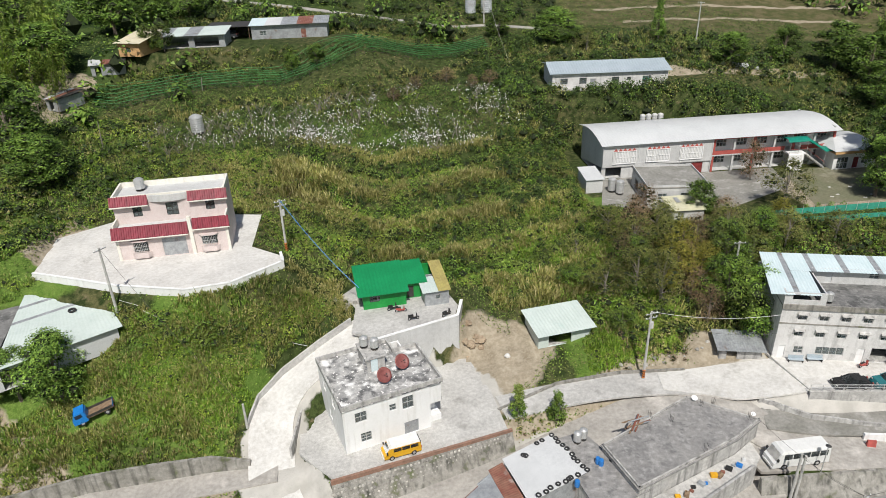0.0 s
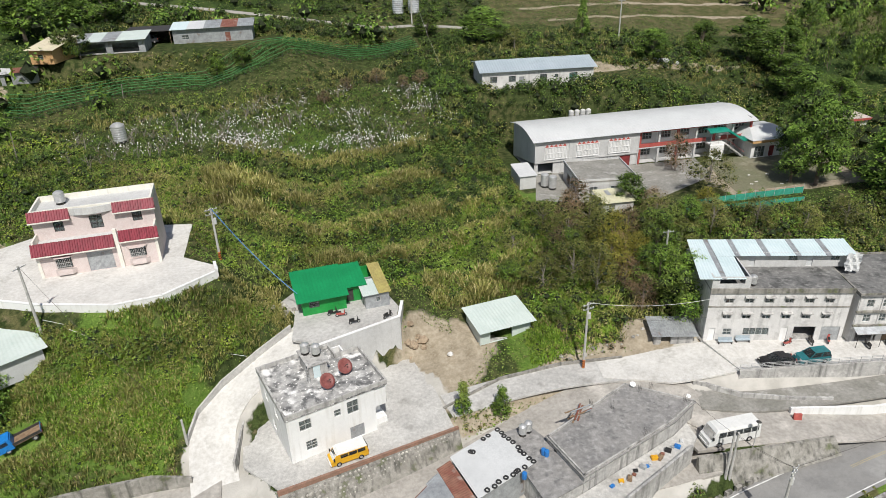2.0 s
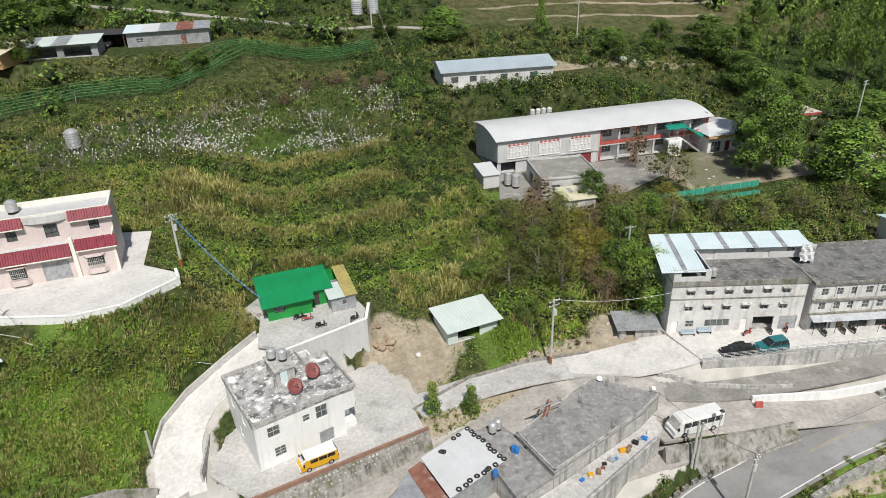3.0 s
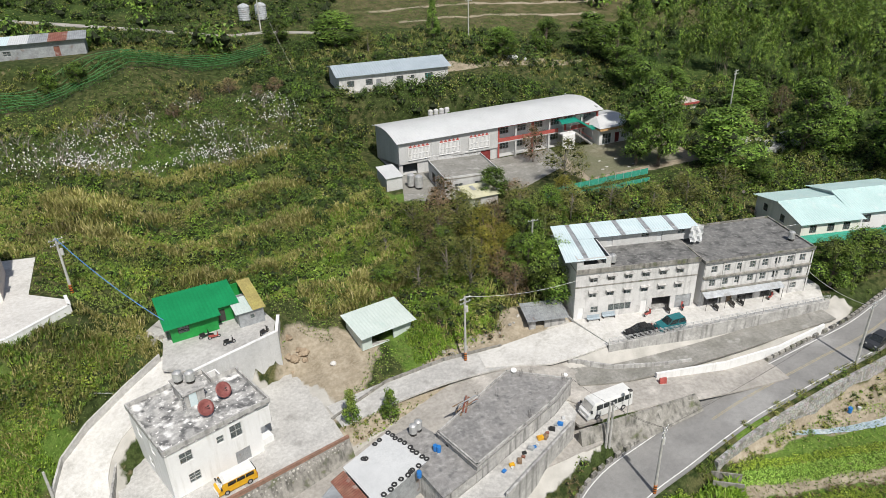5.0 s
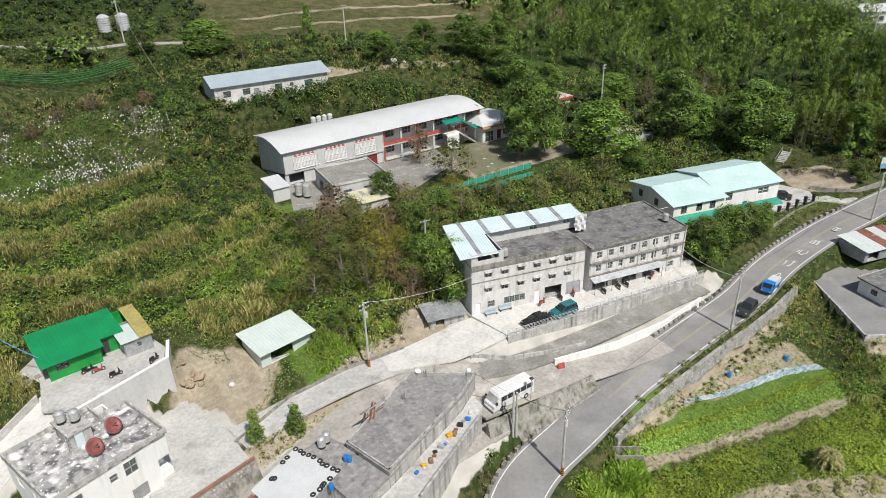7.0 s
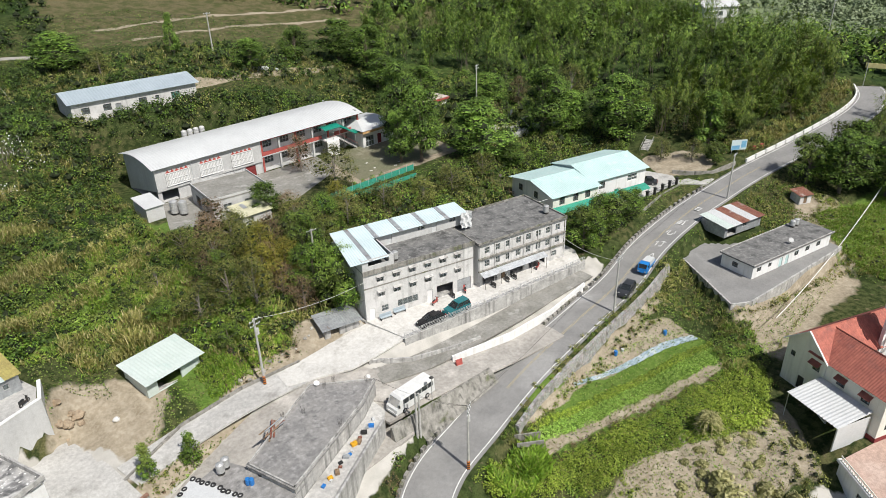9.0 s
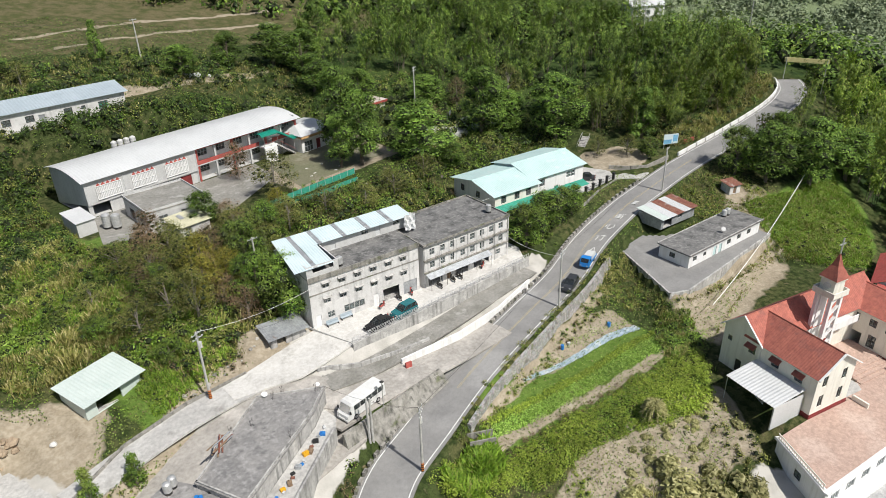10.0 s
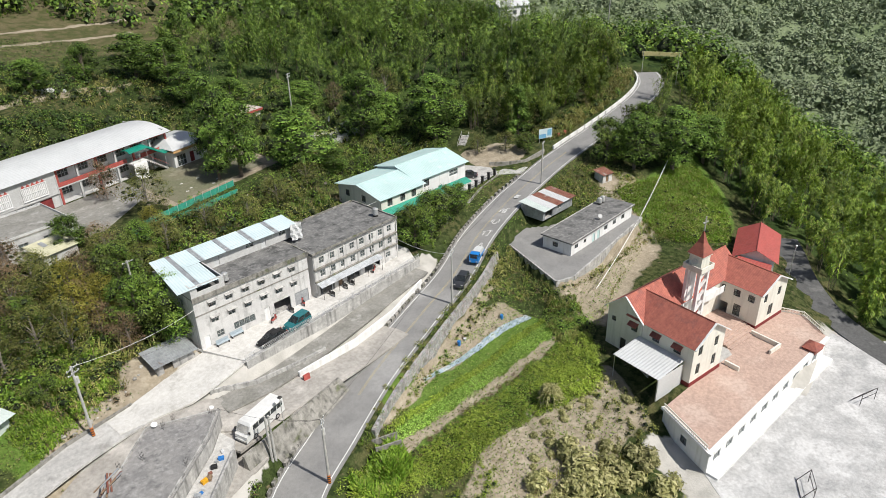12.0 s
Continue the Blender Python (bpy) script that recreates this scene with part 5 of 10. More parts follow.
    for k in range(5):
        part("awning_post", Geo().cyl(0.3 + 3.25 * k, -1.5, 0.04, 2.3, 0.04, 5), M["dark_metal"], th)
    steel_tank(base2 @ pose(16.6, 3.0, Ht + 0.25), r=0.5, h=1.1)
    for x in (2.6, 4.0):
        steel_tank(base2 @ pose(x, 10.6, Ht + 0.25), "dark weathered water tank", r=0.55, h=0.8, material="dark_metal")


apartments()


# ---- the school ----
def school():
    base = pose(31.6, 125.2, 10.04, 0, 0, 6.2)
    th = thing("school_building", base, "long two-storey school with a white metal roof and red-trimmed corridors", "school")
    L, D, E = 48.0, 13.5, 7.1
    part("end_wall", facade_mesh(22.4, 4.6, [], 0.25), M["pale_grey_wall"], th, "pale grey panelled upper wall", m=Matrix.Translation((0, 0, 2.5)))
    part("wall", facade_mesh(22.4, 2.5, [(0.8, 0, 3.2, 2.3, ""), (14.8, 0.6, 2.6, 1.6, ""), (18.4, 0, 2.4, 2.2, "")], 0.25), M["pale_grey_wall"], th, m=Matrix.Translation((0, 0.3, 0)))
    door(th, pose(18.4, 0.3, 0), 2.4, 2.2, "maroon")
    window(th, pose(14.8, 0.3, 0.6), 2.6, 1.6, 3, 1)
    part("gable_wall", Geo().add([(0, 0.25, 2.5), (0, D, 0), (0, D, E), (0, D / 2, E + 0.9), (0, 0.25, E), (0.25, 0.25, 2.5), (0.25, D, 0), (0.25, D, E), (0.25, D / 2, E + 0.9), (0.25, 0.25, E)],
                                 [(4, 3, 2, 1, 0), (5, 6, 7, 8, 9), (0, 1, 6, 5), (1, 2, 7, 6), (2, 3, 8, 7), (3, 4, 9, 8), (4, 0, 5, 9)]), M["pale_grey_wall"], th)
    part("wall", Geo().box(0, L, D - 0.25, D, 0, E).box(L - 0.25, L, 0.5, D - 0.25, 0, E + 0.6).box(0, L, 0.6, D - 0.3, 0, 0.1), M["pale_grey_wall"], th)
    for k in range(3):
        x = 2.0 + 6.8 * k
        pan = part("lattice_panel", Geo().box(x, x + 4.6, -0.1, -0.003, 3.2, 5.7), M["pale_grey_wall"], th, "white lattice panel under red triangles")
        part("panel_frame", Geo().box(x - 0.1, x + 4.7, -0.2, -0.1, 3.1, 3.25).box(x - 0.1, x + 4.7, -0.2, -0.1, 4.36, 4.48).box(x - 0.1, x + 4.7, -0.2, -0.1, 5.6, 5.72).box(x - 0.1, x + 0.05, -0.2, -0.1, 3.25, 5.6).box(x + 4.55, x + 4.7, -0.2, -0.1, 3.25, 5.6), M["white_wall"], pan)
        g = Geo()
        for i in range(14):
            g.box(x + 0.2 + 0.31 * i, x + 0.36 + 0.31 * i, -0.16, -0.1, 4.55, 5.45).box(x + 0.2 + 0.31 * i, x + 0.36 + 0.31 * i, -0.16, -0.1, 3.45, 4.3)
        part("slat", g, M["white_wall"], pan)
        for i in range(5):
            part("triangle", Geo().add([(x + 0.1 + 0.92 * i, -0.12, 5.72), (x + 0.9 + 0.92 * i, -0.12, 5.72), (x + 0.5 + 0.92 * i, -0.12, 6.25), (x + 0.1 + 0.92 * i, -0.004, 5.72), (x + 0.9 + 0.92 * i, -0.004, 5.72), (x + 0.5 + 0.92 * i, -0.004, 6.25)],
                                       [(0, 1, 2), (3, 5, 4), (0, 3, 4, 1), (1, 4, 5, 2), (2, 5, 3, 0)]), M["red_trim"], pan)
    # classroom half with open corridors
    x0 = 22.4
    part("wall", facade_mesh(L - x0 - 0.3, E, [w[:4] for z in (1.0, 4.4) for w in row(1.2, 4.3, 6, z, 2.8, 1.5, "")], 0.2), M["white_wall"], th, m=Matrix.Translation((x0, 2.4, 0)))
    for z in (1.0, 4.4):
        for k in range(6):
            window(th, pose(x0 + 1.2 + 4.3 * k, 2.4, z), 2.8, 1.5, 3, 1, "white_sheet")
    part("corridor_slab", Geo().box(x0, L + 2.0, 0, 2.38, 3.3, 3.55), M["pale_grey_wall"], th)
    part("corridor_rail", Geo().box(x0, 37.5, 0, 0.12, 3.56, 4.35), M["red_trim"], th, "red-painted corridor rail")
    part("corridor_rail", Geo().box(41.0, L + 2.0, 0, 0.12, 3.56, 4.35), M["red_trim"], th)
    part("red_band", Geo().box(x0, L - 0.2, 2.3, 2.395, 2.75, 3.25), M["red_trim"], th)
    part("red_band", Geo().box(x0, L, -0.05, 0.1, E - 0.42, E - 0.25), M["red_trim"], th)
    for k in range(7):
        part("column", Geo().box(x0 + 0.1 + 4.2 * k, x0 + 0.5 + 4.2 * k, 0.14, 0.5, 0, E - 0.25), M["red_trim" if k % 2 == 0 else "pale_grey_wall"], th)
    n = 8
    for k in range(n):
        a, b = k / n, (k + 1) / n
        ya, yb = -0.7 + (D / 2 + 0.7) * a, -0.7 + (D / 2 + 0.7) * b
        za, zb = E + 1.15 * math.sin(a * math.pi / 2), E + 1.15 * math.sin(b * math.pi / 2)
        part("roof_sheet", corrugated([(-0.6, ya, za), (L + 0.9, ya, za), (L + 0.9, yb, zb), (-0.6, yb, zb)], 0.6, 0.03), M["white_sheet"], th, "white curved metal roof sheet")
        part("roof_sheet", corrugated([(L + 0.9, D - ya, za), (-0.6, D - ya, za), (-0.6, D - yb, zb), (L + 0.9, D - yb, zb)], 0.6, 0.03), M["white_sheet"], th, "white curved metal roof sheet")
    part("downpipe", Geo().cyl(7.2, -0.08, 2.4, E, 0.06, 6), M["white_sheet"], th)
    part("downpipe", Geo().cyl(22.2, -0.08, 0, E, 0.06, 6), M["white_sheet"], th)
    # covered stair
    st = thing("covered_stair", base @ pose(37.2, -0.2, 0), "outdoor stair under a green curved awning beside the school", "stair")
    part("landing", Geo().box(0, 3.6, -2.0, -0.02, 3.3, 3.55).box(0, 3.2, -2.2, -2.0, 0, 3.3), M["white_wall"], st)
    g = Geo()
    for k in range(11):
        g.box(3.6 + 0.42 * k, 4.02 + 0.42 * k, -1.9, -0.2, 3.3 - 0.3 * (k + 1), 3.3 - 0.3 * k)
    part("step", g, M["old_concrete"], st)
    g = Geo()
    for k in range(6):
        a, b = math.pi * k / 6, math.pi * (k + 1) / 6
        for xa, xb, za, zb in ((-0.6, 3.8, 6.0, 6.0), (3.8, 7.6, 6.0, 3.6), (7.6, 10.4, 3.6, 3.6)):
            ya, yb, ha, hb = -1.0 - 1.3 * math.cos(a), -1.0 - 1.3 * math.cos(b), 0.55 * math.sin(a), 0.55 * math.sin(b)
            g.slab([(xa, ya, za + ha), (xb, ya, zb + ha), (xb, yb, zb + hb), (xa, yb, za + hb)], 0.05)
    part("awning", g, mat("teal_awning", (0.01, 0.24, 0.17), (0.01, 0.2, 0.14), 0.5, 0.4), st, "green curved awning")
    for x in (0.0, 1.8, 3.6):
        part("post", Geo().cyl(x, -2.1, 3.5, 6.0, 0.04, 5), M["steel"], st)
    for x in (7.8, 10.2):
        part("post", Geo().cyl(x, -2.1, 0, 3.6, 0.04, 5), M["steel"], st)
    part("handrail", Geo().tube([(0, -2.1, 4.4), (3.6, -2.1, 4.4), (8.2, -2.1, 1.1)], 0.04, 5), M["red_trim"], st)
    # end wing with hipped roof
    wing = thing("school_wing", base @ pose(46.2, -3.4, 0, 0, 0, 0), "single-storey school wing with a white hipped roof", "school")
    shell(wing, 9.0, 10.0, 3.5, "white_wall", front=[(0.8, 0.05, 2.4, 2.4, "w21_white_sheet"), (4.2, 0.05, 1.2, 2.3, "door_maroon"), (6.0, 0.9, 2.2, 1.4, "w21_white_sheet")])
    part("fascia", Geo().box(-0.6, 9.8, -0.9, -0.75, 3.45, 4.05).box(-0.6, 9.8, -0.75, 10.6, 3.5, 3.6), M["orange_wall"], wing, "orange fascia band")
    part("roof", Geo().add([(-0.7, -1.0, 4.05), (9.9, -1.0, 4.05), (9.9, 10.8, 4.05), (-0.7, 10.8, 4.05), (1.6, 4.0, 5.6), (7.4, 4.0, 5.6)], [(0, 1, 5, 4), (1, 2, 5), (2, 3, 4, 5), (3, 0, 4), (3, 2, 1, 0)]), M["white_sheet"], wing)
    # flat-roofed annex with sheds
    an = thing("annex", pose(36.6, 111.8, 10.04, 0, 0, -1), "low concrete annex with a flat grey roof", "building")
    shell(an, 11.0, 10.6, 3.4, "pale_grey_wall", front=[(2, 1.2, 1.6, 1.2, "w11_steel"), (6, 1.2, 1.6, 1.2, "w11_steel")], left=[(2, 0.1, 2.4, 2.2, "open"), (7, 1.2, 1.6, 1.2, "w11_steel")])
    part("roof", Geo().box(-0.1, 11.1, -0.1, 10.7, 3.4, 3.6), M["yard_concrete"], an, "grey concrete flat roof")
    parapet(an, 11.2, 10.8, 3.6, 0.35, "pale_grey_wall", 0.15, at=pose(-0.1, -0.1, 0))
    g = Geo()
    for k in range(7):
        g.cyl(0.2 + 1.7 * k, 10.4, 3.9, 4.6, 0.03, 4)
    g.tube([(0.2, 10.4, 4.6), (10.6, 10.4, 4.6)], 0.03, 4)
    part("roof_rail", g, M["steel"], an)
    sh = thing("garden_shed", pose(39.3, 105.6, 9.4, 0, 0, 4), "small shed with a yellowed sheet roof", "shed")
    shell(sh, 5.6, 4.6, 2.4, "pale_grey_wall", front=[(1, 1.0, 1.2, 0.9, "w11_steel")])
    part("roof", corrugated([(-0.3, -0.4, 2.45), (5.9, -0.4, 2.45), (5.9, 5.0, 3.0), (-0.3, 5.0, 3.0)], 0.35), mat("straw_sheet", (0.62, 0.6, 0.42), (0.55, 0.53, 0.38), 0.5, 0.6), sh)
    part("skylight", Geo().slab([(1.6, 2.4, 2.85), (2.4, 2.4, 2.85), (2.4, 4.2, 3.02), (1.6, 4.2, 3.02)], 0.02), M["grey_sheet"], sh)
    hut = thing("side_hut", pose(27.2, 118.6, 10.04, 0, 0, 6), "pale lean-to hut beside the school", "shed")
    shell(hut, 3.2, 5.4, 2.7, "pale_grey_wall")
    part("roof", Geo().slab([(-0.2, -0.3, 2.75), (3.4, -0.3, 2.75), (3.4, 5.6, 3.3), (-0.2, 5.6, 3.3)], 0.08), M["white_sheet"], hut)
    for x, y in ((32.2, 119.2), (33.4, 117.9)):
        steel_tank(pose(x, y, 10.04), r=0.75, h=2.2)
    for k in range(4):
        steel_tank(pose(44.0 + 1.35 * k, 143.2 + 0.15 * k, 13.4), "tall pale water tank behind the school roof", r=0.6, h=3.6, legs=0.6, material="pale_grey_wall")


school()


# ---- the long grey house on the slope ----
def grey_house():
    th = thing("house", pose(25.2, 149.8, 22, 0, 0, 1.2), "long single-storey grey house with a blue-grey metal roof", "house")
    L, D = 25.6, 11
    shell(th, L, D, 3.7, "grey_wall", front=[(1.8, 1.1, 1.6, 1.3, "w11_dark_metal"), (6.0, 1.1, 1.6, 1.3, "w11_dark_metal"), (8.4, 0.05, 1.2, 2.1, "door_grey_sheet"), (13.2, 1.1, 1.6, 1.3, "w11_dark_metal"), (16.6, 1.5, 0.8, 0.8, "w00_dark_metal"), (20.0, 1.1, 1.8, 1.3, "w21_teal_net")])
    gable_roof(th, 0, L, 0, D, 3.7, 4.9, "blue_grey_sheet", over=0.7, ends="grey_wall", wave=0.6)
    part("porch_slab", Geo().box(0, L, -1.6, -0.02, -0.4, 0.05), M["old_concrete"], th)
    part("white_side", Geo().box(-0.06, -0.004, 2.0, 6.0, 0, 3.0), M["pale_concrete"], th)


grey_house()


# ---- the hall with the aqua roofs ----
def hall():
    th = thing("hall", pose(90.2, 80.2, 4.04, 0, 0, -8.7), "cream two-storey hall with pale aqua metal roofs", "house")
    E = 5.0
    shell(th, 11.2, 13.2, E, "cream_wall", floors=2, front=[(1.6, 2.9, 1.3, 1.5, "w11_dark_metal"), (5.0, 2.9, 1.3, 1.5, "w11_dark_metal"), (8.0, 2.9, 1.3, 1.5, "w11_dark_metal"), (2.0, 0.3, 1.6, 1.6, "w21_white_sheet"), (6.5, 0.1, 1.2, 2.0, "door_teal_net")],
          left=[(2, 2.9, 1.3, 1.4, "w11_dark_metal"), (7, 2.9, 1.3, 1.4, "w11_dark_metal")])
    gable_roof(th, 0, 11.2, 0, 13.2, E, E + 1.3, "aqua_sheet", over=0.6, ends="cream_wall", wave=0.45)
    at = pose(11.25, 1.6, 0)
    shell(th, 14.4, 12.4, E + 0.3, "white_wall", floors=2, at=at, front=[(1.8, 3.0, 1.5, 1.5, "w11_dark_metal"), (2.0, 0.3, 1.8, 1.6, "w21_white_sheet"), (6.0, 0.1, 1.2, 2.0, "door_teal_net"), (9.4, 3.1, 2.6, 1.3, "w11_white_wall")])
    gable_roof(th, 0, 14.4, 0, 12.4, E + 0.3, E + 1.8, "aqua_sheet", over=0.6, ends="white_wall", at=at, wave=0.45)
    part("lean_to", corrugated([(-0.3, -1.9, 2.0), (24, -1.9, 2.0), (24, -0.03, 2.6), (-0.3, -0.03, 2.6)], 0.35), M["teal_net"], th, "green sheet canopy along the ground floor")
    for k in range(7):
        part("post", Geo().cyl(0.2 + 3.9 * k, -1.7, 0, 2.05, 0.05, 5), M["teal_net"], th)
    dish = thing("satellite_dish", pose(92.8, 97.5, 5.2), "pale satellite dish above the bushes", "satellite dish")
    part("mast", Geo().cyl(0, 0, 0, 2.6, 0.05, 6), M["dark_metal"], dish)
    part("dish", Geo().tube([(0, 0, 0), (0, 0, 0.15), (0, 0, 0.35)], [0.06, 0.2, 0.3], 14), M["pale_bark"], dish, m=pose(0, -0.15, 2.7, 75, 0, -60))


hall()


# ---- the low flat-roofed house and the tin shack across the road ----
def flat_house():
    base = pose(105.8, 47.3, -0.96, 0, 0, -6.8)
    th = thing("house", base, "low white house with a black flat roof and aqua doors", "house")
    L, D = 23.2, 6.4
    shell(th, L, D, 2.8, "white_wall", front=[(1.2, 1.2, 1.2, 0.9, "w11_dark_metal"), (4.4, 1.2, 0.9, 0.8, "w11_dark_metal"), (7.6, 0.05, 1.0, 2.0, "door_aqua_sheet"), (9.4, 0.05, 1.0, 2.0, "door_aqua_sheet"), (12.0, 1.1, 1.3, 1.0, "w11_dark_metal"), (15.4, 1.1, 1.3, 1.0, "w11_dark_metal"), (18.8, 1.1, 1.3, 1.0, "w11_dark_metal")],
          left=[(2, 1.1, 1.2, 1.0, "w11_dark_metal")])
    part("roof", Geo().box(-0.4, L + 0.4, -0.4, D + 0.3, 2.8, 3.05), M["dark_roof"], th, "blackened flat roof")
    part("parapet", Geo().box(-0.4, L + 0.4, -0.4, -0.25, 3.05, 3.2).box(-0.4, L + 0.4, D + 0.15, D + 0.3, 3.05, 3.2), M["old_concrete"], th)
    for x in (19.0, 20.2):
        steel_tank(base @ pose(x, 5.4, 3.05), r=0.5, h=1.0)
    vent = thing("satellite_dish", base @ pose(12.4, 1.4, 3.05), "small round dish on the flat roof", "satellite dish")
    part("mast", Geo().cyl(0, 0, 0, 0.7, 0.04, 5), M["dark_metal"], vent)
    part("dish", Geo().tube([(0, 0, 0), (0, 0, 0.1), (0, 0, 0.2)], [0.1, 0.35, 0.45], 12), M["pale_grey_wall"], vent, m=pose(0, 0, 0.7, 50, 0, -40))
    sh = thing("shack", pose(114.2, 57.8, 0.6, 0, 0, -8), "tin shack with patched rusty and pale roof sheets", "shed")
    shell(sh, 10.6, 5.6, 2.3, "grey_sheet", front=[(0.8, 0.05, 2.6, 1.9, "open"), (5.2, 1.0, 1.3, 0.9, "w11_steel")])
    for k, m_ in enumerate(("mint_sheet", "white_sheet", "rust_sheet", "white_sheet", "rust_sheet")):
        part("roof_sheet", corrugated([(-0.4 + 2.25 * k, -0.7, 2.35 + 0.02 * k), (1.85 + 2.25 * k, -0.7, 2.35 + 0.02 * k), (1.85 + 2.25 * k, 6.0, 2.9 + 0.02 * k), (-0.4 + 2.25 * k, 6.0, 2.9 + 0.02 * k)], 0.3), M[m_], sh)
    hut = thing("shed", pose(139.0, 55.6, 1.0, 0, 0, -20), "small hut with a rusty red roof beside the field", "shed")
    shell(hut, 3.0, 2.6, 2.0, "grey_wall", front=[(1, 0.05, 0.9, 1.8, "door_wood")])
    part("roof", corrugated([(-0.3, -0.4, 2.0), (3.3, -0.4, 2.0), (3.3, 3.0, 2.5), (-0.3, 3.0, 2.5)], 0.3), M["rust_sheet"], hut)


flat_house()


# ---- the church ----
def church():
    base = pose(85.8, 18.1, -5.46, 0, 0, -17)
    th = thing("church", base, "cream church with red tile roofs, maroon plinth and a slim tower", "church")

    def tiled(x0, x1, y0, y1, eave, ridge, along, at=None, over=0.5):
        """A gable roof of tile columns; ridge along x or y."""
        at = at if at is not None else Matrix()
        if along == "y":
            at, (x0, x1, y0, y1) = at @ pose(0, 0, 0, 0, 0, 90), (y0, y1, -x1, -x0)
        roof = gable_roof(th, x0, x1, y0, y1, eave, ridge, "red_tile", at=at, over=over, ends="cream_wall", wave=0.36)
        part("verge", Geo().slab([(x0 - over - 0.1, y0 - over, eave - (ridge - eave) * over / ((y1 - y0) / 2) + 0.12), (x0 - over + 0.15, y0 - over, eave - (ridge - eave) * over / ((y1 - y0) / 2) + 0.12), (x0 - over + 0.15, (y0 + y1) / 2, ridge + 0.14), (x0 - over - 0.1, (y0 + y1) / 2, ridge + 0.14)], 0.2)
             .slab([(x0 - over - 0.1, y1 + over, eave - (ridge - eave) * over / ((y1 - y0) / 2) + 0.12), (x0 - over + 0.15, y1 + over, eave - (ridge - eave) * over / ((y1 - y0) / 2) + 0.12), (x0 - over + 0.15, (y0 + y1) / 2, ridge + 0.14), (x0 - over - 0.1, (y0 + y1) / 2, ridge + 0.14)], 0.2), M["white_wall"], roof)
        return roof

    E = 7.3
    shell(th, 7.8, 9.0, E, "cream_wall", floors=2, front=[(1.2, 1.6, 1.0, 1.9, "w11_dark_metal"), (5.2, 1.6, 1.0, 1.9, "w11_dark_metal"), (1.2, 5.0, 1.0, 1.7, "w11_dark_metal"), (5.2, 5.0, 1.0, 1.7, "w11_dark_metal")],
          left=[(1.6, 4.6, 1.3, 1.2, "w11_dark_metal"), (5.4, 4.6, 1.3, 1.2, "w11_dark_metal"), (5.6, 1.4, 1.0, 1.0, "w11_dark_metal")], right=[(2, 4.6, 1.2, 1.6, "w11_dark_metal")])
    tiled(0, 7.8, 0, 11.5, E, E + 2.6, "y")
    at = pose(21.4, 2.0, 0)
    shell(th, 8.2, 9.0, 7.0, "cream_wall", floors=2, at=at, front=[(1.2, 4.6, 1.0, 1.6, "w11_dark_metal"), (5.4, 4.6, 1.0, 1.6, "w11_dark_metal"), (3.2, 1.4, 1.4, 2.2, "w11_dark_metal")],
          left=[(1.2, 0.1, 2.2, 2.6, "open"), (4.4, 1.0, 1.3, 2.2, "w11_dark_metal"), (1.2, 4.6, 1.2, 1.3, "w11_dark_metal"), (4.0, 4.6, 1.2, 1.3, "w11_dark_metal"), (6.6, 4.6, 1.2, 1.3, "w11_dark_metal")])
    tiled(21.4, 29.6, 2.0, 11.5, 7.0, 9.1, "y")
    shell(th, 26.0, 6.6, E, "cream_wall", floors=2, at=pose(-0.2, 9.02, 0), left=[(0.6, 4.6, 0.8, 0.9, "w11_dark_metal"), (2.6, 0.1, 1.1, 2.2, "door_dark_metal"), (4.4, 4.6, 1.2, 1.2, "w11_dark_metal")],
          front=[(9.5, 0.1, 2.4, 3.0, "door_maroon"), (13.6, 0.1, 2.4, 3.0, "door_maroon"), (10, 4.8, 1.4, 1.8, "w11_dark_metal"), (14, 4.8, 1.4, 1.8, "w11_dark_metal")])
    tiled(-0.2, 25.8, 9.0, 15.6, E, E + 2.9, "x")
    for box_ in ((-0.06, 7.86, -0.07, -0.004), (-0.07, -0.004, -0.05, 9.0), (21.34, 29.66, 1.93, 1.996), (21.33, 21.396, 2.0, 9.0), (7.804, 7.87, 0, 9.0)):
        part("plinth", Geo().box(*box_, 0, 0.7), M["maroon"], th, "maroon painted plinth")
    hood = shared("hood", lambda: Geo().slab([(-0.2, -0.7, -0.25), (1.5, -0.7, -0.25), (1.5, 0, 0.25), (-0.2, 0, 0.25)], 0.08).data("window_hood", M["red_tile"]))
    for y in (2.5, 6.3):
        part("window_hood", hood, None, th, m=pose(-0.004, y + 0.8, 6.0, 0, 0, -90))
    part("window_hood", hood, None, th, m=pose(-0.204, 11.2, 6.0, 0, 0, -90))
    # tower
    tw = part("tower", Geo().box(-1.0, -0.62, -1.0, -0.62, 0, 11.2).box(0.62, 1.0, -1.0, -0.62, 0, 11.2).box(-1.0, -0.62, 0.62, 1.0, 0, 11.2).box(0.62, 1.0, 0.62, 1.0, 0, 11.2)
              .box(-0.62, 0.62, 0.5, 0.9, 0, 11.2), M["white_wall"], th, "slim white open tower", m=pose(10.9, 7.9, 0, 0, 0, 0) @ Matrix.Diagonal((1.3, 1.3, 1.16, 1)))
    g = Geo()
    for k in range(6):
        z = 1.6 + 1.7 * k
        g.hexa([(-0.7, -0.98, z), (0.7, -0.98, z + 1.2), (0.7, -0.7, z + 1.2), (-0.7, -0.7, z), (-0.7, -0.98, z + 0.28), (0.7, -0.98, z + 1.48), (0.7, -0.7, z + 1.48), (-0.7, -0.7, z + 0.28)])
    part("brace", g, M["white_wall"], tw)
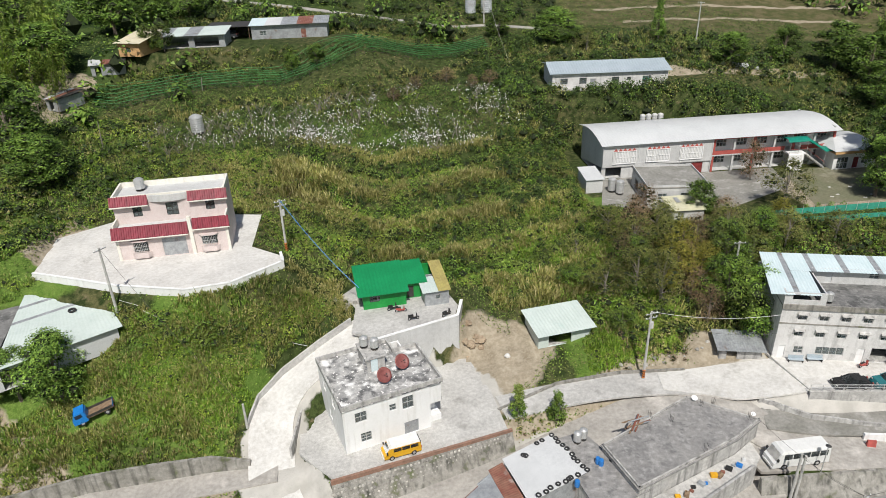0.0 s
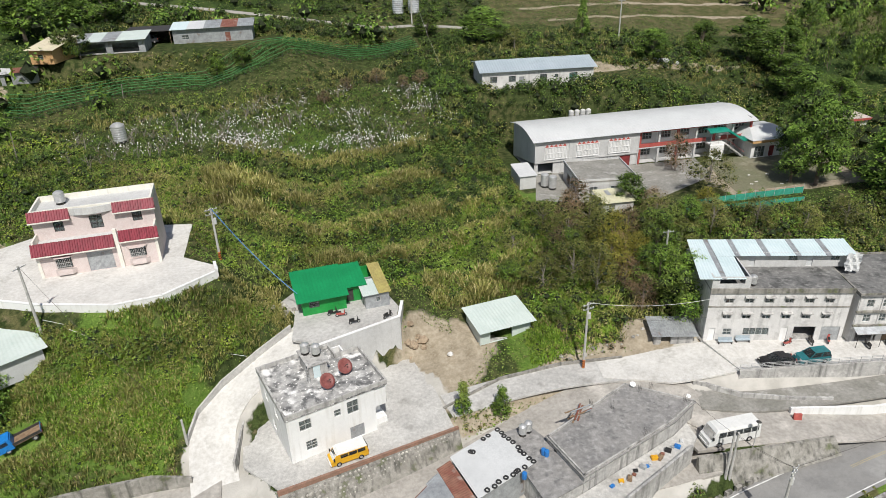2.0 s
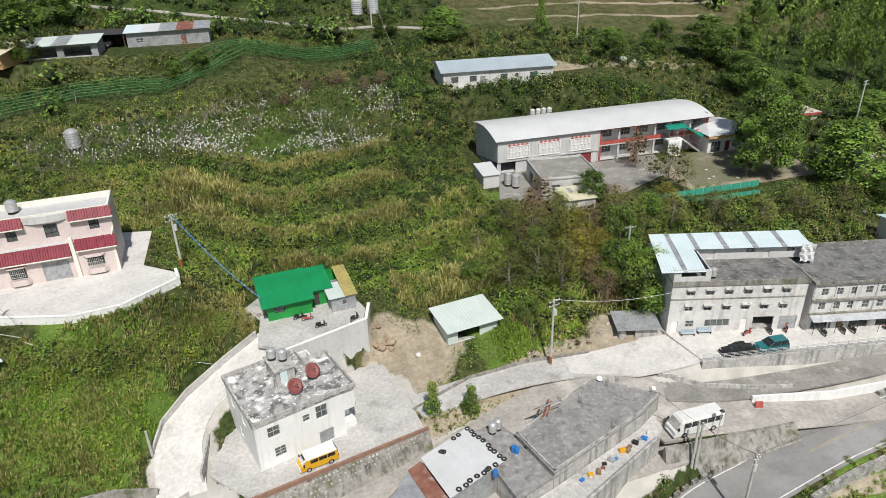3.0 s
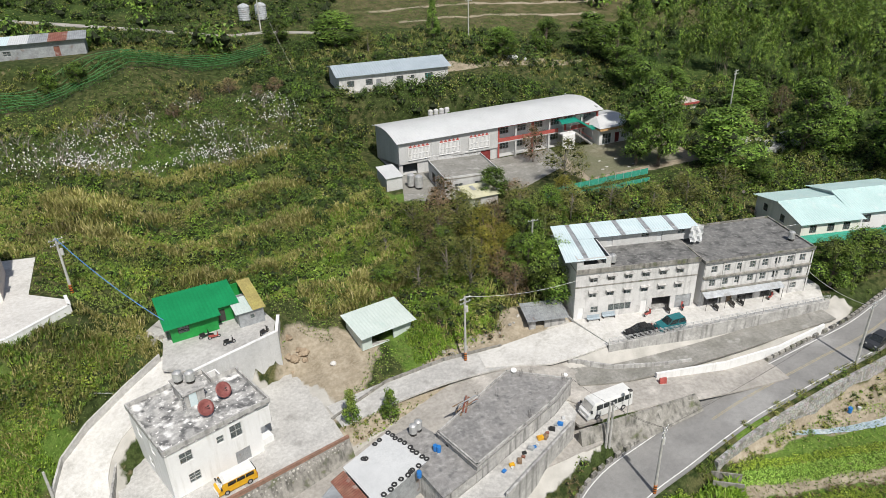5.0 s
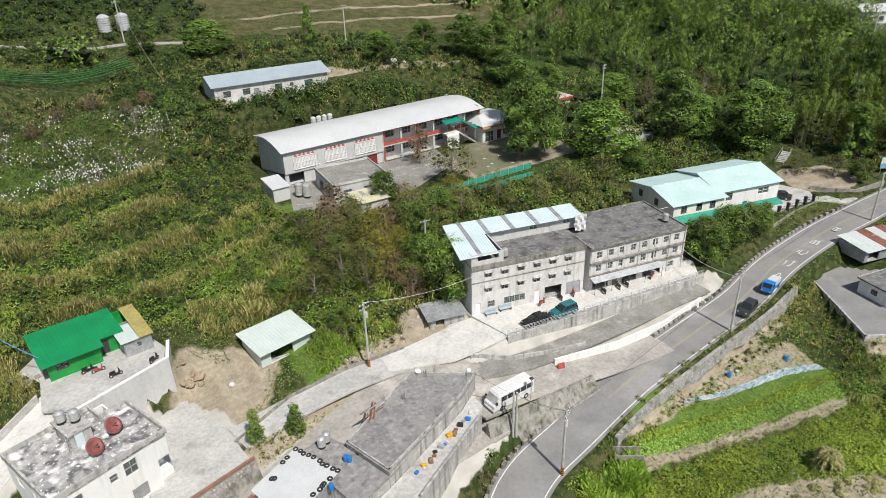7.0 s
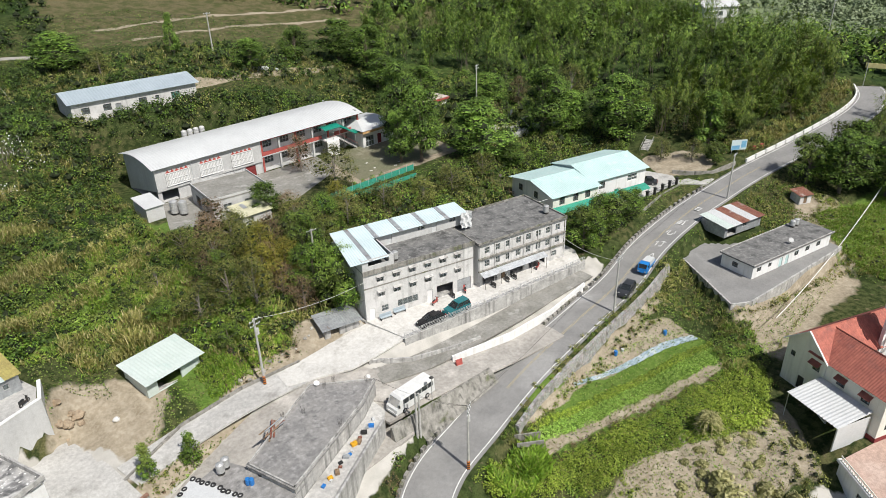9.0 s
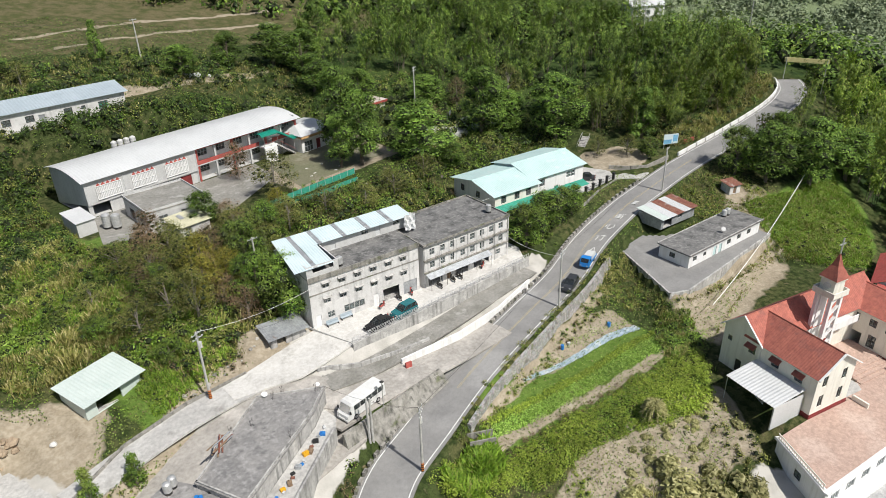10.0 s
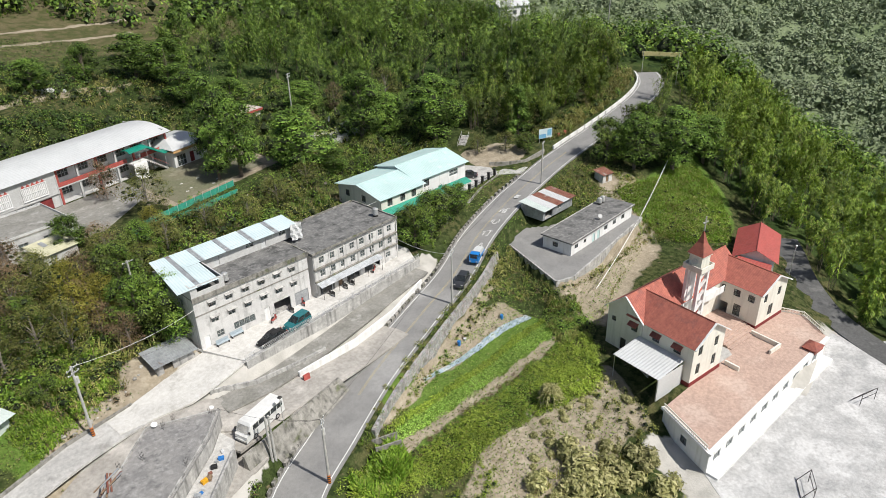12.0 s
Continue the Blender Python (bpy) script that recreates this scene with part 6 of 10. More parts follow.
    part("belfry", Geo().box(-1.15, 1.15, -1.15, 1.15, 11.2, 11.5).box(-0.85, 0.85, -0.85, 0.85, 11.5, 13.4).box(-1.0, 1.0, -1.0, 1.0, 13.4, 13.65), M["cream_wall"], tw)
    part("gallery_rail", Geo().box(-1.3, 1.3, -1.3, -1.2, 11.3, 12.1).box(-1.3, 1.3, 1.2, 1.3, 11.3, 12.1).box(-1.3, -1.2, -1.2, 1.2, 11.3, 12.1).box(1.2, 1.3, -1.2, 1.2, 11.3, 12.1), M["cream_wall"], tw)
    part("spire", Geo().add([(-1.1, -1.1, 13.65), (1.1, -1.1, 13.65), (1.1, 1.1, 13.65), (-1.1, 1.1, 13.65), (-0.42, -0.42, 15.2), (0.42, -0.42, 15.2), (0.42, 0.42, 15.2), (-0.42, 0.42, 15.2), (0, 0, 17.0)], [(0, 1, 5, 4), (1, 2, 6, 5), (2, 3, 7, 6), (3, 0, 4, 7), (4, 5, 8), (5, 6, 8), (6, 7, 8), (7, 4, 8), (3, 2, 1, 0)]), M["red_tile"], tw, "red pyramid spire")
    part("cross", Geo().box(-0.06, 0.06, -0.06, 0.06, 16.8, 18.9).box(-0.5, 0.5, -0.06, 0.06, 18.0, 18.15), M["steel"], tw)
    part("clock", Geo().cyl(0, 0, 0, 0.08, 0.42, 14), M["pale_grey_wall"], tw, m=pose(-0.86, 0, 12.6, 0, -90, 0))
    part("balcony", Geo().box(-4.0, -1.02, -0.6, 1.1, 4.4, 4.65).box(-4.0, -1.02, -0.6, -0.5, 4.65, 5.5).box(1.02, 6.0, -0.6, 1.1, 5.2, 5.45).box(1.02, 6.0, -0.6, -0.5, 5.45, 6.3), M["white_wall"], tw)
    # steps in the courtyard
    g = Geo()
    for k in range(5):
        g.box(13.2, 21.2, 1.2 + 0.7 * k, 9.0, 0.05 + 0.16 * k, 0.05 + 0.16 * (k + 1))
    part("steps", g, M["terracotta"], th, "red-brown courtyard steps")
    part("courtyard_floor", Geo().prism([(7.9, 0.4), (12.2, 0.4), (13.0, 1.6), (13.0, 6.0), (7.9, 6.0)], 0.062, 0.09), M["concrete_way"], th, "pale grey courtyard paving")
    # terrace deck over a white basement
    dk = thing("terrace", base, "terracotta terrace over a white basement storey", "terrace")
    deck = [(-6.6, -0.6), (-9.4, -9.8), (28.4, -6.7), (32.6, 0.6), (30.0, 2.8), (21.2, 1.9), (8.2, 1.9), (8.2, -0.1), (-0.1, -0.1)]
    part("deck", Geo().prism(deck, -0.35, 0.06), M["terracotta"], dk, "terracotta-coloured deck")
    d = Vector((28.4 + 9.4, -6.7 + 9.8)).normalized()
    ang = math.degrees(math.atan2(d.y, d.x))
    front = part("basement_wall", facade_mesh(37.8, 3.3, [(1.5 + 3.5 * k, 0.9, 1.9, 1.5) for k in range(10)], 0.25), M["white_wall"], dk, m=pose(-9.4, -9.8, -3.7, 0, 0, ang))
    for k in range(10):
        window(front, Matrix.Translation((1.5 + 3.5 * k, 0, 0.9)), 1.9, 1.5, 2, 0, "white_sheet")
    side = part("basement_wall", facade_mesh(9.4, 3.3, [(4.0, 1.0, 1.3, 1.3)], 0.25), M["white_wall"], dk, m=pose(-6.6, -0.6, -3.7, 0, 0, -107))
    window(side, Matrix.Translation((4.0, 0, 1.0)), 1.3, 1.3, 1, 0, "dark_metal")
    part("basement_wall", facade_mesh(8.4, 3.3, [], 0.25), M["white_wall"], dk, m=pose(28.4, -6.7, -3.7, 0, 0, 60))
    part("cornice", Geo().box(-0.3, 38.1, -0.35, 0.3, 0, 0.35), M["white_wall"], dk, m=pose(-9.4, -9.8, -0.25, 0, 0, ang))
    part("cornice", Geo().box(-0.3, 9.7, -0.3, 0.3, 0, 0.34), M["white_wall"], dk, m=pose(-6.6, -0.6, -0.25, 0, 0, -107))
    part("ledge", Geo().box(0, 37.8, -1.7, -0.02, -3.7, -3.35), M["white_wall"], dk, m=pose(-9.4, -9.8, 0, 0, 0, ang))
    post = shared("baluster", lambda: Geo().tube([(0, 0, 0), (0, 0, 0.2), (0, 0, 0.35), (0, 0, 0.6)], [0.05, 0.09, 0.05, 0.06], 6).data("baluster", M["cream_wall"]))
    for a, b in (((-6.6, -0.6), (-9.3, -9.4)), ((31.6, -1.0), (30.0, 2.4)), ((28.8, -5.9), (31.8, -0.9))):
        n = int(math.dist(a, b) / 0.42)
        rail = part("balustrade", Geo().tube([(*a, 0.8), (*b, 0.8)], 0.09, 6).tube([(*a, 0.14), (*b, 0.14)], 0.08, 6), M["cream_wall"], dk)
        for k in range(n):
            t = (k + 0.5) / n
            part("baluster", post, None, rail, m=Matrix.Translation((a[0] + (b[0] - a[0]) * t, a[1] + (b[1] - a[1]) * t, 0.18)))
    for box_ in ((9.0, 9.3, -2.6, -0.2), (19.6, 19.9, -3.4, 1.6), (16.8, 19.6, -3.4, -3.1)):
        part("low_wall", Geo().box(*box_, 0.06, 0.8), M["cream_wall"], dk)
    part("entry_roof", Geo().add([(22.2, -8.0, 0.5), (25.2, -7.8, 0.5), (25.0, -5.4, 0.5), (22.0, -5.6, 0.5), (23.6, -6.7, 1.3)], [(0, 1, 4), (1, 2, 4), (2, 3, 4), (3, 0, 4), (3, 2, 1, 0)])
         .box(22.3, 25.0, -7.7, -5.6, -0.2, 0.49), M["red_tile"], dk)
    # white canopy beside the church
    ca = thing("canopy", base @ pose(-5.6, 1.2, 0), "white sheet canopy on posts beside the church", "canopy")
    part("roof", corrugated([(-0.6, 0, 3.6), (-0.6, 8.2, 3.6), (5.5, 8.2, 4.3), (5.5, 0, 4.3)][::-1], 0.5), M["white_sheet"], ca, m=pose(0, 0, 0))
    part("side_sheet", Geo().box(-0.5, 5.4, 0.02, 0.1, -0.3, 3.6), M["white_sheet"], ca)
    for x, y in ((-0.4, 0.2), (-0.4, 8.0), (5.2, 0.2), (5.2, 8.0)):
        part("post", Geo().cyl(x, y, -0.4, 3.65, 0.06, 6), M["steel"], ca)
    # steel stair down the church's side
    so = thing("outdoor_stair", base @ pose(-2.2, 9.4, 0), "pale steel stair with rails against the church wall", "stair")
    for k in range(10):
        part("step", Geo().box(-0.45, 0.45, -0.42 * k - 0.34, -0.42 * k, 1.7 - 0.17 * k, 1.76 - 0.17 * k), M["steel"], so)
    for side in (-0.5, 0.5):
        part("rail", Geo().tube([(side, 0, 1.7), (side, 0, 2.7), (side, -4.2, 1.0), (side, -4.2, 0)], 0.04, 5).tube([(side, 0, 1.65), (side, -4.2, -0.05)], 0.06, 5), M["white_wall"], so)
    # small red-roofed house behind
    sm = thing("house", pose(129.6, 15.8, -6.2, 0, 0, 9.5), "small house with a bright red metal roof", "house")
    shell(sm, 12.6, 7.0, 3.0, "white_wall", front=[(1.5, 1.1, 1.4, 1.1, "w11_dark_metal"), (5, 0.1, 1.0, 2.0, "door_dark_metal")], left=[(2, 1.1, 1.4, 1.0, "w11_dark_metal")])
    gable_roof(sm, 0, 12.6, 0, 7.0, 3.0, 4.8, "red_sheet", over=0.7, ends="white_wall", wave=0.4)
    part("lean_to", corrugated([(-3.6, 0.4, 2.2), (-0.4, 0.4, 2.2), (-0.4, 6.6, 3.0), (-3.6, 6.6, 3.0)], 0.4), M["red_sheet"], sm, m=pose(0, 0, 0))
    part("lean_to_wall", Geo().box(-3.4, -0.05, 0.6, 0.75, 0, 2.2).box(-3.4, -3.25, 0.75, 6.5, 0, 2.2), M["white_wall"], sm)


church()


# ---- the green house and sheds ----
def green_house():
    th = thing("house", pose(-12.0, 85.4, 6.54, 0, 0, 12), "single-storey bright green metal house", "house")
    shell(th, 6.4, 6.6, 2.6, "green_wall", front=[(1.0, 1.1, 1.5, 1.0, "w11_dark_metal")], left=[(2, 1.1, 1.2, 1.0, "w11_dark_metal")])
    shell(th, 5.6, 5.6, 2.6, "green_wall", at=pose(6.42, 1.6, 0), front=[(0.4, 0.05, 1.0, 2.0, "door_dark_metal")])
    part("roof", corrugated([(-0.8, -0.9, 2.7), (6.8, -0.9, 2.7), (6.8, 7.3, 3.7), (-0.8, 7.3, 3.7)], 0.5), M["green_sheet"], th, "bright green ribbed roof")
    part("roof", corrugated([(6.82, 1.0, 2.75), (9.9, 1.0, 2.75), (9.9, 7.3, 3.5), (6.82, 7.3, 3.5)], 0.5), M["green_sheet"], th)
    shell(th, 3.6, 5.4, 2.3, "grey_sheet", at=pose(9.0, -1.4, 0), front=[(1.6, 0.9, 0.7, 0.8, "w00_steel")])
    part("roof", corrugated([(8.6, -1.8, 2.45), (11.0, -1.8, 2.45), (11.0, 2.6, 2.7), (8.6, 2.6, 2.7)], 0.35), M["mint_sheet"], th)
    part("roof", corrugated([(11.0, -1.8, 2.5), (12.9, -1.8, 2.5), (12.9, 6.4, 3.3), (11.0, 6.4, 3.3)], 0.35), mat("mustard_sheet", (0.42, 0.36, 0.12), (0.36, 0.3, 0.11), 0.4, 0.6), th, "mustard-coloured roof sheets")
    sh = thing("shed", pose(13.3, 81.0, 1.7, 0, 0, 15), "pale green metal shed with a mint roof", "shed")
    shell(sh, 8.2, 5.2, 2.6, "mint_sheet", front=[(1.6, 0.05, 3.6, 2.1, "open")])
    part("roof", corrugated([(-0.5, -1.0, 2.65), (8.7, -1.0, 2.65), (8.7, 5.8, 3.3), (-0.5, 5.8, 3.3)], 0.5), M["mint_sheet"], sh)
    ring_wall("wall_terrace", [(-9.6, 76.7), (1.9, 81.8), (2.6, 86.0)], [-0.5, -0.3, 1.0], [7.1, 7.4, 7.4], 0.35, "pale_grey_wall", "tall bare concrete retaining wall with a white parapet", cap="white_wall")


green_house()


def warehouse():
    th = thing("warehouse", pose(-54.0, 65.2, 9.0, 0, 0, 38), "white metal warehouse with a pale mint roof", "shed")
    shell(th, 14.6, 15.0, 3.3, "white_sheet", front=[(1.0, 0.05, 4.0, 2.6, "open")])
    for y0, y1, kind in ((-0.6, 8.4, "roof_sheet"), (8.4, 9.0, "roof_strip"), (9.0, 11.9, "roof_sheet"), (11.9, 12.5, "roof_strip"), (12.5, 15.8, "roof_sheet")):
        za, zb, xa, xb = 3.4 + 0.05 * y0, 3.4 + 0.05 * y1, 0.4 + 0.42 * max(y0, 0), 0.4 + 0.42 * y1
        part(kind, corrugated([(xa, y0, za), (15.2, y0, za), (15.2, y1, zb), (xb, y1, zb)], 0.5, 0.02), M["mint_sheet" if kind == "roof_sheet" else "grey_sheet"], th)
    lot = solid("shed_roof", Geo().prism([(-9, 3.0), (1.4, 3.0), (7.0, 16.4), (-9, 17.5)], 3.2, 3.45), M["dark_roof"], "dark flat roof beside the warehouse", "shed", m=pose(-54.0, 65.2, 9.0, 0, 0, 38))


warehouse()


# ---- the low roofs below the lane ----
def low_houses():
    th = thing("house", pose(0, 0, 0), "low concrete house with a bare dark flat roof", "house")
    ring = [(30.2, 67.8), (37.6, 63.2), (33.6, 60.2), (20.3, 53.1), (17.8, 59.8)]
    part("wall", Geo().prism(ring, -1.6, 2.75), M["old_concrete"], th, "bare stained concrete walls")
    part("roof", Geo().prism([(30.2, 67.9), (37.8, 63.2), (33.7, 60.0), (20.2, 52.9), (17.6, 59.9)], 2.76, 2.98), M["roof_slab"], th, "bare dark concrete roof with pale blotches")
    for (ax, ay), (bx, by) in zip(ring, ring[1:] + ring[:1]):
        d = Vector((bx - ax, by - ay)).normalized()
        nx, ny = d.y * 0.18, -d.x * 0.18
        part("parapet", Geo().hexa([(ax, ay, 2.98), (bx, by, 2.98), (bx + nx, by + ny, 2.98), (ax + nx, ay + ny, 2.98), (ax, ay, 3.25), (bx, by, 3.25), (bx + nx, by + ny, 3.25), (ax + nx, ay + ny, 3.25)]), M["old_concrete"], th)
    ex = thing("house", pose(0, 0, 0), "low annex with a dark flat roof", "house")
    part("wall", Geo().prism([(16.2, 63.1), (18.0, 60.0), (21.9, 54.0), (15.6, 51.0), (12.4, 61.8)], -1.6, 1.95), M["old_concrete"], ex)
    part("roof", Geo().prism([(16.2, 63.2), (18.1, 60.0), (21.9, 53.8), (15.5, 50.8), (12.3, 61.9)], 1.96, 2.12), M["roof_slab"], ex)
    ta = thing("tarpaulin_roof", pose(0, 0, 0), "white tarpaulin roof held down by old tyres", "roof")
    part("wall", Geo().prism([(12.0, 61.9), (6.4, 58.4), (8.6, 52.4), (15.2, 56.3)], -2.2, 2.3), M["grey_sheet"], ta)
    part("sheet", Geo().slab([(6.0, 58.6, 2.55), (8.3, 52.1, 2.5), (15.6, 56.3, 2.62), (12.3, 62.4, 2.68)], 0.06), M["white_sheet"], ta, "white tarpaulin")
    rnd = random.Random(7)
    edge = [(12.3, 62.2), (15.3, 56.4), (8.5, 52.6)]
    tyre = shared("tyre", lambda: Geo().ring(0, 0, 0, 0.24, 0.1, 14, 6).data("tyre", M["rubber"], True))
    spots = [(edge[0][0] + (edge[1][0] - edge[0][0]) * k / 9, edge[0][1] + (edge[1][1] - edge[0][1]) * k / 9) for k in range(10)]
    spots += [(15.0 - 0.8 * k, 56.2 - 0.46 * k) for k in range(1, 8)] + [(8.5, 58.9), (8.7, 58.7), (11.0, 61.2), (10.4, 60.9), (13.2, 55.2)]
    for x, y in spots:
        t_ = solid("tyre", tyre, None, "old black tyre weighing down the tarpaulin", "tyre", group="tyres on the roof", m=pose(x + rnd.uniform(-0.15, 0.15), y + rnd.uniform(-0.15, 0.15), 2.74, rnd.uniform(-8, 8), rnd.uniform(-8, 8), 0))
    for x, y in ((18.6, 58.2), (18.9, 58.5), (19.4, 57.6)):
        solid("tyre", tyre, None, "old black tyre lying on the dark roof", "tyre", group="tyres on the roof", m=pose(x, y, 2.22, 0, 0, 0))
    for x, y in ((15.2, 61.4), (16.0, 61.9)):
        steel_tank(pose(x, y, 2.12), r=0.5, h=1.1)
    rr = thing("shed", pose(0, 0, 0), "shed with rust-red and pale patched roof sheets", "shed")
    part("wall", Geo().prism([(5.8, 58.2), (1.6, 53.6), (3.4, 50.4), (8.2, 52.2)], -3.2, 2.0), M["grey_sheet"], rr)
    part("roof_sheet", corrugated([(8.3, 52.0, 2.1), (6.0, 58.5, 2.15), (4.3, 57.4, 2.1), (6.4, 51.3, 2.05)], 0.3), M["rust_sheet"], rr, "rust-red roof sheet")
    part("roof_sheet", corrugated([(6.2, 51.6, 1.9), (4.4, 57.0, 1.95), (2.9, 55.6, 1.9), (4.6, 50.9, 1.85)], 0.3), M["grey_sheet"], rr, "pale grey roof sheet")
    part("roof_sheet", corrugated([(4.8, 51.0, 1.75), (3.0, 55.4, 1.8), (1.2, 53.6, 1.7), (2.8, 50.2, 1.65)], 0.3), M["rust_sheet"], rr)
    for x, y in ((16.9, 57.9), (13.9, 54.6), (17.2, 57.6)):
        b = solid("barrel", Geo().tube([(0, 0, 0), (0, 0, 0.15), (0, 0, 0.45), (0, 0, 0.75), (0, 0, 0.85)], [0.27, 0.3, 0.31, 0.3, 0.26], 12), M["blue_plastic"], "blue plastic barrel on the roof", "barrel", m=pose(x, y, 2.12))
    pile = thing("timber_pile", pose(22.4, 63.1, 2.98, 0, 0, 40), "heap of old boards and rusty sheets on the roof", "timber")
    for k in range(12):
        part("board", shared(("board", k % 3), lambda: Geo().box(-1.6 + 0.2 * (k % 3), 1.6, -0.1, 0.1, 0, 0.05).data("board", M[("wood", "rust_sheet", "grey_sheet")[k % 3]])), None, pile, m=pose(rnd.uniform(-0.4, 0.4), rnd.uniform(-0.6, 0.6), 0.06 + 0.05 * k, rnd.uniform(-4, 4), rnd.uniform(-4, 4), rnd.uniform(-30, 30)))
    for x, y in ((31.5, 66.0), (27.0, 63.5), (24.5, 64.2), (36.4, 63.4), (29.3, 58.4), (33.0, 66.2)):
        g = Geo()
        for dx in (-0.12, 0.12):
            for dy in (-0.12, 0.12):
                g.tube([(dx, dy, 0), (dx * 1.3, dy * 1.5, 1.1)], 0.02, 4)
        solid("rebar", g, M["dark_metal"], "rusty starter bars standing out of the roof", "rebar", m=pose(x, y, 2.98))
    for x, y, r in ((37.0, 63.9, 0.3), (31.0, 67.2, 0.4)):
        solid("dish", Geo().tube([(0, 0, 0), (0, 0, 0.12), (0, 0, 0.2)], [0.1, r * 0.8, r], 12), M["white_wall"], "pale round dish on the roof edge", "satellite dish", m=pose(x, y, 3.27, 20, 0, 0))
    ring_wall("wall_alley", [(22.6, 49.6), (30.5, 54.6), (35.2, 57.6)], [-5.0, -4.8, -3.6], [1.3, 1.3, 1.3], 0.3, "old_concrete", "old concrete wall along the alley")
    solid("pavement_alley", Geo().prism([(36.4, 62.2), (33.7, 60.1), (20.4, 53.0), (17.4, 51.6), (22.7, 49.8), (30.4, 54.8), (35.1, 57.8), (36.6, 59.6)], -1.7, 0.6), M["concrete_way"], "narrow concrete alley beside the low house", "pavement", "structure")
    # clutter in the alley
    for k in range(16):
        t = k / 15
        s = rnd.uniform(0.18, 0.4)
        col = ("blue_plastic", "white_sheet", "yellow", "wood", "rust_sheet", "black", "grey_sheet")[k % 7]
        g = Geo().box(-s, s, -s * 0.7, s * 0.7, 0, s).tube([(0, 0, s), (s * 0.3, 0, s * 1.4), (s * 0.8, s * 0.3, s * 1.2)], s * 0.12, 4)
        solid("crate", g, M[col], "box of household odds and ends in the alley", "box", m=pose(23.9 + 10.3 * t + rnd.uniform(-0.3, 0.3), 53.2 + 5.6 * t + rnd.uniform(-0.3, 0.3), 0.62, 0, 0, rnd.uniform(0, 180)), group="clutter along the alley")


low_houses()

# ---- walls, rails and markings along the roads ----
def offset_path(path, side):
    out = []
    for i, p in enumerate(path):
        d = (path[min(i + 1, len(path) - 1)] - path[max(i - 1, 0)]).to_2d().normalized()
        out.append(Vector((p.x - d.y * side, p.y + d.x * side, p.z)))
    return out


def between(path, x0, x1):
    return [p for p in path if x0 <= p.x <= x1]


def line_strip(name, path, a, b, material, label):
    return solid(name, strip(path, a, b, 0.075, 0.01), M[material], label, "road marking", "structure")


line_strip("marking_edge_left", between(main_path, 56, 200), 3.05, 2.9, "marking", "worn white edge line")
line_strip("marking_edge_right", between(main_path, 20, 200), -2.95, -3.1, "marking", "worn white edge line")
line_strip("marking_edge_low", between(main_path, 20, 50), 3.05, 2.9, "marking", "worn white edge line")
line_strip("marking_centre", between(main_path, 52, 148), 0.15, 0.07, "yellow_marking", "faded yellow double line")
line_strip("marking_centre_second", between(main_path, 52, 148), -0.07, -0.15, "yellow_marking", "faded yellow double line")


def painted_word(letter, x, y, turn, size):
    """A painted road character, stretched along the road."""
    data = bpy.data.curves.new("road_character", "FONT")
    data.body, data.align_x, data.align_y, data.size, data.extrude = letter, "CENTER", "CENTER", size, 0.004
    ob = new("road_character", data)
    z = float(way_near(MAIN_ROAD, np.array(x), np.array(y))[1]) + 0.085
    ob.matrix_basis = pose(x, y, z, 0, -2.0, turn) @ Matrix.Diagonal((0.75, 1.7, 1, 1))
    data.materials.append(M["marking"])
    tagged(ob, "white character painted on the road", "road marking", "road characters", "structure")


for letter, x, y, turn in (("人", 97.6, 62.2, -73), ("行", 102.4, 63.8, -75), ("心", 107.4, 64.9, -77), ("當", 112.4, 65.9, -79)):
    painted_word(letter, x, y, turn, 2.5)
solid("marking_bars", Geo().box(-0.5, 0.5, -0.9, -0.5, 0, 0.01).box(-0.6, 0.6, -0.25, 0.1, 0, 0.01).box(-0.5, 0.5, 0.4, 0.9, 0, 0.01), M["marking"], "worn white road character", "road marking", "structure", m=pose(119.0, 66.6, 2.42, 0, -2.5, -81))


def way_wall(name, path, side, thick, foot, high, material, label, batter=0.0):
    """A wall beside a path, in sections of a few metres; foot and high in metres from the path's height."""
    th = thing(name, pose(0, 0, 0), label, "wall", kind="structure")
    inner, outer, toe = offset_path(path, side), offset_path(path, side + thick), offset_path(path, side - batter)
    for i in range(0, len(path) - 1, 2):
        j = min(i + 2, len(path) - 1)
        h0, h1 = (high(i / (len(path) - 1)), high(j / (len(path) - 1))) if callable(high) else (high, high)
        f0, f1 = (foot(i / (len(path) - 1)), foot(j / (len(path) - 1))) if callable(foot) else (foot, foot)
        a, b, c, d = inner[i], inner[j], outer[j], outer[i]
        part("wall_section", Geo().hexa([(toe[i].x, toe[i].y, a.z + f0), (toe[j].x, toe[j].y, b.z + f1), (c.x, c.y, c.z + f1), (d.x, d.y, d.z + f0), (a.x, a.y, a.z + h0), (b.x, b.y, b.z + h1), (c.x, c.y, c.z + h1), (d.x, d.y, d.z + h0)]), M[material], th)
    return th


